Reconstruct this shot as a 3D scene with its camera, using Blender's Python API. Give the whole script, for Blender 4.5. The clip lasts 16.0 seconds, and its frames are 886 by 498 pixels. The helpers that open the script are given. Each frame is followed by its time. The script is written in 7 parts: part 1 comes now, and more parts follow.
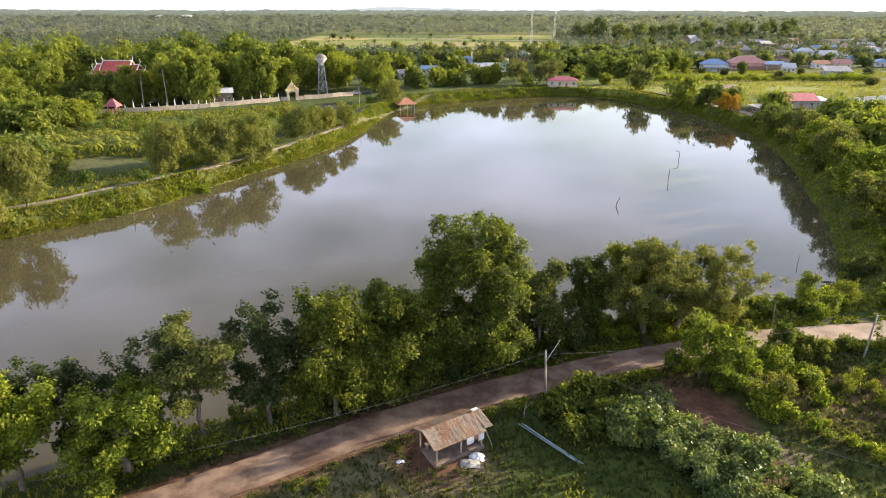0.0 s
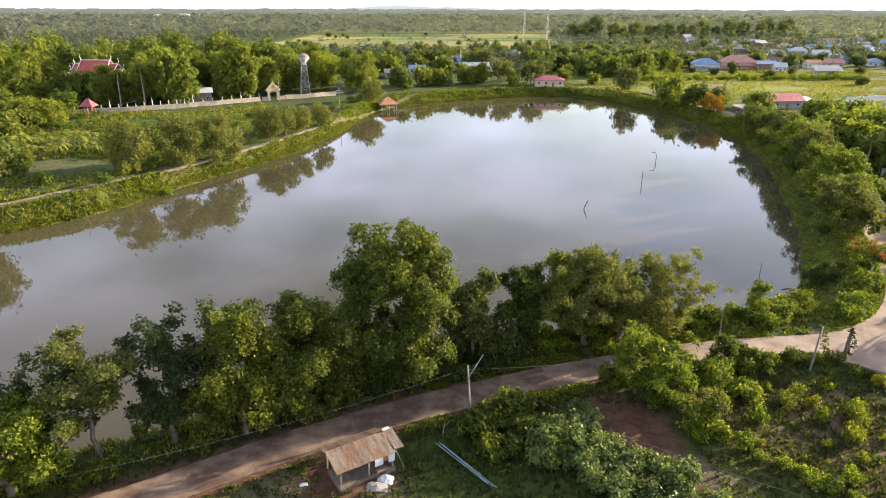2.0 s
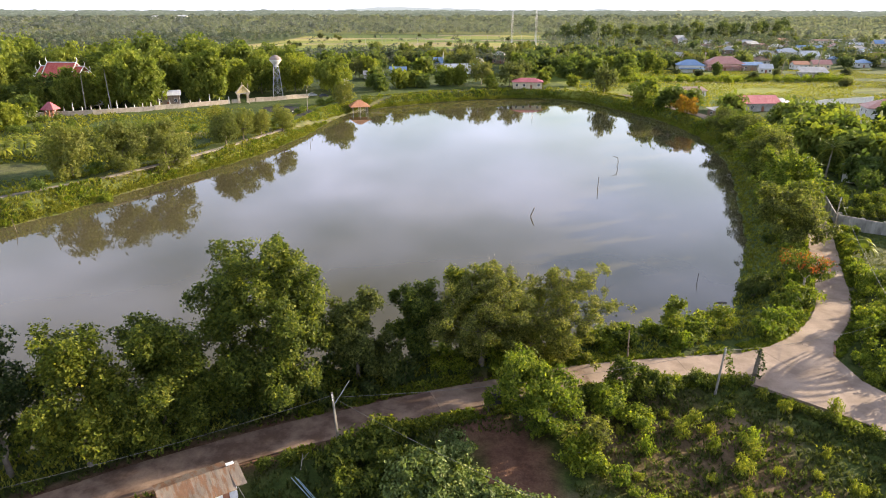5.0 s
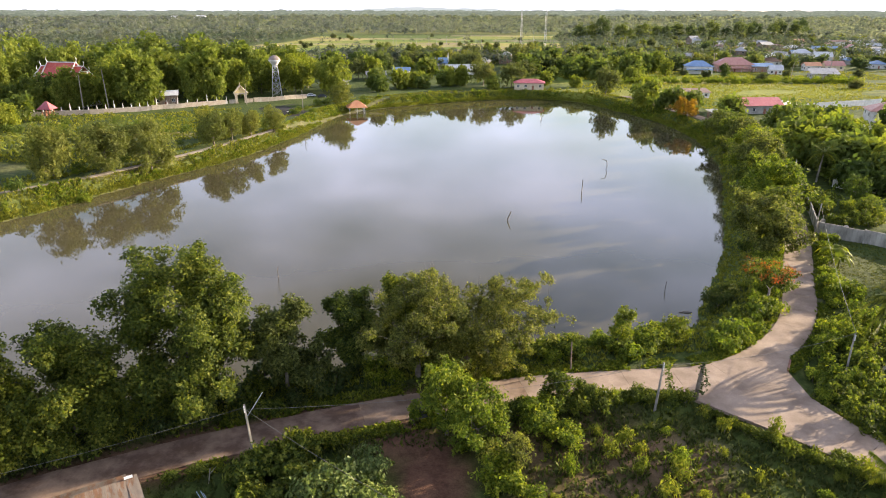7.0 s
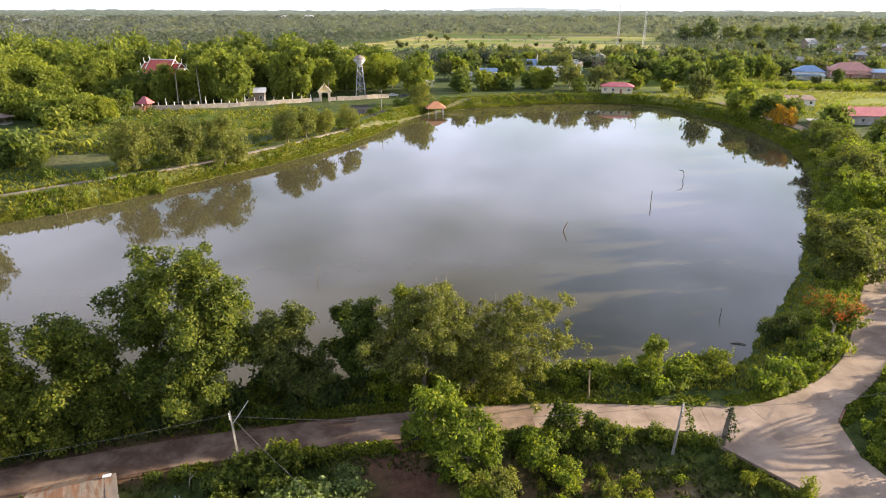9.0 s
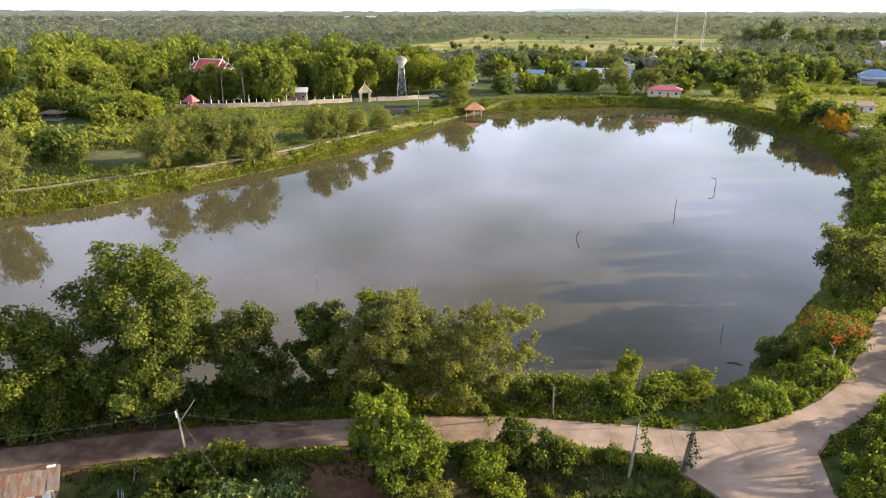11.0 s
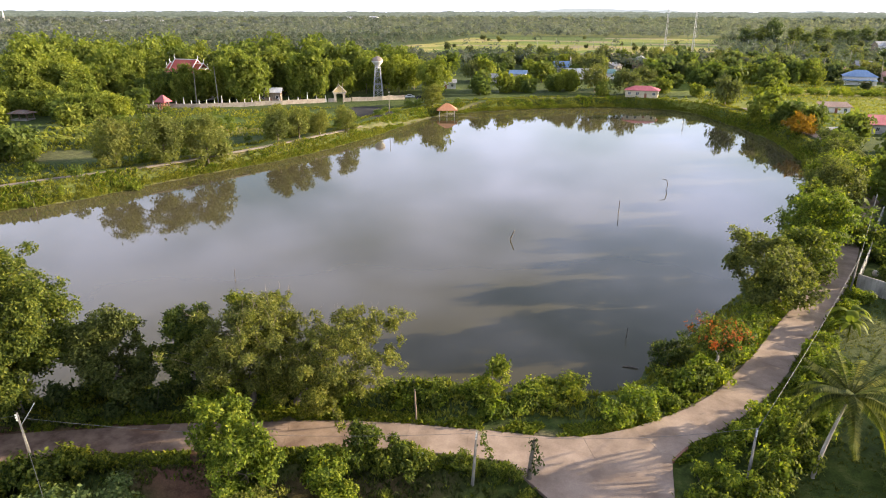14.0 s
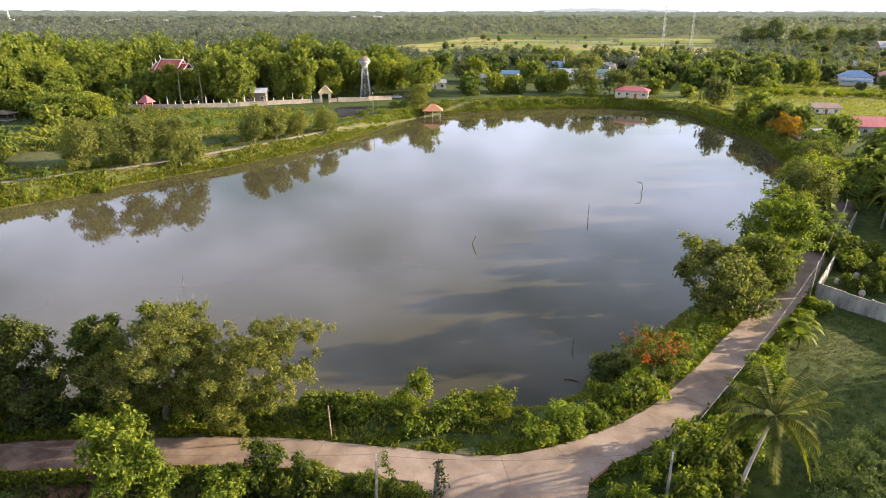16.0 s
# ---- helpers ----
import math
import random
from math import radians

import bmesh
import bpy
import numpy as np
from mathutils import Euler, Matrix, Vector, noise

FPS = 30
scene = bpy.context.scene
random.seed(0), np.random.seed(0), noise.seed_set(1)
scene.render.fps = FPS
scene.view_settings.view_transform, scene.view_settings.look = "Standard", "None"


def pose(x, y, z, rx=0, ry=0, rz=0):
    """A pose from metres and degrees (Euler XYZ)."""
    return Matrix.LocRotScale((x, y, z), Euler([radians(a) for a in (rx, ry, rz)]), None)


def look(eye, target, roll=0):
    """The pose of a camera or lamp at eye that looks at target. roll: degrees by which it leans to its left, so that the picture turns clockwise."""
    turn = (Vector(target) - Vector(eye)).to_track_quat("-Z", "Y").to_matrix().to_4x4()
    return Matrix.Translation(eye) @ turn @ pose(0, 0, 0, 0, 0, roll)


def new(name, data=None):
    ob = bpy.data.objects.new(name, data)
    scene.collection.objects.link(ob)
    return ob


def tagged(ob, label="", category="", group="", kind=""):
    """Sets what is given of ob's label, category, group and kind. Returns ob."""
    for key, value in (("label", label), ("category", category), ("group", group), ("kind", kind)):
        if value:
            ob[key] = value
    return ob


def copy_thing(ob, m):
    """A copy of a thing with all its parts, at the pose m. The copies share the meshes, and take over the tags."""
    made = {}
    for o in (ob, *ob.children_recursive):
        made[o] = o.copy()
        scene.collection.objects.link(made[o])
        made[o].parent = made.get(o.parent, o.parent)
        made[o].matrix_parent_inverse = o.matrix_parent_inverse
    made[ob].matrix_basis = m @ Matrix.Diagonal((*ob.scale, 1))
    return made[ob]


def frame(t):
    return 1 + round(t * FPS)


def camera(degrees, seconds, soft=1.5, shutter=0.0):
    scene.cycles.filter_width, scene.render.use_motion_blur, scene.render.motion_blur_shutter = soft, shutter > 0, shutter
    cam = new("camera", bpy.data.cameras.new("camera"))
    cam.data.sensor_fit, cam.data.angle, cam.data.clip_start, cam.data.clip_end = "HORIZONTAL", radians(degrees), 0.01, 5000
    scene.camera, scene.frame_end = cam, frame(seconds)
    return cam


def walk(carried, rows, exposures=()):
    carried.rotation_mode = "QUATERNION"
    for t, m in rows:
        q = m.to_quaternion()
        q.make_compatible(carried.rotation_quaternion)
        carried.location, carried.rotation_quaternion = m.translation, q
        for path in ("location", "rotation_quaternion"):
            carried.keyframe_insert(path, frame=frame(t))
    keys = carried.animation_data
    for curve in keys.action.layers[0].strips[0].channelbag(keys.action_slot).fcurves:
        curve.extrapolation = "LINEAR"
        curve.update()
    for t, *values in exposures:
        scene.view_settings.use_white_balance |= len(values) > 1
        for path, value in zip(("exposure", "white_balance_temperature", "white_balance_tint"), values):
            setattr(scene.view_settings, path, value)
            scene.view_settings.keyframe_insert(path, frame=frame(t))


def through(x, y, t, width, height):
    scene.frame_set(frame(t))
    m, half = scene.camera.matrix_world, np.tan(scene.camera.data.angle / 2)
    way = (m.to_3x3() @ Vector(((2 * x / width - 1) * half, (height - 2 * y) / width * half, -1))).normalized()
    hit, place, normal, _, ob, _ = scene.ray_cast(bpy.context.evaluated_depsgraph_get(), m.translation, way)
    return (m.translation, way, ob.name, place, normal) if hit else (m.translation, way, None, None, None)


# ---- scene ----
cam = camera(68.3, 16.0, 1.0)
METRES, EYE, TILT, LEAN, TURN = 69.6, 39.48, -20.1, -0.1, 0.0
ROWS = [
    (0.0, 0.0, 0.0, 0.0, 0.0, 0.0, 0.0),
    (0.5, 0.0293, 0.0067, 0.0022, 0.02, -0.02, -0.01),
    (1.0, 0.0574, 0.0162, 0.0055, 0.04, -0.04, -0.02),
    (1.5, 0.0846, 0.0278, 0.0097, 0.06, -0.06, -0.03),
    (2.0, 0.1112, 0.0412, 0.015, 0.08, -0.08, -0.05),
    (2.5, 0.1378, 0.0554, 0.0205, 0.1, -0.08, -0.04),
    (3.0, 0.1654, 0.0676, 0.0253, 0.13, -0.07, -0.03),
    (3.5, 0.1941, 0.0778, 0.0292, 0.15, -0.06, -0.04),
    (4.0, 0.2236, 0.0862, 0.0326, 0.17, -0.03, -0.03),
    (4.5, 0.2538, 0.0934, 0.0353, 0.2, -0.01, -0.03),
    (7.0, 0.4053, 0.1294, 0.0492, 1.69, 0.0, -0.57),
    (7.5, 0.4322, 0.1423, 0.0542, 3.2, -0.03, -1.15),
    (8.0, 0.4589, 0.1571, 0.0602, 5.81, -0.11, -2.12),
    (8.5, 0.4857, 0.1719, 0.0665, 7.83, -0.19, -2.87),
    (9.0, 0.5132, 0.1851, 0.0718, 9.69, -0.27, -3.54),
    (9.5, 0.5421, 0.197, 0.0768, 11.56, -0.38, -4.21),
    (12.0, 0.6947, 0.2473, 0.0955, 15.03, -0.59, -5.42),
    (12.5, 0.7258, 0.2569, 0.0988, 15.05, -0.58, -5.42),
    (13.0, 0.757, 0.2663, 0.1023, 15.08, -0.57, -5.42),
    (13.5, 0.788, 0.276, 0.1057, 15.11, -0.58, -5.44),
    (14.0, 0.8172, 0.2881, 0.1098, 15.13, -0.6, -5.45),
    (14.5, 0.8441, 0.3021, 0.1153, 15.15, -0.63, -5.46),
    (15.0, 0.869, 0.3185, 0.1216, 15.17, -0.65, -5.47),
    (15.5, 0.8932, 0.3359, 0.1283, 15.19, -0.66, -5.47),
    (16.0, 0.9184, 0.3522, 0.1341, 15.61, -0.68, -5.6),
]
walk(cam, [(t, pose(0, 0, EYE, TILT, LEAN, TURN) @ pose(METRES * x, METRES * y, METRES * z, 90 + pitch, roll, yaw)) for t, x, y, z, yaw, pitch, roll in ROWS])

# world: late, low sun from the side, thin bright cloud over a pale blue sky
SUN_EL, SUN_AZ = 14.5, 25.0          # degrees above the horizon; degrees from +x towards +y
sun_way = Vector((math.cos(radians(SUN_EL)) * math.cos(radians(SUN_AZ)), math.cos(radians(SUN_EL)) * math.sin(radians(SUN_AZ)), math.sin(radians(SUN_EL))))
world = bpy.data.worlds.new("sky")
scene.world = world
world.use_nodes = True
wn, wl = world.node_tree.nodes, world.node_tree.links
wn.clear()
w_out, w_bg, w_sky = wn.new("ShaderNodeOutputWorld"), wn.new("ShaderNodeBackground"), wn.new("ShaderNodeTexSky")
w_sky.sky_type, w_sky.sun_disc = "NISHITA", False
w_sky.sun_elevation, w_sky.sun_rotation = radians(SUN_EL), radians(90 - SUN_AZ)
w_sky.dust_density, w_sky.air_density = 2.0, 1.0
w_co, w_map, w_noise, w_ramp, w_mix = (wn.new("ShaderNodeTexCoord"), wn.new("ShaderNodeMapping"), wn.new("ShaderNodeTexNoise"),
                                       wn.new("ShaderNodeValToRGB"), wn.new("ShaderNodeMix"))
w_map.inputs["Scale"].default_value = (1.3, 1.6, 3.6)
w_noise.inputs["Scale"].default_value, w_noise.inputs["Detail"].default_value, w_noise.inputs["Roughness"].default_value = 1.7, 5.0, 0.52
w_ramp.color_ramp.elements[0].position, w_ramp.color_ramp.elements[1].position = 0.38, 0.62
w_ramp.color_ramp.elements[0].color, w_ramp.color_ramp.elements[1].color = (0.08, 0.08, 0.08, 1), (0.9, 0.9, 0.9, 1)
w_mix.data_type = "RGBA"
w_mix.inputs["B"].default_value = (6.8, 7.2, 9.5, 1)
wl.new(w_co.outputs["Generated"], w_map.inputs["Vector"])
wl.new(w_map.outputs["Vector"], w_noise.inputs["Vector"])
wl.new(w_noise.outputs["Fac"], w_ramp.inputs["Fac"])
wl.new(w_ramp.outputs["Color"], w_mix.inputs["Factor"])
wl.new(w_sky.outputs["Color"], w_mix.inputs["A"])
# hazy brightness towards the horizon
w_sep, w_lift, w_mul = wn.new("ShaderNodeSeparateXYZ"), wn.new("ShaderNodeMapRange"), wn.new("ShaderNodeMix")
wl.new(w_co.outputs["Generated"], w_sep.inputs["Vector"])
wl.new(w_sep.outputs["Z"], w_lift.inputs["Value"])
w_lift.interpolation_type = "SMOOTHSTEP"
w_lift.inputs["From Min"].default_value, w_lift.inputs["From Max"].default_value = 0.0, 0.75
w_lift.inputs["To Min"].default_value, w_lift.inputs["To Max"].default_value = 1.22, 0.53
w_mul.data_type, w_mul.blend_type = "RGBA", "MULTIPLY"
w_mul.inputs["Factor"].default_value = 1.0
wl.new(w_mix.outputs["Result"], w_mul.inputs["A"])
wl.new(w_lift.outputs["Result"], w_mul.inputs["B"])
wl.new(w_mul.outputs["Result"], w_bg.inputs["Color"])
w_bg.inputs["Strength"].default_value = 0.094
wl.new(w_bg.outputs["Background"], w_out.inputs["Surface"])
sun = new("sun", bpy.data.lights.new("sun", "SUN"))
sun.data.energy, sun.data.angle, sun.data.color = 5.0, radians(0.6), (1.0, 0.82, 0.6)
sun.matrix_world = look(sun_way * 300, (0, 0, 0))
scene.view_settings.exposure = 1.73

# ---------- small library ----------
def mesh_np(name, verts, faces, mat=None, smooth=False):
    """A mesh from arrays: verts (N, 3), faces (M, k)."""
    verts, faces = np.asarray(verts, dtype=np.float32), np.asarray(faces, dtype=np.int32)
    me = bpy.data.meshes.new(name)
    k = faces.shape[1]
    me.vertices.add(len(verts))
    me.vertices.foreach_set("co", verts.ravel())
    me.loops.add(faces.size)
    me.loops.foreach_set("vertex_index", faces.ravel())
    me.polygons.add(len(faces))
    me.polygons.foreach_set("loop_start", np.arange(0, faces.size, k, dtype=np.int32))
    me.polygons.foreach_set("loop_total", np.full(len(faces), k, dtype=np.int32))
    me.polygons.foreach_set("use_smooth", np.full(len(faces), bool(smooth)))
    me.update(calc_edges=True)
    if mat:
        me.materials.append(mat)
    return me


def as_mesh(name, data, mat=None):
    if isinstance(data, bmesh.types.BMesh):
        me = bpy.data.meshes.new(name)
        data.to_mesh(me)
        data.free()
        data = me
    if mat and not data.materials:
        data.materials.append(mat)
    return data


def part(name, data, mat, parent, label="", at=None):
    """One mesh object under a thing or a part."""
    ob = new(name, as_mesh(name, data, mat))
    ob.parent = parent
    if at is not None:
        ob.matrix_basis = at
    return tagged(ob, label)


def thing(name, at, label, category, group="", data=None, mat=None, kind=""):
    ob = new(name, as_mesh(name, data, mat) if data is not None else None)
    ob.matrix_basis = at
    if data is None:
        ob.empty_display_size = 0.3
    return tagged(ob, label, category, group, kind)


def box(bm, x0, y0, z0, x1, y1, z1, bevel=0.0):
    r = bmesh.ops.create_cube(bm, size=1, matrix=Matrix.Translation(((x0 + x1) / 2, (y0 + y1) / 2, (z0 + z1) / 2)) @ Matrix.Diagonal((x1 - x0, y1 - y0, z1 - z0, 1)))
    if bevel:
        es = list({e for v in r["verts"] for e in v.link_edges})
        bmesh.ops.bevel(bm, geom=es, offset=bevel, segments=1, affect="EDGES", profile=0.5)
    return bm


def boxes(*items, bevel=0.0):
    bm = bmesh.new()
    for it in items:
        box(bm, *it, bevel=bevel)
    return bm


def rod(bm, a, b, r0, r1=None, n=8):
    a, b = Vector(a), Vector(b)
    m = Matrix.Translation((a + b) / 2) @ (b - a).to_track_quat("Z", "Y").to_matrix().to_4x4()
    bmesh.ops.create_cone(bm, cap_ends=True, segments=n, radius1=r0, radius2=r0 if r1 is None else r1, depth=(b - a).length, matrix=m)
    return bm


def rods(*items, n=8):
    bm = bmesh.new()
    for it in items:
        rod(bm, *it, n=n)
    return bm


def poly(bm, pts):
    return bm.faces.new([bm.verts.new(p) for p in pts])


def slab(pts, thick, up=Vector((0, 0, 1))):
    """A flat plate with thickness from the corners of its top face."""
    bm = bmesh.new()
    a = [bm.verts.new(p) for p in pts]
    b = [bm.verts.new(Vector(p) - up * thick) for p in pts]
    bm.faces.new(a)
    bm.faces.new(b[::-1])
    for i in range(len(a)):
        j = (i + 1) % len(a)
        bm.faces.new((a[i], b[i], b[j], a[j]))
    bmesh.ops.recalc_face_normals(bm, faces=bm.faces)
    return bm


def tubes(paths, sides=6):
    """Verts and quads of tapered tubes: each path is (points (n, 3), radii (n,))."""
    V, F, base = [], [], 0
    ang = np.arange(sides) * 2 * np.pi / sides
    for pts, rad in paths:
        pts = np.asarray(pts, float)
        n = len(pts)
        tan = np.gradient(pts, axis=0)
        tan /= np.linalg.norm(tan, axis=1)[:, None] + 1e-9
        ref = np.tile([0.31, 0.95, 0.05], (n, 1))
        u = np.cross(tan, ref)
        u /= np.linalg.norm(u, axis=1)[:, None] + 1e-9
        w = np.cross(tan, u)
        ring = pts[:, None] + np.asarray(rad)[:, None, None] * (np.cos(ang)[None, :, None] * u[:, None] + np.sin(ang)[None, :, None] * w[:, None])
        V.append(ring.reshape(-1, 3))
        i, j = np.meshgrid(np.arange(n - 1), np.arange(sides), indexing="ij")
        k = (j + 1) % sides
        F.append(np.stack([base + i * sides + j, base + i * sides + k, base + (i + 1) * sides + k, base + (i + 1) * sides + j], -1).reshape(-1, 4))
        base += n * sides
    return np.concatenate(V), np.concatenate(F)


def leaf_quads(rng, centre, outward, length, width, droop=0.25, spread=0.75):
    """Rhombic leaves, one per centre: they face outward by and large, and hang a little."""
    n = len(centre)
    nor = outward * (1 - spread) + rng.normal(size=(n, 3)) * spread * 0.8 + np.array([0, 0, 0.35])
    nor /= np.linalg.norm(nor, axis=1)[:, None] + 1e-9
    way = np.cross(nor, rng.normal(size=(n, 3)))
    way /= np.linalg.norm(way, axis=1)[:, None] + 1e-9
    way[:, 2] -= droop
    side = np.cross(way, nor)
    size = rng.uniform(0.65, 1.35, size=(n, 1))
    L, W = length * size, width * size * rng.uniform(0.8, 1.2, size=(n, 1))
    v = np.stack([centre - way * L * 0.5, centre + side * W * 0.5 + nor * W * 0.12, centre + way * L * 0.5 - np.array([0, 0, 1]) * L * droop * 0.5,
                  centre - side * W * 0.5 + nor * W * 0.12], 1)
    return v.reshape(-1, 3), np.arange(4 * n).reshape(n, 4)


def clump_leaves(rng, blobs, per, length, width, droop=0.25, spread=0.75, flat=0.8, sprig=7):
    """Leaves in sprigs through clumps: blobs is (n, 4) of centre and radius; the leaves of a sprig lie much alike."""
    blobs = np.asarray(blobs, float)
    weight = blobs[:, 3] ** 2
    cnt = np.maximum(1, (per * weight / weight.mean() / sprig + 0.5).astype(int))
    idx = np.repeat(np.arange(len(blobs)), cnt)
    n = len(idx)
    d = rng.normal(size=(n, 3))
    d /= np.linalg.norm(d, axis=1)[:, None] + 1e-9
    rad = rng.uniform(0.3, 1.0, size=(n, 1)) ** 0.5 * (1 + 0.2 * rng.normal(size=(n, 1)))
    mid = blobs[idx, :3] + d * rad * blobs[idx, 3:4] * np.array([1, 1, flat])
    core = np.append(blobs[:, :2].mean(0), blobs[:, 2].min() * 0.55 + blobs[:, 2].max() * 0.45)
    away = mid - core
    away /= np.linalg.norm(away, axis=1)[:, None] + 1e-9
    face = d * 0.55 + away * 0.6 + rng.normal(size=(n, 3)) * 0.5 + np.array([0, 0, 0.35])
    face /= np.linalg.norm(face, axis=1)[:, None] + 1e-9
    k = np.repeat(np.arange(n), sprig)
    off = rng.normal(size=(n * sprig, 3)) * length * 0.75
    off -= face[k] * (np.sum(off * face[k], 1, keepdims=True) * 0.65)
    return leaf_quads(rng, mid[k] + off, face[k], length, width, droop, spread * 0.6)


def crown_blobs(rng, n, r, h, z0, size, lean=(0, 0), hollow=0.35, top=1.0):
    """Clump centres in a crown of radius r and height h above z0; uneven, open inside."""
    out = []
    while len(out) < n:
        p = rng.uniform(-1, 1, size=3)
        q = math.sqrt(p[0] ** 2 + p[1] ** 2 + (p[2] * top if p[2] > 0 else p[2] * 1.15) ** 2)
        if q > 1 or q < hollow or (p[2] < -0.55 and rng.random() < 0.5):
            continue
        f = (p[2] + 1) / 2
        out.append((p[0] * r + lean[0] * f, p[1] * r + lean[1] * f, z0 + f * h, size * rng.uniform(0.65, 1.3)))
    return np.array(out)


def bough_blobs(rng, n, r, h, z0, size, lean=(0, 0), each=7):
    """Clump centres along the boughs of a crown: lobes with gaps between them."""
    count, out = max(5, n // each), []
    order = rng.permutation(count)
    for k in range(count):
        f = 0.1 + 0.88 * (order[k] + rng.uniform(0.1, 0.9)) / count
        a = k * 2.4 + rng.uniform(-0.5, 0.5)
        reach = r * math.sqrt(max(0.06, 1 - ((f - 0.42) / 0.62) ** 2)) * rng.uniform(0.72, 1.08)
        tip = np.array([reach * math.cos(a) + lean[0] * f, reach * math.sin(a) + lean[1] * f, z0 + f * h])
        root = np.array([lean[0] * f * 0.5, lean[1] * f * 0.5, z0 + h * max(0.0, f - 0.33)])
        for s in np.linspace(0.42, 1.0, each):
            p = root + (tip - root) * (s + rng.uniform(-0.06, 0.06)) + rng.normal(size=3) * 0.11 * r * np.array([1, 1, 0.7])
            out.append((*p, size * rng.uniform(0.6, 1.2) * (1.08 - 0.35 * s)))
    return np.array(out)


def limb_paths(rng, blobs, base, fork, trunk_r, lean=(0, 0), trunk_top=None, sub=0.6, bends=0.06):
    """A trunk up to the fork, and limbs from it out to the clumps."""
    paths, tip = [], np.array(trunk_top if trunk_top is not None else (lean[0] * 0.25, lean[1] * 0.25, fork), float)
    base = np.array(base, float)
    t = np.linspace(0, 1, 6)[:, None]
    pts = base + (tip - base) * t + rng.normal(size=(6, 3)) * [0.08, 0.08, 0] * t * (1 - t) * 4 * trunk_r * 4
    pts[0, 2] -= 0.5
    paths.append((pts, trunk_r * np.array([1.45, 1.08, 0.96, 0.9, 0.84, 0.76])))
    order = np.argsort(np.linalg.norm(blobs[:, :3] - tip, axis=1))
    nodes, rads = [tip], [trunk_r * 0.66]
    for i in order:
        c = blobs[i, :3]
        arr = np.array(nodes)
        cost = np.linalg.norm(arr - c, axis=1) + np.where(arr[:, 2] > c[2] + 0.3, 3.0, 0) + np.linalg.norm(arr - tip, axis=1) * 0.35
        j = int(np.argmin(cost))
        a = arr[j]
        mid = (a + c) / 2 + rng.normal(size=3) * bends * np.linalg.norm(c - a) + np.array([0, 0, 0.08]) * np.linalg.norm(c - a)
        ra = max(0.018, rads[j] * sub)
        s = np.linspace(0, 1, 5)[:, None]
        p = (1 - s) ** 2 * a + 2 * s * (1 - s) * mid + s ** 2 * c
        paths.append((p, ra * np.linspace(1, 0.4, 5)))
        for k, f in ((2, 0.8), (4, 0.55)):
            nodes.append(p[k])
            rads.append(ra * f)
    return paths


# ---------- materials ----------
def material(name):
    m = bpy.data.materials.new(name)
    m.use_nodes = True
    n, l = m.node_tree.nodes, m.node_tree.links
    return m, n, l, n["Principled BSDF"]


def ramp(n, stops, interp="LINEAR"):
    r = n.new("ShaderNodeValToRGB")
    e = r.color_ramp.elements
    while len(e) < len(stops):
        e.new(0.5)
    for el, (p, c) in zip(e, stops):
        el.position, el.color = p, (*c, 1)
    r.color_ramp.interpolation = interp
    return r


def noise_node(n, l, scale, detail=4, rough=0.55, coord="Object", stretch=None, dist=0.0):
    co, t = n.new("ShaderNodeTexCoord"), n.new("ShaderNodeTexNoise")
    t.inputs["Scale"].default_value, t.inputs["Detail"].default_value, t.inputs["Roughness"].default_value = scale, detail, rough
    t.inputs["Distortion"].default_value = dist
    if stretch:
        mp = n.new("ShaderNodeMapping")
        mp.inputs["Scale"].default_value = stretch
        l.new(co.outputs[coord], mp.inputs["Vector"])
        l.new(mp.outputs["Vector"], t.inputs["Vector"])
    else:
        l.new(co.outputs[coord], t.inputs["Vector"])
    return t


def mixc(n, l, fac, a, b, mode="MIX"):
    m = n.new("ShaderNodeMix")
    m.data_type, m.blend_type = "RGBA", mode
    for key, v in (("Factor", fac), ("A", a), ("B", b)):
        if isinstance(v, (int, float)):
            m.inputs[key].default_value = v
        elif isinstance(v, tuple):
            m.inputs[key].default_value = (*v, 1)
        else:
            l.new(v, m.inputs[key])
    return m.outputs["Result"]


def bump(n, l, height, strength, distance, bsdf):
    b = n.new("ShaderNodeBump")
    b.inputs["Strength"].default_value, b.inputs["Distance"].default_value = strength, distance
    l.new(height, b.inputs["Height"])
    l.new(b.outputs["Normal"], bsdf.inputs["Normal"])


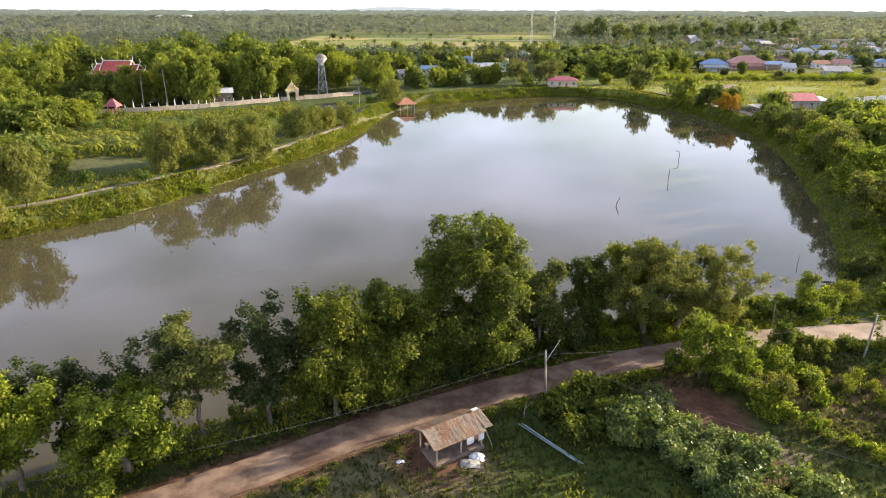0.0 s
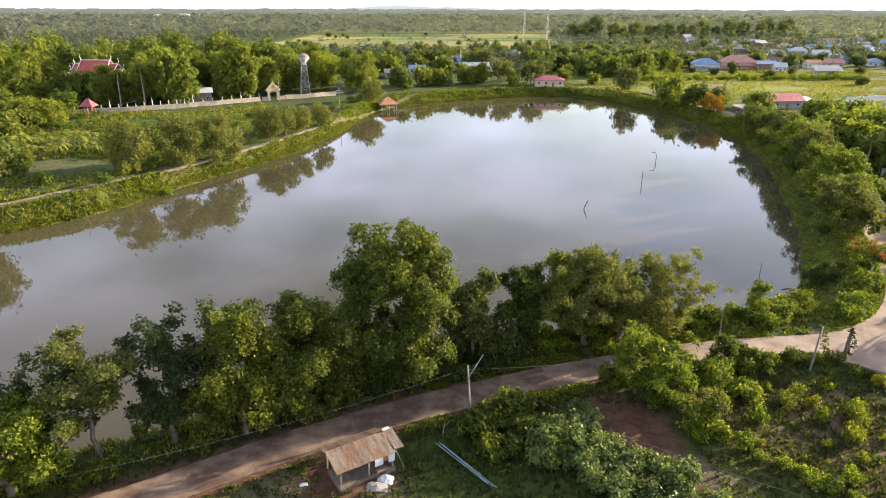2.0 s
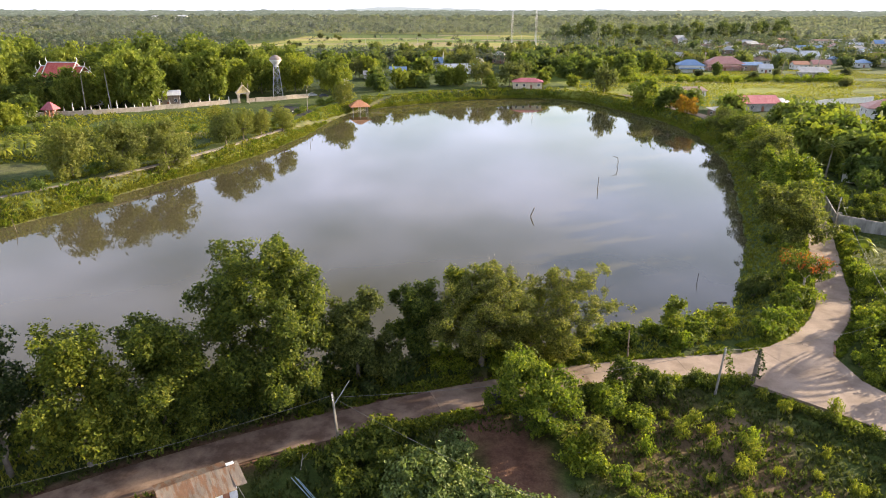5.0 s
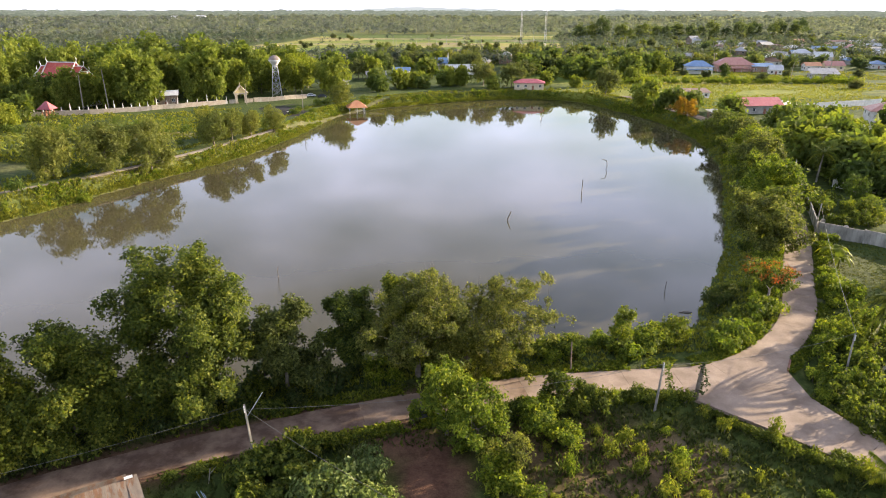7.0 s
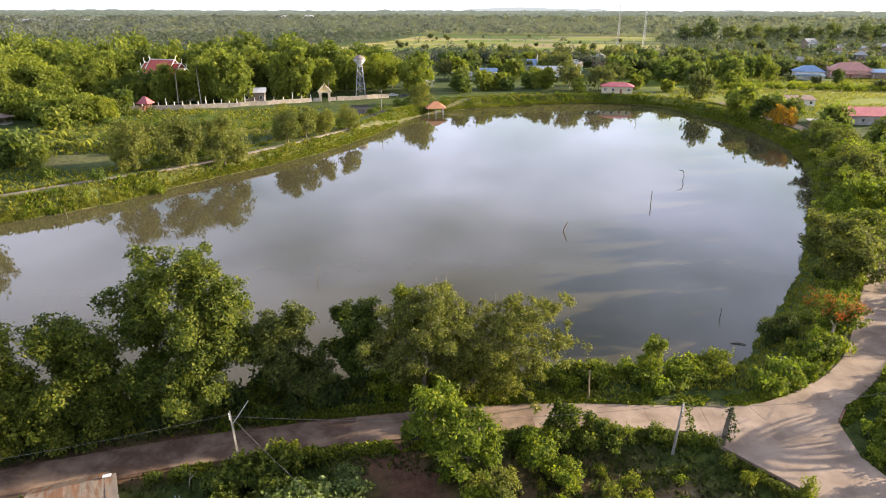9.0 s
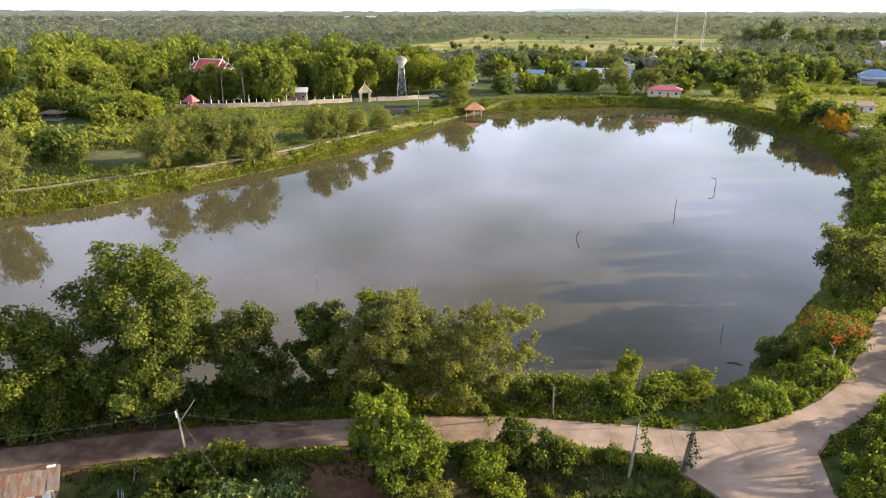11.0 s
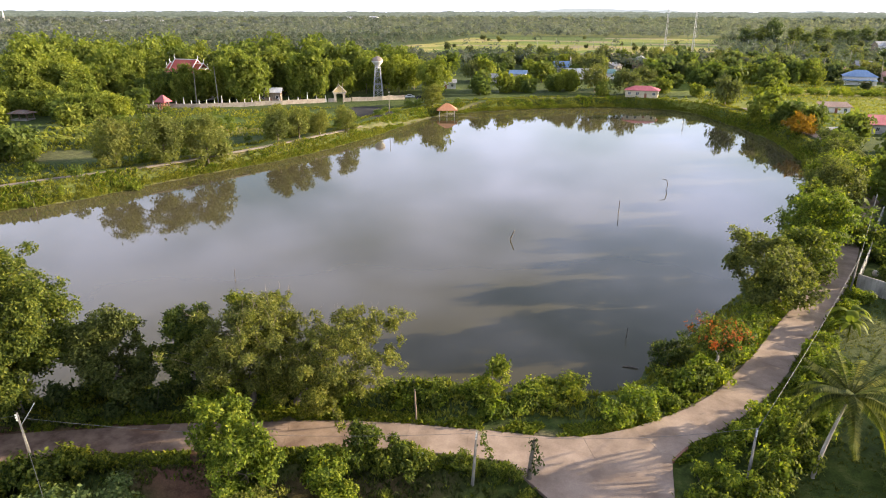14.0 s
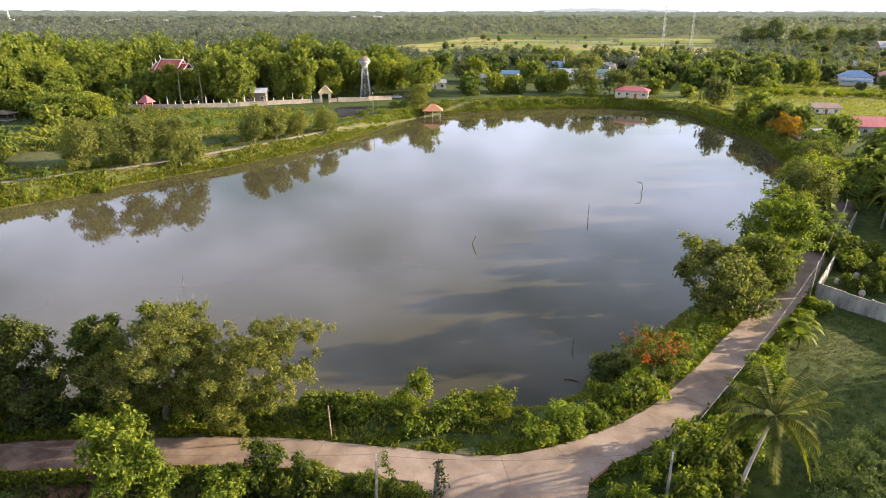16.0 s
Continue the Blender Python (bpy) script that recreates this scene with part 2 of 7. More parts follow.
def worn(name, c1, c2, scale=2.0, rough=0.8, metal=0.0, bumps=0.3, fine=25.0, spread=(0.35, 0.65), vary=0.12, stretch=None, spec=None):
    """Painted, cast or grown surfaces: two colours in patches, fine grain and relief."""
    m, n, l, b = material(name)
    big, small = noise_node(n, l, scale, 5, 0.6, stretch=stretch), noise_node(n, l, fine, 3, 0.6, stretch=stretch)
    r = ramp(n, [(spread[0], c1), (spread[1], c2)])
    l.new(big.outputs["Fac"], r.inputs["Fac"])
    grain = ramp(n, [(0.25, (1 - 2 * vary,) * 3), (0.75, (1 + vary,) * 3)])
    l.new(small.outputs["Fac"], grain.inputs["Fac"])
    col = mixc(n, l, 1.0, r.outputs["Color"], grain.outputs["Color"], "MULTIPLY")
    info = n.new("ShaderNodeObjectInfo")
    ob = ramp(n, [(0.0, (1 - vary,) * 3), (1.0, (1 + vary * 0.7,) * 3)])
    l.new(info.outputs["Random"], ob.inputs["Fac"])
    col = mixc(n, l, 1.0, col, ob.outputs["Color"], "MULTIPLY")
    l.new(col, b.inputs["Base Color"])
    b.inputs["Roughness"].default_value, b.inputs["Metallic"].default_value = rough, metal
    if spec is not None:
        b.inputs["Specular IOR Level"].default_value = spec
    if bumps:
        bump(n, l, small.outputs["Fac"], bumps, 0.03, b)
    return m


def foliage(name, dark, mid, light, through=0.35, rough=0.55, tint=0.25, cut=0.0, gap=0.53, grain=1.0):
    """Leaves: every leaf its own green, thin enough to let light through."""
    m, n, l, b = material(name)
    geo, info = n.new("ShaderNodeNewGeometry"), n.new("ShaderNodeObjectInfo")
    r = ramp(n, [(0.0, dark), (0.55, mid), (1.0, light)])
    patch = noise_node(n, l, 0.35, 3, 0.6)
    add = n.new("ShaderNodeMath")
    add.operation = "MULTIPLY_ADD"
    l.new(patch.outputs["Fac"], add.inputs[0])
    add.inputs[1].default_value = 0.9
    each = n.new("ShaderNodeMath")
    each.operation, each.inputs[1].default_value = "MULTIPLY", grain
    l.new(geo.outputs["Random Per Island"], each.inputs[0])
    l.new(each.outputs[0], add.inputs[2])
    sub = n.new("ShaderNodeMath")
    sub.operation = "MULTIPLY_ADD"
    l.new(add.outputs[0], sub.inputs[0])
    sub.inputs[1].default_value, sub.inputs[2].default_value = 0.8, 0.12 - 0.4 * grain
    l.new(sub.outputs[0], r.inputs["Fac"])
    ob = ramp(n, [(0.0, (1 - tint, 1 - tint * 0.8, 1 - tint * 0.6)), (0.5, (1, 1, 1)), (1.0, (1 + tint, 1 + tint * 0.7, 1 - tint * 0.3))])
    l.new(info.outputs["Random"], ob.inputs["Fac"])
    col = mixc(n, l, 1.0, r.outputs["Color"], ob.outputs["Color"], "MULTIPLY")
    l.new(col, b.inputs["Base Color"])
    b.inputs["Roughness"].default_value, b.inputs["Specular IOR Level"].default_value = rough, 0.1
    tr, mx = n.new("ShaderNodeBsdfTranslucent"), n.new("ShaderNodeMixShader")
    warm = mixc(n, l, 1.0, col, (1.32, 1.4, 0.6), "MULTIPLY")
    l.new(warm, tr.inputs["Color"])
    mx.inputs["Fac"].default_value = through
    l.new(b.outputs["BSDF"], mx.inputs[1])
    l.new(tr.outputs["BSDF"], mx.inputs[2])
    last = mx.outputs["Shader"]
    if cut:
        # a spray of many small leaves: ragged gaps through each patch
        gaps, edge, none, open_mix = noise_node(n, l, cut, 2, 0.6), n.new("ShaderNodeMath"), n.new("ShaderNodeBsdfTransparent"), n.new("ShaderNodeMixShader")
        edge.operation = "GREATER_THAN"
        edge.inputs[1].default_value = gap
        l.new(gaps.outputs["Fac"], edge.inputs[0])
        l.new(edge.outputs[0], open_mix.inputs["Fac"])
        l.new(last, open_mix.inputs[1])
        l.new(none.outputs["BSDF"], open_mix.inputs[2])
        last = open_mix.outputs["Shader"]
        fleck = noise_node(n, l, cut * 1.7, 2, 0.6)
        fl = ramp(n, [(0.35, (0.7, 0.72, 0.74)), (0.65, (1.24, 1.22, 1.16))])
        l.new(fleck.outputs["Fac"], fl.inputs["Fac"])
        col2 = mixc(n, l, 1.0, col, fl.outputs["Color"], "MULTIPLY")
        l.new(col2, b.inputs["Base Color"])
    l.new(last, n["Material Output"].inputs["Surface"])
    return m


LEAF_GREEN = foliage("leaf_green", (0.026, 0.043, 0.011), (0.102, 0.13, 0.022), (0.245, 0.252, 0.044), 0.48)
LEAF_BRIGHT = foliage("leaf_bright", (0.042, 0.069, 0.011), (0.148, 0.193, 0.023), (0.336, 0.35, 0.044), 0.46)
LEAF_BROAD = foliage("leaf_broad", (0.056, 0.082, 0.011), (0.148, 0.179, 0.019), (0.3, 0.29, 0.035), 0.46)
GRASS_DARK = foliage("grass_dark", (0.03, 0.043, 0.013), (0.068, 0.084, 0.022), (0.135, 0.14, 0.04), 0.36, 0.7)
LEAF_OLIVE = foliage("leaf_olive", (0.038, 0.05, 0.015), (0.118, 0.134, 0.034), (0.265, 0.265, 0.07), 0.46)
# far greens paled, greyed and blued with distance: aerial haze painted into the leaves
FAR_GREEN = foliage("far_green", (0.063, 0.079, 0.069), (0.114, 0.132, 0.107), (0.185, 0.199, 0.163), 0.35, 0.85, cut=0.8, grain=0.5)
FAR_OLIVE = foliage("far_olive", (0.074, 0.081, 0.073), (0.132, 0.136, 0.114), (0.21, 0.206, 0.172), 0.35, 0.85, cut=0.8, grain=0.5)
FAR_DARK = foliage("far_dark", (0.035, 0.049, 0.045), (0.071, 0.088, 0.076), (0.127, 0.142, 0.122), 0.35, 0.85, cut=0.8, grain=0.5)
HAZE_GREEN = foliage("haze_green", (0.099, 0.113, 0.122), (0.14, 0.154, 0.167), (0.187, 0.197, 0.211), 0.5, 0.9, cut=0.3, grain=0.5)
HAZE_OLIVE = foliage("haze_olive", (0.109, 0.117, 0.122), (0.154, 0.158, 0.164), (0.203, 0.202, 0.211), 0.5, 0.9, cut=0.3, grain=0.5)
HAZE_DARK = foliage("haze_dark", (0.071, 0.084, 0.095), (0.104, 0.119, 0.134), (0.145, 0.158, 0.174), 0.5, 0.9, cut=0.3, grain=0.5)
# some distance haze painted into the mid, town and bank greens, lifted or greyed
MID_GREEN = foliage("mid_green", (0.045, 0.07, 0.019), (0.125, 0.155, 0.035), (0.263, 0.269, 0.058), 0.4, 0.7, tint=0.42, cut=2.0, gap=0.6, grain=0.5)
MID_BRIGHT = foliage("mid_bright", (0.06, 0.087, 0.019), (0.173, 0.204, 0.037), (0.329, 0.331, 0.064), 0.42, 0.7, tint=0.14, cut=2.2, gap=0.6, grain=0.5)
MID_YELLOW = foliage("mid_yellow", (0.066, 0.093, 0.019), (0.179, 0.209, 0.037), (0.335, 0.339, 0.06), 0.42, 0.7, tint=0.2, cut=2.0, gap=0.6, grain=0.5)
MID_OLIVE = foliage("mid_olive", (0.054, 0.065, 0.026), (0.131, 0.142, 0.049), (0.251, 0.244, 0.081), 0.38, 0.7, cut=1.7, gap=0.57, grain=0.5)
TOWN_GREEN = foliage("town_green", (0.042, 0.062, 0.028), (0.1, 0.125, 0.05), (0.19, 0.205, 0.085), 0.4, 0.7, tint=0.35, cut=1.6, gap=0.6, grain=0.5)
TOWN_OLIVE = foliage("town_olive", (0.05, 0.062, 0.03), (0.122, 0.132, 0.058), (0.215, 0.215, 0.095), 0.4, 0.7, tint=0.3, cut=1.6, gap=0.6, grain=0.5)
BANK_OLIVE = foliage("bank_olive", (0.066, 0.079, 0.026), (0.161, 0.174, 0.049), (0.299, 0.29, 0.081), 0.44, 0.7, cut=3.2, gap=0.59, grain=0.5)
BANK_GREEN = foliage("bank_green", (0.041, 0.065, 0.016), (0.108, 0.145, 0.028), (0.227, 0.238, 0.046), 0.4, 0.7, cut=3.2, gap=0.59, grain=0.5)
BANK_BRIGHT = foliage("bank_bright", (0.06, 0.093, 0.016), (0.161, 0.197, 0.026), (0.311, 0.307, 0.046), 0.46, 0.7, cut=3.2, gap=0.59, grain=0.5)
LEAF_DARK = foliage("leaf_dark", (0.018, 0.034, 0.01), (0.05, 0.07, 0.022), (0.118, 0.13, 0.038), 0.38)
LEAF_YELLOW = foliage("leaf_yellow", (0.08, 0.105, 0.016), (0.18, 0.2, 0.03), (0.31, 0.295, 0.05), 0.45)
LEAF_PALE = foliage("leaf_pale", (0.052, 0.081, 0.026), (0.133, 0.174, 0.053), (0.267, 0.302, 0.104), 0.34, 0.4)
LEAF_ORANGE = foliage("leaf_orange", (0.2, 0.045, 0.012), (0.36, 0.085, 0.02), (0.46, 0.15, 0.03), 0.35)
LEAF_RUST = foliage("leaf_rust", (0.11, 0.07, 0.015), (0.22, 0.13, 0.02), (0.33, 0.2, 0.03), 0.4)
GRASS = foliage("grass_blades", (0.08, 0.093, 0.016), (0.174, 0.187, 0.029), (0.295, 0.283, 0.052), 0.38, 0.6)
LAWN = foliage("lawn_blades", (0.045, 0.058, 0.015), (0.088, 0.101, 0.024), (0.15, 0.154, 0.037), 0.36, 0.7)
BARK = worn("bark", (0.09, 0.07, 0.05), (0.2, 0.17, 0.13), 1.2, 0.9, bumps=0.6, fine=12)
BARK_PALE = worn("bark_pale", (0.22, 0.19, 0.15), (0.36, 0.32, 0.26), 1.2, 0.9, bumps=0.5, fine=12)

# ---------- plan: pond, roads, land ----------
def spline(pts, step=1.5, closed=False):
    """Points along a smooth curve through pts."""
    p = np.asarray(pts, float)
    n, out = len(p), []
    for i in range(n if closed else n - 1):
        if closed:
            a, b, c, d = p[i - 1], p[i], p[(i + 1) % n], p[(i + 2) % n]
        else:
            a, b, c, d = p[max(i - 1, 0)], p[i], p[i + 1], p[min(i + 2, n - 1)]
        k = max(2, int(np.linalg.norm(c - b) / step))
        t = np.linspace(0, 1, k, endpoint=False)[:, None]
        out.append(0.5 * (2 * b + (c - a) * t + (2 * a - 5 * b + 4 * c - d) * t ** 2 + (3 * b - a - 3 * c + d) * t ** 3))
    if not closed:
        out.append(p[-1:])
    return np.concatenate(out)


SHORE = spline([(-38, 46), (-27.5, 53), (-20, 57.5), (-6, 65), (8, 72.5), (23, 78), (36, 80), (49, 83.5), (58, 87), (62, 94), (68, 106), (75, 121),
                (84, 146), (93.5, 173), (100.5, 200), (103.5, 228), (100.5, 260), (90, 291), (80, 316), (63, 324), (42, 321), (19, 311), (0, 297), (-14, 284),
                (-22, 264), (-26, 231), (-31, 207), (-37, 187), (-49, 162), (-60, 136), (-66, 126), (-80, 112), (-100, 97), (-125, 72), (-112, 30), (-70, 28)], 3.0, True)
ROAD = spline([(-75, 8), (-45, 26), (-30, 35.5), (-17, 43.6), (-10.5, 47.8), (-4, 51.8), (4, 56), (10.5, 58.9), (17, 61.6), (25, 64.4), (32.5, 66.8),
               (40, 68.5), (47.5, 69.5), (54, 70.4), (60, 73.4), (65.2, 78), (69.3, 83.2), (73, 90), (77.5, 100), (82.5, 110.5), (87.8, 123), (94, 141), (101, 160), (108, 180), (112, 205), (114, 240), (108, 275), (100, 310)], 1.0)
BRANCH = spline([(57, 71.5), (59.6, 66), (62.3, 60.5), (66.5, 55.5), (73, 48), (84, 38), (100, 28)], 1.0)
PATH = spline([(-100, 108), (-86, 119), (-78, 126.5), (-71, 137), (-64.6, 145), (-58, 154), (-48, 174.5), (-39, 198), (-32, 222), (-26.5, 246), (-20, 272), (-8, 296), (10, 316), (40, 333), (66, 337), (85, 326), (98, 300)], 1.5)
LAND, ROAD_Z = 3.5, 3.6


def dist_to(line, x, y, closed=False):
    a = line if closed else line[:-1]
    b = np.roll(line, -1, 0) if closed else line[1:]
    if x.size < 64:
        ax, ay, dx, dy = a[:, 0], a[:, 1], b[:, 0] - a[:, 0], b[:, 1] - a[:, 1]
        t = np.clip(((x[:, None] - ax) * dx + (y[:, None] - ay) * dy) / (dx * dx + dy * dy + 1e-9), 0, 1)
        return np.sqrt(((x[:, None] - ax - t * dx) ** 2 + (y[:, None] - ay - t * dy) ** 2).min(1))
    best = np.full(x.shape, 1e9)
    for (ax, ay), (bx, by) in zip(a, b):
        dx, dy = bx - ax, by - ay
        t = np.clip(((x - ax) * dx + (y - ay) * dy) / (dx * dx + dy * dy + 1e-9), 0, 1)
        best = np.minimum(best, (x - ax - t * dx) ** 2 + (y - ay - t * dy) ** 2)
    return np.sqrt(best)


def inside(line, x, y):
    if x.size < 64:
        ax, ay = line[:, 0], line[:, 1]
        bx, by = np.roll(ax, -1), np.roll(ay, -1)
        hits = ((ay > y[:, None]) != (by > y[:, None])) & (x[:, None] < (bx - ax) * (y[:, None] - ay) / (by - ay + 1e-12) + ax)
        return hits.sum(1) % 2 == 1
    res = np.zeros(x.shape, bool)
    for (ax, ay), (bx, by) in zip(line, np.roll(line, -1, 0)):
        hit = ((ay > y) != (by > y)) & (x < (bx - ax) * (y - ay) / (by - ay + 1e-12) + ax)
        res ^= hit
    return res


def smooth(a, b, v):
    t = np.clip((v - a) / (b - a), 0, 1)
    return t * t * (3 - 2 * t)


def wave(x, y, s, k=0.0):
    return np.sin(x * s + 1.3 * np.sin(y * s * 0.7 + k) + k) * np.sin(y * s * 0.83 + 1.1 * np.sin(x * s * 0.6 - k) + 2 * k)


def far_rise(d):
    """The plain rises a little towards the hills."""
    return 24 * smooth(1300, 4800, d)


def land_height(x, y):
    x, y = np.asarray(x, float), np.asarray(y, float)
    shape = x.shape
    x, y = x.ravel(), y.ravel()
    z = np.full(x.shape, LAND) + far_rise(np.hypot(x, y)) + 0.15 * wave(x, y, 0.21) + 0.09 * wave(x, y, 0.67, 1.0)
    near = (np.abs(x) < 240) & (y < 420)
    xn, yn = x[near], y[near]
    d = dist_to(SHORE, xn, yn, True)
    d = np.where(inside(SHORE, xn, yn), -d, d) + 0.5 * wave(xn, yn, 0.5, 0.4) + 0.25 * wave(xn, yn, 1.4, 2.0)
    zn = z[near]
    # the land on the camera's side of the road lies lower
    rd = np.minimum(dist_to(ROAD, xn, yn), dist_to(BRANCH, xn, yn))
    low = (yn < 75) & (d > 12)
    zn = zn - np.where(low, 0.75 * smooth(2.6, 7.0, rd), 0)
    bank = np.where(d > 0, 0.55 * smooth(0, 1.2, d) + (zn - 0.55) * smooth(0.8, 5.6, d), np.maximum(-2.5, d * 0.45))
    flat = smooth(2.2, 4.5, rd)
    zn = np.where(d > 5.0, ROAD_Z - 0.13 + (zn - ROAD_Z + 0.13) * flat, bank)
    pd = dist_to(PATH, xn, yn)
    zn = np.where(d > 4.5, LAND - 0.04 + (zn - LAND + 0.04) * smooth(1.2, 3.0, pd), zn)
    z[near] = zn
    return z.reshape(shape)


def ground_at(x, y):
    return float(land_height(np.array([x]), np.array([y]))[0])


def axis(lo, hi, step, far_lo, far_hi):
    a = list(np.arange(lo, hi + 0.01, step))
    s, v = step, hi
    while v < far_hi:
        s *= 1.17 if v > 1060 or far_hi < 0 else 1.045
        v = min(v + s, far_hi)
        a.append(v)
    s, v = step, lo
    while v > far_lo:
        s *= 1.17
        v = max(v - s, far_lo)
        a.insert(0, v)
    return np.array(a)


gx, gy = axis(-120, 125, 1.5, -4800, 4800), axis(24, 345, 1.5, -4800, 4800)
GX, GY = np.meshgrid(gx, gy)
GZ = land_height(GX, GY)
nx, ny = len(gx), len(gy)
ii, jj = np.meshgrid(np.arange(ny - 1), np.arange(nx - 1), indexing="ij")
q = np.stack([ii * nx + jj, ii * nx + jj + 1, (ii + 1) * nx + jj + 1, (ii + 1) * nx + jj], -1).reshape(-1, 4)
ground_mesh = mesh_np("ground", np.stack([GX, GY, GZ], -1).reshape(-1, 3), q, smooth=True)

# what covers the land: r bare earth, g mown or crop green, b red clay
earth = np.zeros(GX.shape)
crop = np.zeros(GX.shape)
clay = np.zeros(GX.shape)


def blotch(cx, cy, rx, ry, turn, soft=0.35):
    c, s = math.cos(radians(turn)), math.sin(radians(turn))
    u, v = ((GX - cx) * c + (GY - cy) * s) / rx, (-(GX - cx) * s + (GY - cy) * c) / ry
    return 1 - smooth(1 - soft, 1 + soft, np.sqrt(u * u + v * v) + 0.25 * wave(GX, GY, 0.8, 0.7))


fine = (np.abs(GX) < 240) & (GY < 420)
rdist = np.full(GX.shape, 99.0)
rdist[fine] = np.minimum(dist_to(ROAD, GX[fine], GY[fine]), dist_to(BRANCH, GX[fine], GY[fine]))
pdist = np.full(GX.shape, 99.0)
pdist[fine] = dist_to(PATH, GX[fine], GY[fine])
earth = np.maximum(earth, 0.4 * (1 - smooth(0.35, 1.2, pdist + 0.3 * wave(GX, GY, 1.1))))
earth = np.maximum(earth, 0.6 * (1 - smooth(1.8, 2.8, rdist + 0.5 * wave(GX, GY, 0.9, 1.5))))
for args in ((26, 52, 3.4, 8.5, 8), (23, 59, 3.2, 3.0, 0), (-1, 46.5, 3.5, 3.0, 30)):
    clay = np.maximum(clay, blotch(*args))
clay = np.maximum(clay, 0.6 * blotch(42, 55, 11, 8, 135))
earth = np.maximum(earth, 0.2 * blotch(-92, 158, 16, 8, 25))
earth = np.maximum(earth, 0.1 * blotch(87, 102, 4, 7, -25))
earth = np.maximum(earth, 0.45 * blotch(-6, 41, 12, 5, 30))
clay = np.maximum(clay, (1 - smooth(2.0, 4.0, rdist + 0.6 * wave(GX, GY, 0.7, 0.2))) * (1 - smooth(18, 32, GX)) * (GY < 75))
for args in ((30.5, 47.5, 1.8, 4.0, 25), (47, 58, 5, 3, 0), (45, 52, 8, 1.0, -20)):
    earth = np.maximum(earth, 0.55 * blotch(*args))
for args in ((-70, 225, 26, 22, 30), (105, 320, 34, 22, 0), (160, 330, 60, 32, 10), (120, 390, 80, 30, 5), (130, 286, 26, 20, 0)):
    crop = np.maximum(crop, blotch(*args))
fields = (GY > 560) & (GY < 1050) & (GX > -205 + 0.02 * GY) & (GX < 50 + 0.11 * GY)
crop = np.maximum(crop, 0.3 * ((GY > 1050) | (np.abs(GX) > 420)))
crop = np.maximum(crop, fields * 1.0)
# ploughed strips and earth banks between the rice plots
furrow = fields & (np.abs(np.sin(GY * 0.021 + 0.6 * np.sin(GX * 0.014))) < 0.16) | fields & (np.abs(GX - 10 - 60 * np.sin(GY * 0.02)) < 34) & (np.sin(GY * 0.05) > 0.72)
earth = np.maximum(earth, 0.75 * furrow)
sdist = np.full(GX.shape, 99.0)
sdist[fine] = dist_to(SHORE, GX[fine], GY[fine], True)
crop = np.maximum(crop, 0.12 * (1 - smooth(6, 10, sdist + wave(GX, GY, 0.4))) * ((GY > 100) & (GX < 60) | (GY > 265)))
earth = np.maximum(earth, np.clip(0.05 + 0.35 * wave(GX, GY, 0.13, 0.9), 0.0, 0.35) * (1 - smooth(0.3, 1.4, sdist + 0.5 * wave(GX, GY, 0.9, 0.3))))
att = ground_mesh.color_attributes.new("cover", "FLOAT_COLOR", "POINT")
att.data.foreach_set("color", np.stack([earth, crop, clay, np.ones(GX.shape)], -1).astype(np.float32).ravel())


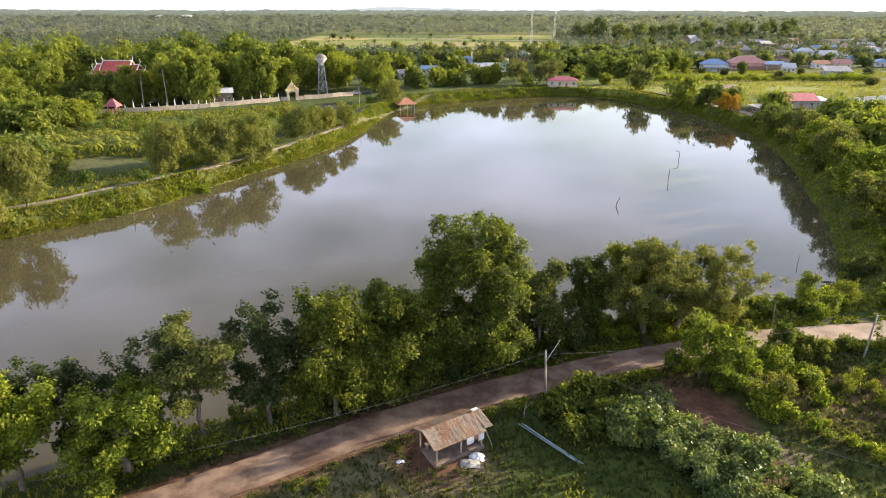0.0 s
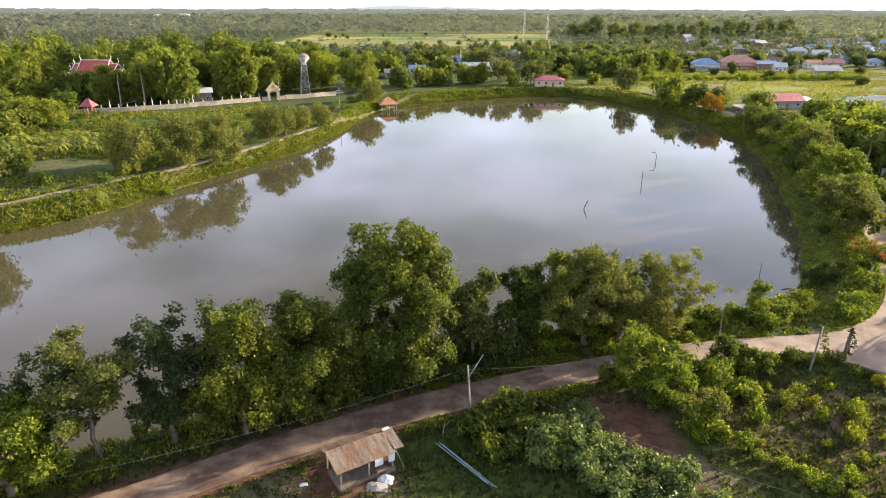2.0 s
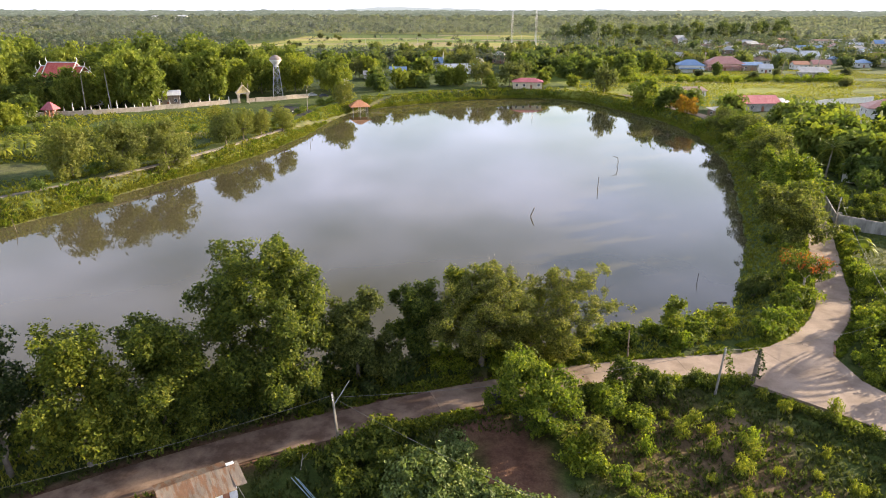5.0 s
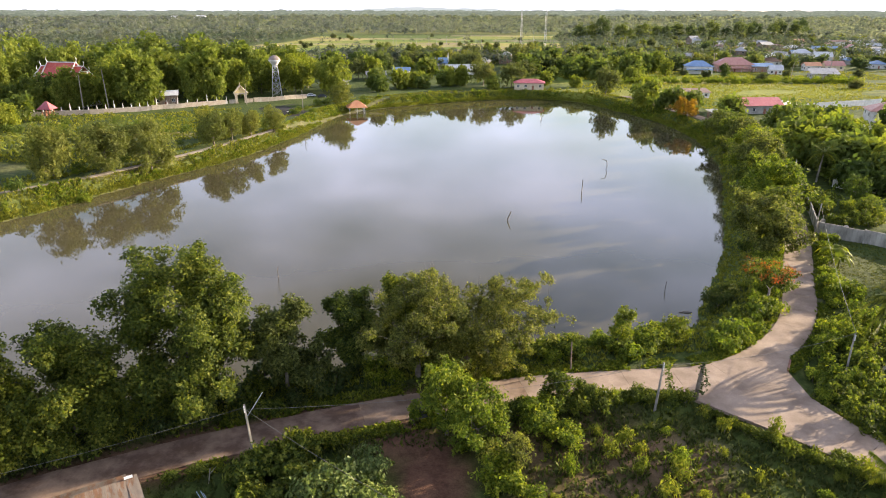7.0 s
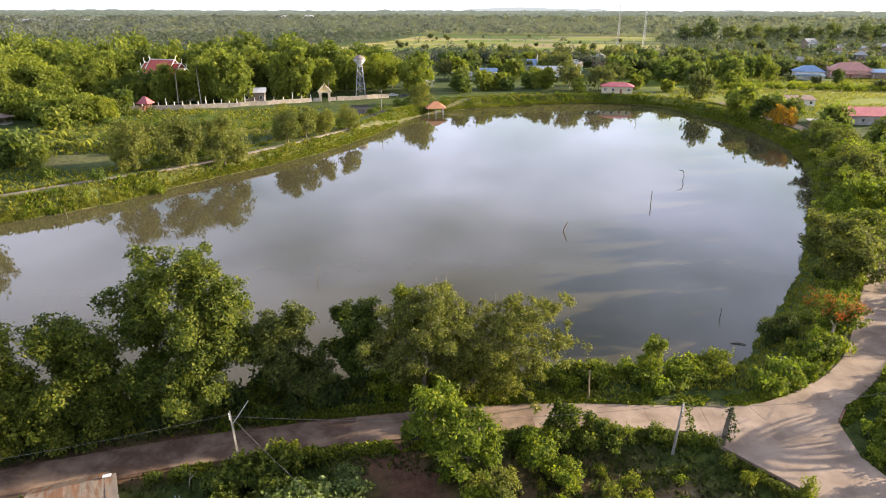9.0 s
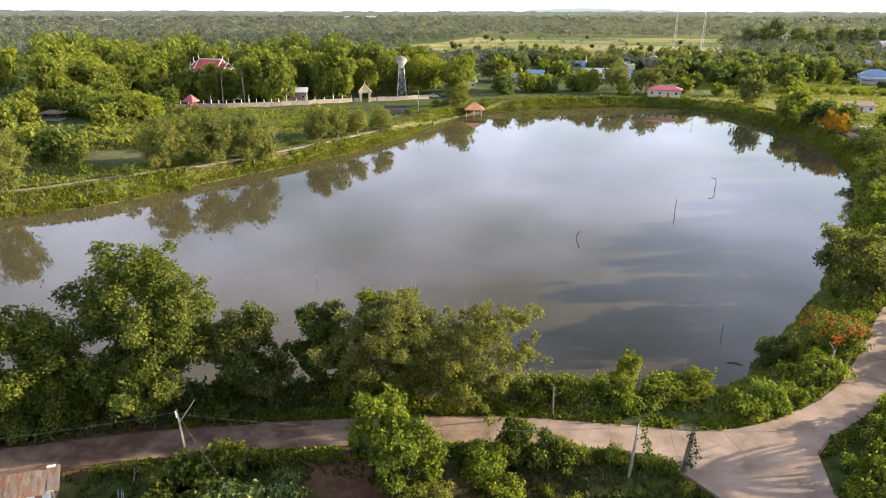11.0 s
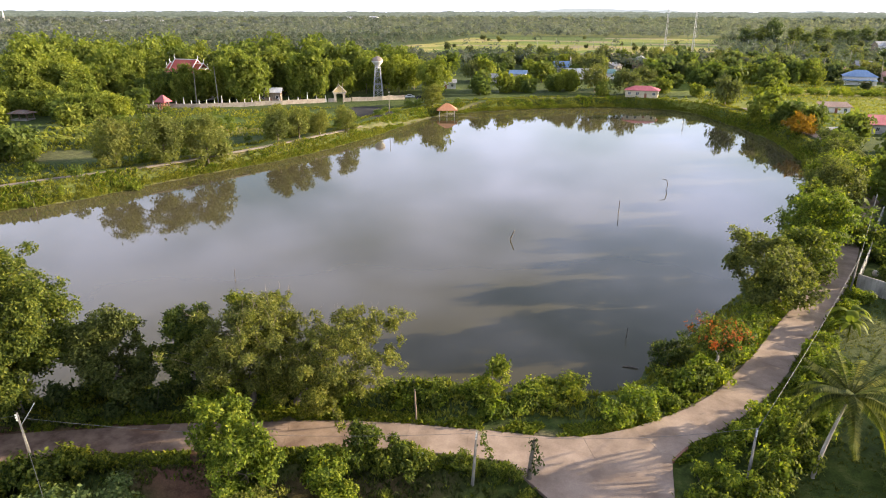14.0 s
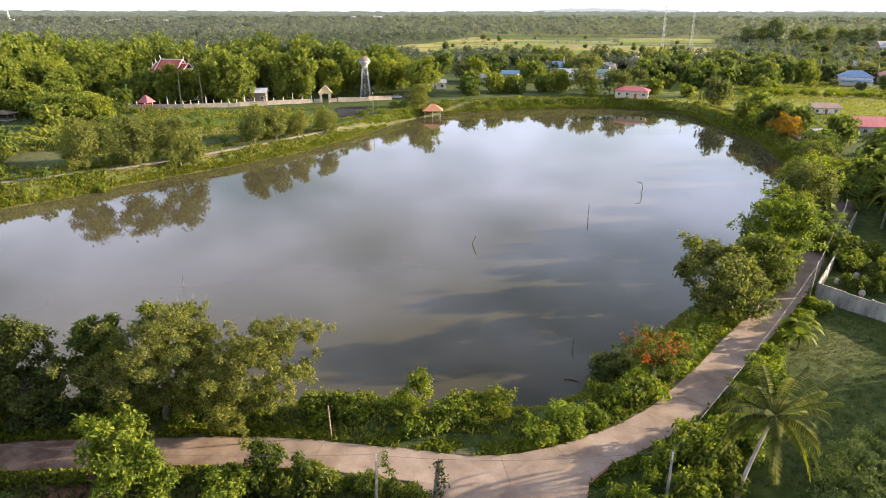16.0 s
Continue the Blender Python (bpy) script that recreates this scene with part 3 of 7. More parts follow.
def ground_material():
    m, n, l, b = material("ground_cover")
    a = n.new("ShaderNodeAttribute")
    a.attribute_name = "cover"
    sep = n.new("ShaderNodeSeparateColor")
    l.new(a.outputs["Color"], sep.inputs["Color"])
    big, mid, fine_n = noise_node(n, l, 0.09, 5, 0.6), noise_node(n, l, 0.9, 5, 0.65), noise_node(n, l, 7.0, 4, 0.7)
    g = ramp(n, [(0.3, (0.028, 0.045, 0.012)), (0.5, (0.055, 0.08, 0.018)), (0.72, (0.1, 0.115, 0.035))])
    l.new(mid.outputs["Fac"], g.inputs["Fac"])
    g2 = ramp(n, [(0.35, (0.7, 0.75, 0.7)), (0.65, (1.2, 1.15, 1.0))])
    l.new(big.outputs["Fac"], g2.inputs["Fac"])
    grass = mixc(n, l, 1.0, g.outputs["Color"], g2.outputs["Color"], "MULTIPLY")
    c = ramp(n, [(0.3, (0.11, 0.138, 0.024)), (0.55, (0.185, 0.208, 0.038)), (0.75, (0.275, 0.25, 0.08))])
    rows = noise_node(n, l, 0.25, 4, 0.6, stretch=(1, 4, 1))
    l.new(rows.outputs["Fac"], c.inputs["Fac"])
    # fields lie in long parcels, each at its own stage of growth
    plot, mp, co = n.new("ShaderNodeTexVoronoi"), n.new("ShaderNodeMapping"), n.new("ShaderNodeTexCoord")
    plot.distance, plot.inputs["Scale"].default_value, plot.inputs["Randomness"].default_value = "CHEBYCHEV", 0.016, 0.75
    mp.inputs["Scale"].default_value, mp.inputs["Rotation"].default_value = (0.36, 0.8, 0.0), (0, 0, 0.12)
    l.new(co.outputs["Object"], mp.inputs["Vector"])
    l.new(mp.outputs["Vector"], plot.inputs["Vector"])
    pr = ramp(n, [(0.0, (0.45, 0.58, 0.45)), (0.22, (1.0, 1.0, 0.9)), (0.45, (1.45, 1.2, 1.6)), (0.65, (0.7, 0.85, 0.6)), (0.82, (1.7, 1.35, 2.1))])
    pr.color_ramp.interpolation = "CONSTANT"
    one = n.new("ShaderNodeSeparateColor")
    l.new(plot.outputs["Color"], one.inputs["Color"])
    l.new(one.outputs["Red"], pr.inputs["Fac"])
    sown = mixc(n, l, 1.0, c.outputs["Color"], pr.outputs["Color"], "MULTIPLY")
    col = mixc(n, l, sep.outputs["Green"], grass, sown)
    e = ramp(n, [(0.3, (0.16, 0.115, 0.075)), (0.7, (0.3, 0.235, 0.17))])
    l.new(mid.outputs["Fac"], e.inputs["Fac"])
    col = mixc(n, l, sep.outputs["Red"], col, e.outputs["Color"])
    k = ramp(n, [(0.3, (0.08, 0.04, 0.025)), (0.7, (0.17, 0.092, 0.06))])
    l.new(mid.outputs["Fac"], k.inputs["Fac"])
    col = mixc(n, l, sep.outputs["Blue"], col, k.outputs["Color"])
    gr = ramp(n, [(0.25, (0.6, 0.6, 0.6)), (0.75, (1.25, 1.25, 1.25))])
    l.new(fine_n.outputs["Fac"], gr.inputs["Fac"])
    col = mixc(n, l, 1.0, col, gr.outputs["Color"], "MULTIPLY")
    l.new(col, b.inputs["Base Color"])
    b.inputs["Roughness"].default_value, b.inputs["Specular IOR Level"].default_value = 0.95, 0.15
    bump(n, l, fine_n.outputs["Fac"], 0.8, 0.12, b)
    return m


ground_mesh.materials.append(ground_material())
ground = tagged(new("ground", ground_mesh), "green and earthy flat land with a pond hollow", "ground", kind="structure")


def water_material():
    m, n, l, b = material("pond_water")
    silt = noise_node(n, l, 0.02, 4, 0.6)
    r = ramp(n, [(0.35, (0.05, 0.044, 0.024)), (0.65, (0.071, 0.062, 0.034))])
    l.new(silt.outputs["Fac"], r.inputs["Fac"])
    l.new(r.outputs["Color"], b.inputs["Base Color"])
    b.inputs["Roughness"].default_value, b.inputs["IOR"].default_value = 0.035, 1.33
    rip = noise_node(n, l, 1.6, 3, 0.5, stretch=(1, 0.6, 1))
    bump(n, l, rip.outputs["Fac"], 0.035, 0.05, b)
    return m


def pond_mesh():
    bm = bmesh.new()
    xs, ys = np.arange(-136, 118, 8.0), np.arange(18, 340, 8.0)
    vs = {(i, j): bm.verts.new((x, y, 0.0)) for i, x in enumerate(xs) for j, y in enumerate(ys)}
    for i in range(len(xs) - 1):
        for j in range(len(ys) - 1):
            bm.faces.new((vs[i, j], vs[i + 1, j], vs[i + 1, j + 1], vs[i, j + 1]))
    return bm


water = tagged(new("water", as_mesh("water", pond_mesh(), water_material())), "still murky grey-brown pond water mirroring the sky", "pond", kind="structure")

# ---------- concrete roads, cast in slabs ----------
CONCRETE = worn("road_concrete", (0.185, 0.132, 0.095), (0.315, 0.24, 0.183), 0.35, 0.9, bumps=0.25, fine=9, vary=0.08)
CLAY_CONCRETE = worn("dusty_concrete", (0.105, 0.062, 0.041), (0.24, 0.165, 0.117), 0.42, 0.92, bumps=0.25, fine=5, vary=0.08, spread=(0.4, 0.62))
TAN_CONCRETE = worn("tan_concrete", (0.135, 0.088, 0.06), (0.27, 0.195, 0.145), 0.4, 0.92, bumps=0.25, fine=6, vary=0.08)
GAP = worn("joint_dirt", (0.05, 0.04, 0.03), (0.09, 0.07, 0.05), 3, 0.95)


def band(line, i0, i1, half, z, thick, joint=0.011):
    """A slab of road between two places on its line, bounded by its edges, with bevelled rim."""
    idx = np.unique(np.linspace(i0, i1, max(3, (i1 - i0) // 2 + 1)).astype(int))
    p = line[idx]
    tan = np.gradient(line, axis=0)[idx]
    tan /= np.linalg.norm(tan, axis=1)[:, None]
    nor = np.stack([-tan[:, 1], tan[:, 0]], 1)
    p = p.copy()
    p[0] += tan[0] * joint
    p[-1] -= tan[-1] * joint
    n = len(idx)
    cols = [(-half, -thick), (-half, -0.02), (-half + 0.05, 0.0), (half - 0.05, 0.0), (half, -0.02), (half, -thick)]
    V = np.concatenate([np.concatenate([p + nor * c[0], np.full((n, 1), z + c[1])], 1) for c in cols])
    F = [(c * n + i, (c + 1) * n + i, (c + 1) * n + i + 1, c * n + i + 1)[::-1] for c in range(5) for i in range(n - 1)]
    F += [(0, n, 4 * n, 5 * n), (n, 2 * n, 3 * n, 4 * n), (n - 1, 6 * n - 1, 5 * n - 1, 2 * n - 1), (2 * n - 1, 5 * n - 1, 4 * n - 1, 3 * n - 1)]
    return mesh_np("concrete_slab", V, F)


def lay_road(name, line, half, step, label, z=ROAD_Z, clay_until=None, base=None):
    road = thing(name, Matrix.Identity(4), label, "road", kind="structure")
    i = 0
    while i < len(line) - 3:
        j = min(i + step, len(line) - 1)
        mid = line[(i + j) // 2]
        mat = TAN_CONCRETE if clay_until is not None and clay_until - 8 < mid[0] < clay_until + 8 else CLAY_CONCRETE if clay_until is not None and mid[0] < clay_until else base or CONCRETE
        me = band(line, i, j, half + 0.06 * math.sin(i * 1.7), z + 0.008 * math.sin(i * 2.3), 0.3, 0.003 if mat is CLAY_CONCRETE else 0.011)
        part("concrete_slab", me, mat, road)
        i = j
    return road


lay_road("road", ROAD, 2.0, 5, "pale concrete lane with dusty red edges beside the pond", clay_until=27)
PATH_DUST = worn("path_dust", (0.12, 0.105, 0.08), (0.24, 0.205, 0.165), 0.3, 0.95, fine=5)
lay_road("bank_path", PATH[:int(len(PATH) * 0.4)], 0.72, 6, "pale dusty concrete path along the far bank", z=LAND + 0.06, base=PATH_DUST)
lay_road("side_road", BRANCH, 2.6, 5, "pale concrete side lane joining the pond lane", z=ROAD_Z - 0.03)
# the wide apron where the lanes meet
APRON = np.array(((48.6, 68.0), (51.7, 65.5), (54.2, 63.3), (56.7, 61.1), (60.2, 57.6), (65, 61.5), (63.0, 66.5), (63.0, 71.7), (65.6, 76.2), (60, 73), (54, 70)))
apron = slab([Vector((x, y, ROAD_Z - 0.012)) for x, y in APRON.tolist()], 0.3)
tagged(new("junction_apron", as_mesh("junction_apron", apron, CONCRETE)), "pale concrete apron where two lanes meet", "pavement", kind="structure")

kerb = boxes((0, -0.11, -0.35, 2.6, 0.11, 0.1), bevel=0.015)
tagged(new("kerb", as_mesh("kerb", kerb, worn("brick_kerb", (0.16, 0.07, 0.045), (0.26, 0.13, 0.09), 3.0, 0.9, fine=12))), "low red-brown brick kerb at the lane corner", "kerb", kind="structure").matrix_world = pose(63.05, 71.6, ROAD_Z, 0, 0, 60)

# ---------- trees and plants ----------
def tree(name, x, y, h, r, mat, label, seed, leaves=7000, blobs=70, size=1.0, leaf=0.34, fork=0.35, lean=(0, 0), trunk=0.22, low=0.25, bark=BARK, top=1.0,
         spread=0.7, droop=0.25, group="", z=None, hollow=0.35, narrow=0.5, sides=6, twigs=0, dome=0):
    rng = np.random.default_rng(seed)
    if leaf == 0.34:
        leaf, leaves, blobs, narrow, droop = (0.245, leaves * 2.4, int(blobs * 1.15), 0.62, 0.12) if y < 100 else (0.36, leaves * 1.2, blobs, 0.62, 0.12)
    g = ground_at(x, y) if z is None else z
    ob = thing(name, pose(x, y, g), label, "tree", group)
    b = np.concatenate([bough_blobs(rng, blobs, r, h * (1 - low), h * low, size, lean), crown_blobs(rng, dome or blobs // (4 if y < 80 else 2), r * 0.88, h * (1 - low) * 0.95, h * low, size, lean, 0.45)])
    blobs = len(b)
    V, F = tubes(limb_paths(rng, b if sides > 3 else b[::3], (0, 0, 0), h * fork, trunk, lean), sides)
    part("trunk", mesh_np("trunk", V, F, smooth=True), bark, ob)
    if twigs:
        out = []
        high = b[b[:, 2] > h * 0.55]
        for c in high[rng.integers(0, len(high), twigs)]:
            d = np.array([c[0] * 0.12, c[1] * 0.12, 0.9]) + rng.normal(size=3) * 0.45
            e = c[:3] + d / np.linalg.norm(d) * (c[3] + rng.uniform(0.3, 1.0))
            m = (c[:3] + e) / 2 + rng.normal(size=3) * 0.12
            out.append((np.array([c[:3], m, e]), np.array([0.022, 0.015, 0.007])))
        V, F = tubes(out, 3)
        tagged(part("twig_spray", mesh_np("twig_spray", V, F), BARK, ob, "bare grey twigs"), kind="stuff")
    V, F = clump_leaves(rng, b, 1.25 * leaves / blobs, leaf * 1.15, leaf * 1.15 * narrow, droop, spread)
    part("crown", mesh_np("crown", V, F), mat, ob)
    return ob


def bush(name, x, y, h, r, mat, label, seed, leaves=1200, leaf=0.25, z=None, group="", blobs=14, category="bush", narrow=0.6, top=1.0, droop=0.2, stemless=False):
    rng = np.random.default_rng(seed)
    g = ground_at(x, y) if z is None else z
    b = crown_blobs(rng, blobs, r * 0.8, h * 0.85, h * 0.1, max(0.3 * r, 0.25), hollow=0.2, top=top)
    if stemless:
        V, F = clump_leaves(rng, b, leaves / blobs, leaf, leaf * narrow, droop, 0.6, 0.9)
        return thing(name, pose(x, y, g), label, category, group, mesh_np("foliage", V, F), mat)
    ob = thing(name, pose(x, y, g), label, category, group)
    stems = [(np.array([[0, 0, -0.4], p[:3] * [0.5, 0.5, 0.45], p[:3]]), np.array([0.05, 0.035, 0.012]) * (0.6 + r * 0.25)) for p in b[:5]]
    V, F = tubes(stems, 3)
    part("stem", mesh_np("stem", V, F, smooth=True), BARK, ob)
    V, F = clump_leaves(rng, b, leaves / blobs, leaf, leaf * narrow, droop, 0.6, 0.9)
    part("foliage", mesh_np("foliage", V, F), mat, ob)
    return ob


# the row between the pond and the lane
ROW = "trees along the near shore"
tree("shore_tree", -33.5, 42.5, 10, 4.2, LEAF_BRIGHT, "leafy tree with bright green crown on the pond bank", 1, 4200, 60, group=ROW)
tree("shore_tree", -31, 48, 10.5, 4.3, LEAF_DARK, "dark thin-leaved tree leaning over the water", 2, 3000, 60, size=0.75, low=0.35, group=ROW)
tree("shore_tree", -25.9, 44.2, 8.3, 4.6, LEAF_BRIGHT, "low yellow-green tree with a sawn pale limb", 3, 9000, 70, trunk=0.3, low=0.12, group=ROW)
sawn = [o for o in scene.objects if o.name.startswith("shore_tree") and abs(o.location.x + 25.9) < 0.1][0]
V, F = tubes([(np.array([[0.0, -0.1, 1.6], [0.5, -1.2, 2.4], [0.7, -1.9, 3.6]]), np.array([0.2, 0.16, 0.13])), (np.array([[0.5, -1.2, 2.4], [0.0, -1.9, 3.2], [-0.5, -2.3, 3.7]]), np.array([0.13, 0.11, 0.09])),
              (np.array([[0.2, -0.4, 1.8], [-1.4, -1.6, 1.9], [-2.4, -2.0, 2.5]]), np.array([0.14, 0.1, 0.07]))], 7)
part("sawn_limb", mesh_np("sawn_limb", V, F, smooth=True), BARK_PALE, sawn, "pale bare sawn limb")
tree("shore_tree", -25.5, 50.5, 11.5, 4.0, LEAF_DARK, "slender open-crowned tree at the water's edge", 4, 2700, 60, size=0.7, low=0.38, twigs=24, group=ROW)
tree("shore_tree", -21.0, 48.2, 12.5, 4.3, LEAF_OLIVE, "slender tree with loose olive foliage", 5, 3600, 66, size=0.8, low=0.38, twigs=30, group=ROW)
tree("shore_tree", -16, 51.5, 12.3, 4.0, LEAF_DARK, "dark slim tree with feathery foliage", 6, 4400, 66, size=0.85, low=0.25, group=ROW)
tree("shore_tree", -10, 52.8, 13.2, 4.3, LEAF_GREEN, "green tree with hanging branches beside the lane", 7, 12000, 95, size=1.2, group=ROW, low=0.06)
tree("shore_tree", -4.8, 56.2, 12.2, 4.9, LEAF_GREEN, "dense bright green tree with drooping boughs", 8, 17000, 105, size=1.3, low=0.04, group=ROW)
tree("shore_tree", 3.2, 61.6, 17.8, 6.5, LEAF_GREEN, "tallest broad green tree of the shore row", 9, 25000, 90, size=1.15, trunk=0.34, low=0.08, dome=110, group=ROW)
tree("shore_tree", 11, 65.8, 10.2, 4.3, LEAF_OLIVE, "open-crowned olive green tree beside the lane", 10, 9500, 80, size=0.85, fork=0.3, low=0.15, group=ROW)
tree("shore_tree", 17, 69.5, 9.5, 3.6, LEAF_GREEN, "small green tree on the pond bank", 11, 7000, 60, size=0.75, group=ROW)
tree("shore_tree", 23.8, 69.4, 11.3, 6.3, LEAF_OLIVE, "spreading many-stemmed tree with grey-green leaves", 12, 36000, 190, size=0.72, leaf=0.2, narrow=0.55, droop=0.12, trunk=0.3, fork=0.2, low=0.22, twigs=120, group=ROW)
tree("shore_tree", 27.5, 70.4, 9.6, 6.8, LEAF_OLIVE, "wide spreading tree with twiggy grey-green crown", 19, 40000, 200, size=0.72, leaf=0.2, narrow=0.55, droop=0.12, trunk=0.28, fork=0.2, lean=(7.6, 2), low=0.12, group=ROW, twigs=150)
tree("shore_tree", 22.5, 73.5, 11.2, 3.2, LEAF_GREEN, "green tree behind the spreading tree", 14, 5000, 50, size=0.85, group=ROW)

tree("shore_tree", -37.5, 44.6, 11.5, 4.4, LEAF_DARK, "dark leaning tree with thin foliage over the water", 15, 4200, 66, size=0.8, low=0.25, lean=(0, 3.5), group=ROW)
tree("shore_tree", -43.5, 43.0, 12.5, 4.6, LEAF_BRIGHT, "tall sunlit tree on the pond bank", 16, 5200, 66, size=1.0, low=0.2, lean=(0, 4.0), group=ROW)

RSHORE = "trees along the lane by the pond"
tree("shore_tree", 78.0, 107.6, 9.8, 5.6, LEAF_OLIVE, "spreading tree leaning over the pond", 21, 9000, 100, size=0.9, fork=0.25, lean=(-4.2, 1.5), low=0.12, twigs=30, group=RSHORE)
tree("shore_tree", 81.6, 117.5, 8.2, 4.4, LEAF_GREEN, "leafy tree beside the lane", 25, 7000, 70, size=1.0, low=0.05, group=RSHORE)
tree("shore_tree", 85.9, 129.6, 11.0, 6.0, LEAF_BRIGHT, "broad sunlit tree between lane and pond", 22, 9000, 90, size=1.1, low=0.1, group=RSHORE)
tree("shore_tree", 89.6, 142.5, 9.6, 5.2, LEAF_GREEN, "leafy tree between lane and pond", 26, 8000, 80, size=1.1, low=0.05, group=RSHORE)
tree("shore_tree", 94.2, 156, 11.6, 6.0, LEAF_OLIVE, "broad olive tree between lane and pond", 23, 9000, 90, size=1.15, low=0.08, group=RSHORE)
tree("shore_tree", 98.0, 168, 11.0, 6.0, LEAF_BRIGHT, "sunlit rounded tree between lane and pond", 27, 8000, 80, size=1.15, low=0.05, group=RSHORE)
tree("shore_tree", 102.0, 183, 10.5, 5.6, LEAF_OLIVE, "rounded tree on the pond bank", 24, 7000, 80, size=1.1, low=0.06, group=RSHORE)
tree("shore_tree", 105.5, 198, 9.0, 5.0, LEAF_GREEN, "rounded green tree on the pond bank", 28, 5000, 70, size=1.2, low=0.05, group=RSHORE)
tree("shore_tree", 107.5, 213, 8.0, 4.8, LEAF_OLIVE, "rounded olive tree on the pond bank", 29, 4000, 60, size=1.2, low=0.05, group=RSHORE)

UNDER = "bushes along the near shore"
rg = random.Random(5)


def scatter(line, t0, t1, off0, off1, n, rnd):
    out = []
    for _ in range(n):
        k = int(rnd.uniform(t0, t1) * (len(line) - 2))
        d = line[k + 1] - line[k]
        d = d / (np.linalg.norm(d) + 1e-9)
        o = rnd.uniform(off0, off1)
        out.append((line[k][0] - d[1] * o, line[k][1] + d[0] * o))
    return out


def copies(first, places, rnd, smin=0.8, smax=1.25, sink=0.0):
    for x, y in places:
        s = rnd.uniform(smin, smax)
        if ground_at(x, y) < 0.35:
            continue
        copy_thing(first, pose(x, y, ground_at(x, y) - sink, 0, 0, rnd.uniform(0, 360)) @ Matrix.Diagonal((s * rnd.uniform(0.9, 1.12), s * rnd.uniform(0.9, 1.12), s * rnd.uniform(0.85, 1.2), 1)))


# undergrowth on the bank between lane and water
u1 = bush("shore_bush", -12, 55.5, 2.2, 1.6, LEAF_DARK, "dark leafy bush on the pond bank", 101, 600, 0.33, group=UNDER)
u2 = bush("shore_bush", 7, 63.8, 1.8, 1.5, LEAF_GREEN, "green leafy bush on the pond bank", 102, 600, 0.33, group=UNDER)
u3 = bush("shore_bush", 38, 75.5, 1.7, 1.6, LEAF_BRIGHT, "bright green creeper-covered bush on the pond bank", 103, 600, 0.33, group=UNDER)
i_at = lambda px: int(np.argmin(np.abs(ROAD[:, 0] - px) + (ROAD[:, 1] > 130) * 99)) / (len(ROAD) - 2)
copies(u1, scatter(ROAD, i_at(-6), i_at(20), 3.2, 8.5, 24, rg), rg, 0.6, 1.2)
copies(u2, scatter(ROAD, i_at(-20), i_at(32), 2.9, 9.5, 30, rg), rg, 0.4, 1.1)
copies(u3, scatter(ROAD, i_at(20), i_at(57), 4.5, 10.5, 34, rg), rg, 0.6, 1.1)
copies(u2, scatter(ROAD, i_at(30), i_at(58), 5.0, 11.5, 20, rg), rg, 0.6, 1.1)
LANE = "bushes between lane and pond"
u4 = bush("lane_bush", 68, 86.5, 1.9, 1.7, LEAF_BRIGHT, "sunlit green bush beside the lane", 104, 600, 0.33, group=LANE)
copies(u4, scatter(ROAD, i_at(58), i_at(88), 2.9, 5.2, 42, rg), rg, 0.6, 1.25)
copies(u2, scatter(ROAD, i_at(66), i_at(112), 3.2, 5.6, 34, rg), rg, 0.6, 1.1)
copies(u3, scatter(ROAD, i_at(80), i_at(112), 3.0, 5.8, 30, rg), rg, 0.6, 1.2)
k0, k1 = int(np.argmin(np.hypot(SHORE[:, 0] - 63, SHORE[:, 1] - 97))) / len(SHORE), int(np.argmin(np.hypot(SHORE[:, 0] - 100, SHORE[:, 1] - 262))) / len(SHORE)
copies(u2, scatter(SHORE, k0, k1, -5.5, -2.0, 22, rg), rg, 0.4, 0.9)
# vines that climbed old stumps
bush("vine_mound", 46.4, 76.3, 5.0, 1.7, LEAF_BROAD, "tall stump overgrown with bright green vine", 111, 3200, 0.26, blobs=20, category="vine", top=0.7)
bush("vine_mound", 53.5, 79.6, 2.3, 2.2, LEAF_BROAD, "low bright green vine-covered mound", 112, 2400, 0.24, blobs=18, category="vine")
bush("vine_mound", 44.2, 77.2, 2.3, 1.6, LEAF_BRIGHT, "low vine-covered bush beside a tall stump", 113, 1600, 0.24, category="vine")
# the flame tree
fl = tree("flame_tree", 68.2, 88.4, 5.6, 3.5, LEAF_GREEN, "low flame tree with orange-red blossom and pale trunk", 31, 5200, 60, size=0.5, leaf=0.2, fork=0.4, low=0.58, trunk=0.17, bark=BARK_PALE, lean=(-0.8, 0))
rngf = np.random.default_rng(310)
fb = crown_blobs(rngf, 60, 3.7, 1.7, 4.1, 0.5, (-0.8, 0), 0.5)
V, F = clump_leaves(rngf, fb, 20, 0.15, 0.11, 0.1, 0.5, sprig=4)
part("blossom", mesh_np("blossom", V, F), LEAF_ORANGE, fl, "orange-red blossom")
tree("willowy_tree", 63.6, 92.5, 4.2, 3.0, LEAF_DARK, "dark feathery bush hanging over the water", 32, 3800, 60, size=0.6, leaf=0.22, low=0.05, fork=0.2, z=0.6)
fl2 = tree("flame_tree", 108.5, 250, 6.5, 5, LEAF_RUST, "rust-coloured flame tree near the far bank", 33, 2600, 40, size=1.0, leaf=0.5, low=0.15)

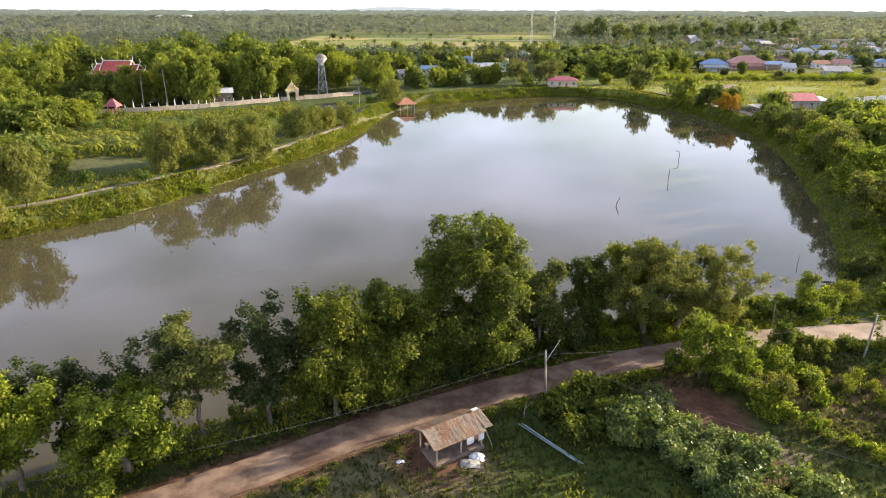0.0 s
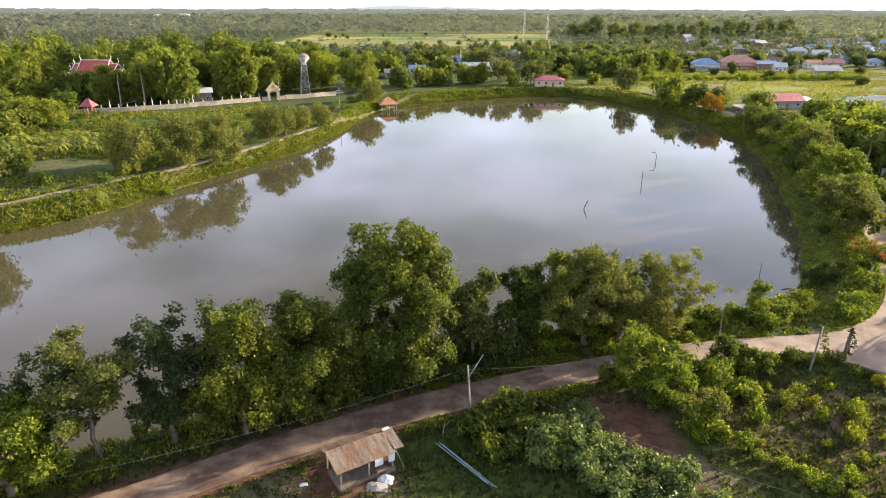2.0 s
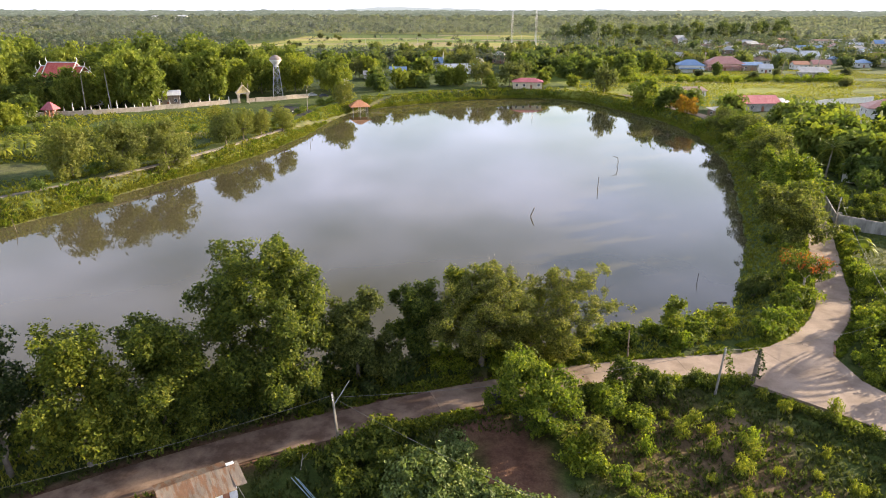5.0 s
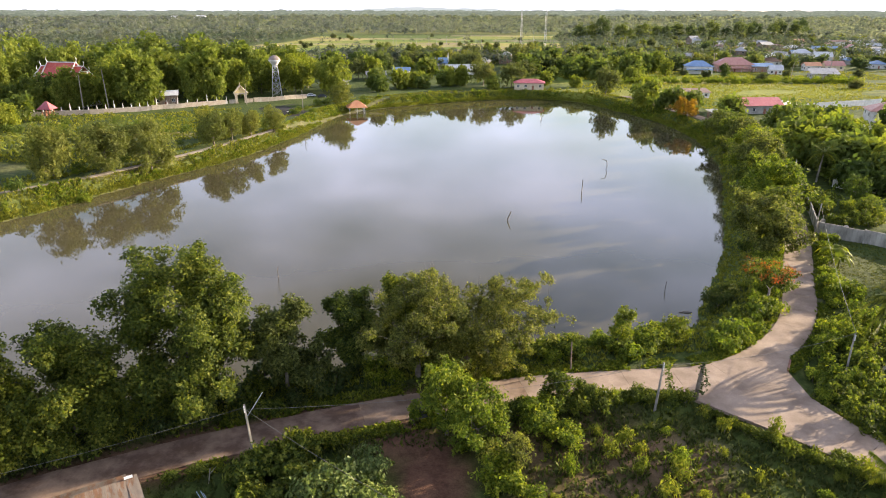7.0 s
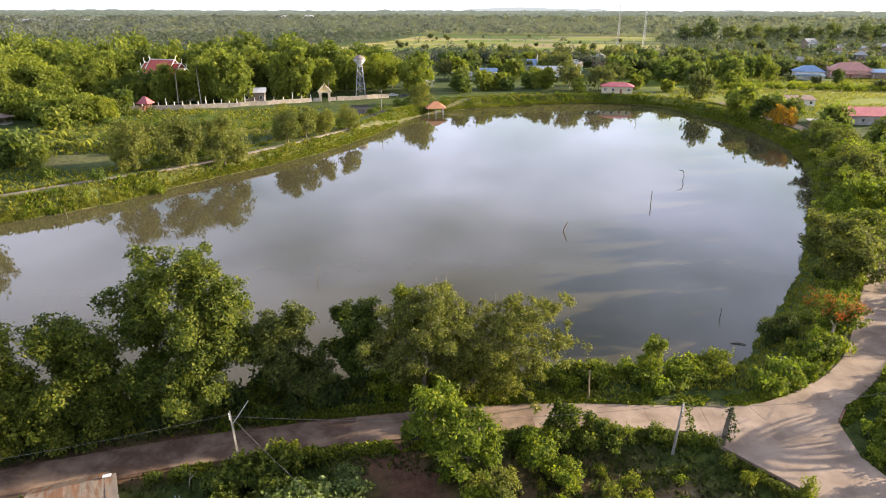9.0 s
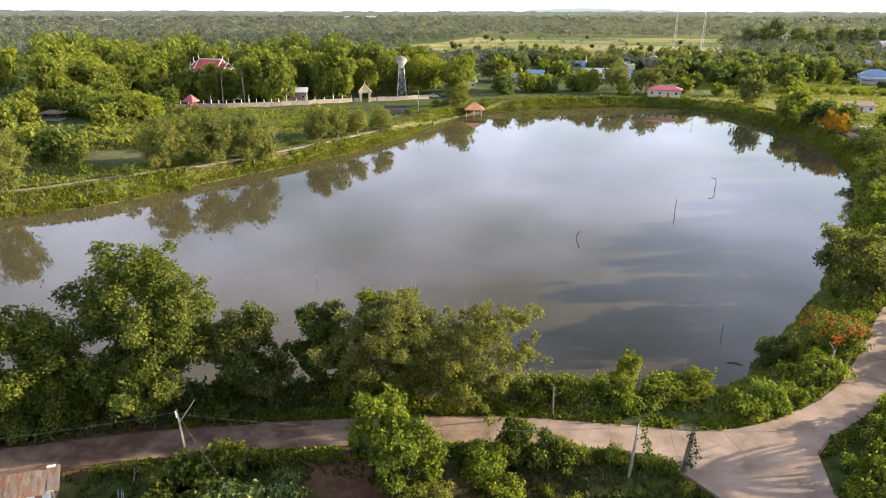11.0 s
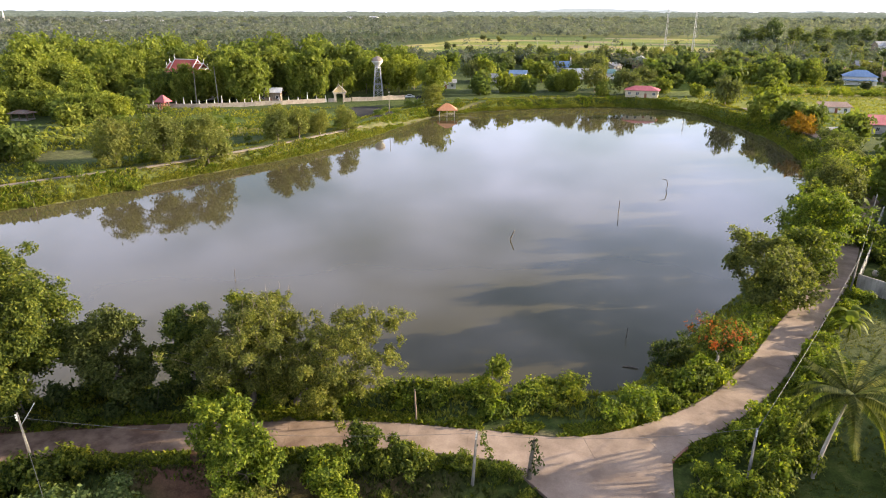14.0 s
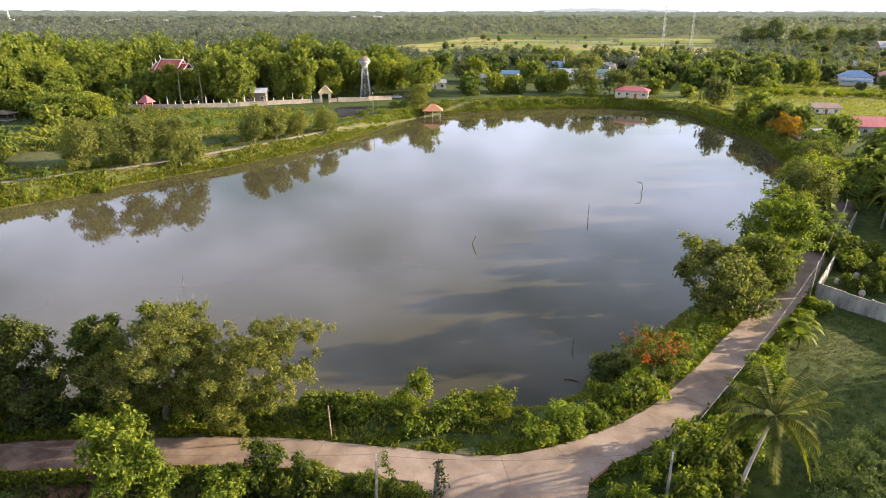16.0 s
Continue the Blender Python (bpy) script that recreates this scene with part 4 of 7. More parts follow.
# near side of the lane: creeper-hung trees and shrubs
NEAR = "shrubs on the camera's side of the lane"
tree("creeper_tree", 27.0, 60.0, 7.9, 2.7, LEAF_BRIGHT, "small tree hung with bright green creeper beside the lane", 41, 6500, 60, size=0.8, leaf=0.28, low=0.08, fork=0.3, trunk=0.16)
tree("creeper_tree", 29.8, 58.6, 6.4, 2.7, LEAF_BRIGHT, "small bright-leaved tree tangled with creeper", 42, 5200, 60, size=0.75, leaf=0.26, low=0.08, fork=0.3, trunk=0.14)
tree("creeper_tree", 32.3, 55.6, 3.8, 2.3, LEAF_OLIVE, "low half-dry tree with twisted twigs", 43, 2200, 46, size=0.55, leaf=0.22, low=0.1)
tree("creeper_tree", 31.5, 54.0, 2.6, 1.7, LEAF_BRIGHT, "low tree covered with bright creeper", 44, 1900, 36, size=0.7, leaf=0.26, low=0.05)
tree("sapling", 37.6, 64.2, 4.2, 1.5, LEAF_GREEN, "slim young tree beside the lane", 45, 2200, 36, size=0.5, leaf=0.26, low=0.12, trunk=0.07)
bush("vine_mound", 40.6, 65.3, 2.7, 1.3, LEAF_GREEN, "creeper-covered post beside the lane", 114, 1700, 0.24, category="vine")
bush("vine_mound", 35.8, 61.3, 3.2, 2.4, LEAF_BRIGHT, "bright green vine-covered mound below the lane", 115, 3600, 0.28, blobs=20, category="vine")
bush("vine_mound", 37.6, 58.9, 2.7, 1.8, LEAF_BRIGHT, "bright green vine-covered mound in the orchard", 116, 2400, 0.28, blobs=16, category="vine")
s1 = bush("shrub", 14.5, 56.0, 2.6, 2.0, LEAF_GREEN, "broad-leaved green shrub below the lane", 121, 1300, 0.30, group=NEAR, narrow=0.75)
s2 = bush("shrub", 17, 50.5, 3.0, 2.3, LEAF_PALE, "pale shiny broad-leaved shrub", 122, 1500, 0.3, group=NEAR, narrow=0.75)
s3 = bush("shrub", 41.5, 64.0, 1.7, 1.5, LEAF_GREEN, "green creeper-covered shrub beside the lane", 123, 800, 0.28, group=NEAR)
rg = random.Random(7)
copies(s1, [(rg.uniform(11, 20.5), rg.uniform(49.5, 57.5)) for _ in range(20)], rg, 0.6, 1.15)
copies(s2, [(16 + rg.uniform(-1.5, 5.5) + k * 0.36, 52.5 - k * 0.5 + rg.uniform(-2.2, 2.2)) for k in range(30)], rg, 0.65, 1.1)
copies(s3, scatter(ROAD, i_at(33), i_at(52), -4.4, -2.9, 24, rg), rg, 0.5, 1.0)
copies(s3, [(52.0 + 0.66 * k + rg.uniform(-0.3, 0.3), 64.0 - 0.62 * k + rg.uniform(-0.3, 0.3)) for k in range(17)], rg, 0.35, 0.6)
copies(s3, scatter(ROAD, i_at(-18), i_at(8), -4.8, -3.2, 10, rg), rg, 0.35, 0.6)
hedge = bush("hedge_bush", 32.5, 53, 1.7, 1.2, LEAF_BRIGHT, "creeper-covered hedge bush along the orchard edge", 124, 800, 0.28, group="hedge along the orchard")
copies(hedge, [(32.5 + k * 0.95 + rg.uniform(-0.5, 0.5), 53 - k * 1.0 + rg.uniform(-0.5, 0.5)) for k in range(1, 12)], rg, 0.5, 0.85)

# orchard of young mango trees
ORCH = "young mango trees in the orchard"
m1 = bush("mango_sapling", 43, 59.5, 1.7, 0.95, LEAF_YELLOW, "young mango tree with fresh yellow-green leaves", 131, 420, 0.3, group=ORCH, category="tree", narrow=0.35, droop=0.5)
m2 = bush("mango_sapling", 47, 56.5, 1.9, 1.15, LEAF_BRIGHT, "young bushy green mango tree", 132, 480, 0.3, group=ORCH, category="tree", narrow=0.35, droop=0.5)
m3 = bush("mango_sapling", 45, 53, 1.7, 1.1, LEAF_YELLOW, "young mango tree with coppery new leaves", 133, 460, 0.3, group=ORCH, category="tree", narrow=0.35, droop=0.5)
spots = [(34.5 + i * 3.1 + 0.9 * (j % 2) + rg.uniform(-0.6, 0.6), 61 - j * 2.9 + rg.uniform(-0.6, 0.6)) for i in range(10) for j in range(8) if (i * 7 + j * 3) % 5 > 1]
spots = [(x, y) for x, y in spots if x + y < 118.5 and x - 33.5 > (54 - y) * 0.95 and y > 40]
for k, (x, y) in enumerate(spots):
    copies((m1, m2, m2, m3, m2, m1, m2)[(k * 5 + k // 4) % 7], [(x, y)], rg, 0.5, 1.0)

# right of the lane: thicket, banana plants, palms
THICK = "thicket right of the lane"
t1 = bush("thicket_bush", 71.5, 77.0, 2.6, 1.9, LEAF_BRIGHT, "sunlit green thicket bush beside the lane", 141, 850, 0.32, group=THICK)
t2 = bush("thicket_bush", 73.5, 74, 2.3, 1.8, LEAF_GREEN, "green thicket bush beside the lane", 142, 850, 0.32, group=THICK)
for k in range(26):
    f = k / 25
    copies((t1, t2)[k % 2], [(67.5 + 6.5 * f + rg.uniform(-1.2, 2.6), 68.5 + 15 * f + rg.uniform(-2.5, 0.5) - 2)], rg, 0.6, 1.1)
copies(t1, scatter(ROAD, i_at(72), i_at(86), -5.0, -3.2, 22, rg), rg, 0.4, 0.8)
copies(t1, scatter(ROAD, i_at(64), i_at(76), -7.5, -3.6, 20, rg), rg, 0.6, 1.1)
copies(t2, [p for p in scatter(BRANCH, 0.12, 0.6, 3.8, 8.0, 30, rg) if p[0] - 65.2 > max(0, 62 - p[1]) * 0.9], rg, 0.6, 1.1)
copies(t1, [(64.6 + rg.uniform(0, 2.5), 65.5 + 0.6 * k) for k in range(12)], rg, 0.35, 0.6)
pale = bush("hedge_shrub", 84.5, 77.5, 3.6, 2.3, LEAF_PALE, "pale feathery shrub in the grass", 143, 2600, 0.26, narrow=0.3)
copies(pale, [(87, 79.5), (86.5, 76), (89.5, 78), (83, 75), (89, 82), (81.5, 76.5), (83.5, 79), (85.5, 81.5), (80.5, 73.5), (88, 84), (82, 72.5), (85, 74)], rg, 0.75, 1.0)


def frond(L, arch, fall, rng, width, n=30, droop=0.5, curve=1.0):
    """One palm frond along +x: a rib and two rows of hanging leaflets."""
    s = np.linspace(0, 1, n)
    rib = np.stack([L * (s - 0.18 * s ** 3 * curve), np.zeros(n), L * (arch * s - fall * s ** 2.2)], 1)
    V, F = [], []
    for side in (-1, 1):
        for i in range(2, n - 1):
            for sub_ in (0, 0.5):
                b0 = rib[i] * (1 - sub_) + rib[i + 1] * sub_
                ll = width * math.sin(math.pi * (0.1 + 0.86 * (i + sub_) / n)) ** 0.7 * rng.uniform(0.85, 1.1)
                tip = b0 + np.array([0.45 * ll, side * ll * 0.8, -droop * ll * rng.uniform(0.6, 1.2)])
                k = len(V)
                w = np.array([0.055 * L / 4, 0, 0])
                V += [b0 - w, b0 + w, tip]
                F.append((k, k + 1, k + 2))
    return rib, np.array(V), np.array(F)


def palm(name, x, y, h, lean, L, label, seed, count=22, mat=None, category="tree", group="", trunk_r=0.17, width=0.75, dead=3):
    rng = np.random.default_rng(seed)
    ob = thing(name, pose(x, y, ground_at(x, y)), label, category, group)
    s = np.linspace(0, 1, 9)[:, None]
    pts = np.concatenate([s ** 1.4 * lean[0], s ** 1.4 * lean[1], s * h], 1)
    pts[0, 2] = -0.4
    V, F = tubes([(pts, trunk_r * np.linspace(1.35, 0.75, 9))], 8)
    part("trunk", mesh_np("trunk", V, F, smooth=True), BARK_PALE, ob)
    top = pts[-1]
    for k in range(count + dead):
        age = k / count if k < count else 1.12
        rib, V, F = frond(L * rng.uniform(0.85, 1.08), 1.25 - 1.15 * min(age, 1.0), 0.4 + 0.62 * age, rng, width, droop=0.25 + 0.4 * age, curve=0.7)
        yaw, roll = k * 2.4 + rng.uniform(-0.25, 0.25), rng.uniform(-0.25, 0.25)
        m = np.array((Matrix.Rotation(yaw, 3, "Z") @ Matrix.Rotation(roll, 3, "X")))
        R, RF = tubes([(rib @ m.T, np.linspace(0.045, 0.01, len(rib)))], 4)
        leaf_ob = part("frond", mesh_np("frond", V @ m.T, F), (mat or LEAF_BROAD) if k < count - 5 and k % 3 < 2 else LEAF_YELLOW, ob, at=Matrix.Translation(top))
        part("rib", mesh_np("rib", R, RF), LEAF_OLIVE, leaf_ob)
    return ob


palm("coconut_palm", 74.4, 73.6, 6.9, (2.1, 2.3), 4.7, "leaning coconut palm with yellow-green fronds", 51, 38, LEAF_OLIVE, width=0.8, trunk_r=0.14)
palm("coconut_palm", 62.5, 52.3, 2.2, (0.1, 0), 2.6, "young coconut palm beside the side lane", 52, 15, LEAF_BROAD, dead=0)
palm("coconut_palm", 66.0, 49.5, 1.9, (0.1, 0), 2.9, "young coconut palm with long arching fronds", 53, 15, LEAF_BROAD, dead=0)
palm("coconut_palm", 107.5, 155, 6.5, (0.6, 0.3), 3.6, "tall coconut palm behind the roadside wall", 54, 20)


def banana(name, x, y, h, label, seed, group="", mat=LEAF_BROAD, count=9):
    rng = np.random.default_rng(seed)
    ob = thing(name, pose(x, y, ground_at(x, y)), label, "banana plant", group)
    pts = np.array([[0, 0, -0.2], [0.02, 0.02, h * 0.25], [0, 0, h * 0.5]])
    V, F = tubes([(pts, np.array([0.14, 0.11, 0.08]))], 7)
    part("stem", mesh_np("stem", V, F, smooth=True), LEAF_OLIVE, ob)
    for k in range(count):
        n, L = 9, h * rng.uniform(0.5, 0.7)
        s = np.linspace(0, 1, n)
        up = rng.uniform(0.5, 1.3)
        mid = np.stack([L * s, np.zeros(n), L * (up * s - (up + 0.25) * s ** 2.3)], 1)
        w = 0.13 * L * 2.2 * np.sin(np.pi * (0.06 + 0.9 * s)) ** 0.6 * 0.5
        l = mid + np.stack([0 * s, w, -w * 0.35], 1)
        r = mid + np.stack([0 * s, -w, -w * 0.35], 1)
        V = np.concatenate([l, mid, r])
        F = [(c * n + i, c * n + i + 1, (c + 1) * n + i + 1, (c + 1) * n + i) for c in (0, 1) for i in range(n - 1)]
        m = np.array(Matrix.Rotation(k * 2.4 + rng.uniform(-0.3, 0.3), 3, "Z"))
        part("leaf", mesh_np("leaf", V @ m.T, F, smooth=True), mat, ob, at=Matrix.Translation((0, 0, h * 0.48)))
    return ob


banana("banana_plant", 84.6, 104.0, 4.2, "banana plant with broad torn leaves beside the lane", 61)
banana("banana_plant", 84.0, 101.5, 3.4, "smaller banana plant beside the lane", 62)
PLANT = "banana plants in the plantation"
bn = banana("banana_plant", -84, 172, 4.6, "banana plant in a sunlit plantation", 63, PLANT, LEAF_YELLOW, 8)
copies(bn, [(-110 + i * 4.6 + rg.uniform(-1.4, 1.4), 166 + j * 5.6 + i * 0.7 + rg.uniform(-1.4, 1.4)) for i in range(10) for j in range(5)], rg, 0.8, 1.15)

# far bank of the pond: trees, hedge bushes
LB = "trees along the far bank path"
lt = tree("bank_tree", -65, 152.5, 12.8, 5.7, BANK_OLIVE, "rounded olive-green tree beside the bank path", 71, 5200, 90, size=1.2, leaf=0.55, low=0.08, group=LB)
copies(lt, [(-56.8, 160), (-49.5, 167.5)], rg, 1.0, 1.05)
copies(lt, [(-76, 114.5), (-80, 121), (-84, 112), (-91, 122), (-96, 112)], rg, 0.85, 1.0)
lt2 = tree("bank_tree", -42.5, 192, 10, 4.2, BANK_OLIVE, "slender olive-green tree beside the bank path", 72, 2900, 60, size=1.0, leaf=0.55, low=0.1, group=LB)
copies(lt2, [(-40, 200), (-36.5, 207), (-32.5, 217.5), (-47, 202)], rg, 0.85, 1.1)
copies(lt2, [(-21.8, 279.8)], rg, 1.05, 1.05)
lb = bush("bank_bush", -55, 146, 1.8, 1.7, BANK_BRIGHT, "sunlit bush on the far bank", 73, 300, 0.55, group="bushes on the far bank", stemless=True)
copies(lb, scatter(PATH, 0.05, 0.62, -9.5, -6.0, 36, rg), rg, 0.25, 0.55)
copies(lb, scatter(PATH, 0.62, 1.0, -7.0, 5.0, 34, rg), rg, 0.25, 0.6)
lbd = bush("bank_bush", -66, 140, 2.4, 2.0, BANK_GREEN, "green bush beside the bank path", 74, 320, 0.55, group="bushes beside the bank path", stemless=True)
copies(lbd, scatter(PATH, 0.03, 0.6, 3.0, 11.0, 44, rg), rg, 0.4, 1.0)
copies(lbd, [(rg.uniform(-125, -58), rg.uniform(200, 236)) for _ in range(34)], rg, 0.5, 1.2)
copies(lbd, scatter(ROAD, i_at(108), 1.0, -14, 9, 40, rg), rg, 0.8, 2.2)
copies(lb, [(112 + i * 3.4 + rg.uniform(-1, 1), 366 + 0.12 * i + j * 9 + rg.uniform(-2, 2)) for i in range(38) for j in range(2)], rg, 0.8, 1.5)

# ---------- the middle distance ----------
GROVE = "trees of the temple grove"
g1 = tree("grove_tree", -70, 300, 17, 5.0, MID_BRIGHT, "tall teak tree with hanging columns of bright leaves", 81, 3600, 90, size=1.3, leaf=0.85, low=0.04, group=GROVE, narrow=0.7, sides=3, dome=40)
g2 = tree("grove_tree", -100, 300, 18, 7.0, MID_YELLOW, "tall broad-crowned green tree of the grove", 82, 3600, 90, size=1.5, leaf=0.85, low=0.1, group=GROVE, narrow=0.7, sides=3, dome=70)
g3 = tree("grove_tree", -80, 320, 16, 6.0, MID_GREEN, "broad-crowned tree of the temple grove", 83, 1300, 60, size=1.7, leaf=1.25, low=0.1, group=GROVE, narrow=0.7, sides=3)
g4 = tree("grove_tree", -185, 285, 18, 7.5, MID_BRIGHT, "broad sunlit tree at the back of the grove", 89, 1400, 70, size=1.8, leaf=1.25, low=0.1, group=GROVE, narrow=0.7, sides=3)
copies(g1, [(-110, 264), (-100, 264), (-95, 266), (-82, 281), (-76, 285), (-114, 276), (-90, 296), (-70, 318)], rg, 1.0, 1.35)
copies(g1, [(-118, 262), (-121.5, 258), (-127, 259), (-123, 255), (-126, 264), (-119, 266)], rg, 0.7, 0.88)
copies(g3, [(-129, 259), (-123.5, 257), (-135, 258), (-132, 255)], rg, 0.74, 0.84)
copies(g3, [(-146, 259), (-141, 257)], rg, 0.55, 0.66)
copies(g2, [(-157, 262), (-164, 254), (-153, 283), (-160, 274)], rg, 0.85, 1.0)
copies(g2, [(-128, 292), (-140, 292), (-116, 288), (-104, 283)], rg, 1.0, 1.15)
copies(g4, [(-168 - 22 * i + rg.uniform(-6, 6), 268 + 16 * j + rg.uniform(-6, 6)) for i in range(4) for j in range(4)], rg, 1.0, 1.35)
copies(g2, [(-165 + rg.uniform(-10, 10), 235 + rg.uniform(-12, 12)) for _ in range(8)], rg, 0.8, 1.1)
copies(g3, [(-150 + 13 * i + rg.uniform(-5, 5), 302 + 17 * j + rg.uniform(-6, 6)) for i in range(7) for j in range(4) if not (i > 4 and j == 0)], rg, 1.15, 1.5)
copies(g2, [(-40 + rg.uniform(-4, 4), 322 + rg.uniform(-4, 4)), (-48, 335), (-60, 328), (-58, 345), (-30, 312), (-64, 312), (-50, 318)], rg, 0.9, 1.2)
w1 = tree("roadside_tree", -12, 322, 8.5, 4.2, MID_GREEN, "rounded green tree near the far bank", 84, 700, 46, size=1.3, leaf=1.2, low=0.08, narrow=0.7, sides=3)
w2 = tree("roadside_tree", 52, 345, 11, 7, MID_OLIVE, "broad spreading rain tree beside a red-roofed house", 85, 760, 56, size=1.6, leaf=1.2, low=0.25, narrow=0.7, sides=3)
copies(w1, [(-144, 255), (-148.5, 257), (-138, 254.5), (-134, 256)], rg, 0.8, 1.0)
copies(w1, [(-3, 336), (8, 338), (3, 345), (-15, 340), (18, 348), (84, 345), (94, 322), (99.5, 279), (108, 268), (104, 284), (114, 262), (70, 352), (42, 336), (27, 352), (119, 236), (112, 222)], rg, 0.7, 1.1)
ac = tree("acacia_tree", -138, 212, 9.5, 6.0, MID_YELLOW, "broad feathery yellow-green tree beside a field hut", 79, 2600, 70, size=1.3, leaf=0.8, low=0.06, narrow=0.6, sides=3, dome=50, group="trees in front of the temple wall")
copies(ac, [(-158, 214), (-147, 215), (-131, 208), (-124, 210), (-120, 216), (-143, 223), (-130, 219), (-165, 206), (-172, 216)], rg, 0.8, 1.1)
copies(w1, [(-113, 158), (-105, 154), (-96, 150), (-101, 159), (-89, 150), (-118, 164), (-108, 147)], rg, 0.65, 0.95)
copies(w1, [(2, 417), (22, 419), (9, 411), (31, 424), (-5, 421), (18, 410)], rg, 0.7, 0.95)
copies(g1, [(27.5, 347), (22, 344)], rg, 0.5, 0.56)
copies(w2, [(93, 316), (38, 350), (-30, 380), (60, 372)], rg, 0.75, 1.0)
copies(w1, [(rg.uniform(-170, -118), rg.uniform(128, 235)) for _ in range(24)], rg, 0.5, 1.1)
copies(w1, [(rg.uniform(-60, 140), rg.uniform(372, 470)) for _ in range(28)], rg, 0.8, 1.5)
copies(g3, [(rg.uniform(60, 190), rg.uniform(400, 470)) for _ in range(18)], rg, 0.45, 0.7)
copies(w2, [(rg.uniform(-60, 200), rg.uniform(420, 540)) for _ in range(20)], rg, 0.8, 1.2)
copies(w1, [(rg.uniform(122, 175), rg.uniform(150, 240)) for _ in range(20)], rg, 0.5, 1.1)
copies(w1, [(rg.uniform(110, 124), rg.uniform(132, 190)) for _ in range(16)], rg, 0.6, 0.95)
copies(w1, [(118 + rg.uniform(-5, 16), 148 + 4.2 * k + rg.uniform(-4, 4)) for k in range(14)], rg, 1.0, 1.3)
VT = "trees among the village houses"
v1 = tree("village_tree", 215, 455, 9.5, 5.0, TOWN_GREEN, "rounded green tree among village houses", 86, 380, 34, size=1.7, leaf=1.6, low=0.05, narrow=0.7, group=VT, sides=3)
v2 = tree("village_tree", 185, 452, 8.5, 4.6, TOWN_OLIVE, "olive-green tree among village houses", 87, 380, 34, size=1.6, leaf=1.6, low=0.05, narrow=0.7, group=VT, sides=3)
for k in range(240):
    y = rg.uniform(448, 920) if k % 3 else rg.uniform(448, 600)
    x = y * rg.uniform(0.24, 0.78)
    if y > 560 and x < 60 + 0.12 * y:
        continue
    copies((v1, v2)[k % 2], [(x, y)], rg, 0.5, 0.95)
copies(v1, [(68 + 4.2 * k + rg.uniform(-2, 2), 418 + 1.3 * k + rg.uniform(-2, 18)) for k in range(24)], rg, 0.8, 1.25)
copies(v1, [(rg.uniform(-40, 150), rg.uniform(440, 560)) for _ in range(28)], rg, 0.7, 1.3)
copies(v2, [(rg.uniform(150, 260), rg.uniform(340, 420)) for _ in range(10)], rg, 0.3, 0.6)
# row out of view, added to throw its shade across the lawn
shade = tree("garden_tree", 112, 96, 11, 5.5, BANK_GREEN, "leafy tree added beyond the garden wall to cast shade", 88, 1500, 60, size=1.5, leaf=0.6, low=0.1, group="garden trees beyond the grass")
copies(shade, [(114, 84), (111, 74), (118, 104), (106, 64), (124, 92), (122, 112), (100, 54), (108, 90), (109.5, 80), (110, 101), (106, 70), (104.5, 60), (116, 92), (113, 66)], rg, 0.9, 1.08)
copies(t2, [(rg.uniform(94.5, 106), rg.uniform(121, 140)) for _ in range(26)], rg, 0.7, 1.4)
copies(shade, [(104, 128), (107, 139), (111, 121)], rg, 0.45, 0.6)
vp = palm("village_palm", 215, 400, 9, (0.8, 0), 3.8, "coconut palm among village houses", 55, 11, dead=0, group="palms in the village")
copies(vp, [(y * rg.uniform(0.2, 0.62), y) for y in [rg.uniform(430, 700) for _ in range(18)]], rg, 0.9, 1.3)
copies(vp, [(-60, 277)], rg, 0.7, 0.8)
SUGAR = "sugar palms behind the temple wall"
sg = palm("sugar_palm", -114.6, 254, 14.0, (0.4, 0), 3.3, "tall slim sugar palm with drooping fronds", 56, 16, LEAF_BROAD, group=SUGAR, width=0.6, dead=4)
copies(sg, [(-106.8, 257.5)], rg, 1.0, 1.02)


def in_fields(x, y):
    """The open rice fields between the pond and the far woods."""
    return (y > 560) & (y < 1060) & (x > -205 + 0.02 * y) & (x < 50 + 0.11 * y)


def wood(name, label, seed, n, mat, d0, d1, a0, a1, keep, size=1.0, per=28, patch=0.62):
    """Far woods: loose crowns of many leafy patches, joined into one."""
    rng = np.random.default_rng(seed)
    d = d0 * (d1 / d0) ** rng.uniform(0, 1, n)
    a = np.radians(rng.uniform(a0, a1, n))
    x, y = d * np.sin(a), d * np.cos(a)
    ok = keep(x, y, d)
    x, y, d = x[ok], y[ok], d[ok]
    grow = np.clip(d / 1000, 1, 2.6)
    tall = np.where(rng.random(len(d)) < 0.18, rng.uniform(1.15, 1.5, len(d)), 1.0)
    r, h = rng.uniform(3.0, 6.0, len(d)) * grow, rng.uniform(6, 11.5, len(d)) * tall * (1 + 0.12 * (grow - 1))
    r, h = r * size, h * size
    k = np.repeat(np.arange(len(d)), per)
    q_ = rng.normal(size=(len(k), 3))
    q_ /= np.linalg.norm(q_, axis=1)[:, None]
    q_ *= rng.uniform(0.72, 1.12, (len(k), 1))
    q_[:, 2] = np.abs(q_[:, 2]) * 1.05 - 0.3
    c = np.stack([x[k] + q_[:, 0] * r[k], y[k] + q_[:, 1] * r[k], LAND + far_rise(d[k]) + h[k] * (0.5 + 0.46 * q_[:, 2])], 1)
    V, F = leaf_quads(rng, c, q_, (patch * r[k])[:, None], (patch * 0.75 * r[k])[:, None], 0.12, 0.12)
    tagged(new(name, mesh_np(name, V, F, mat)), label, "trees", kind="stuff")


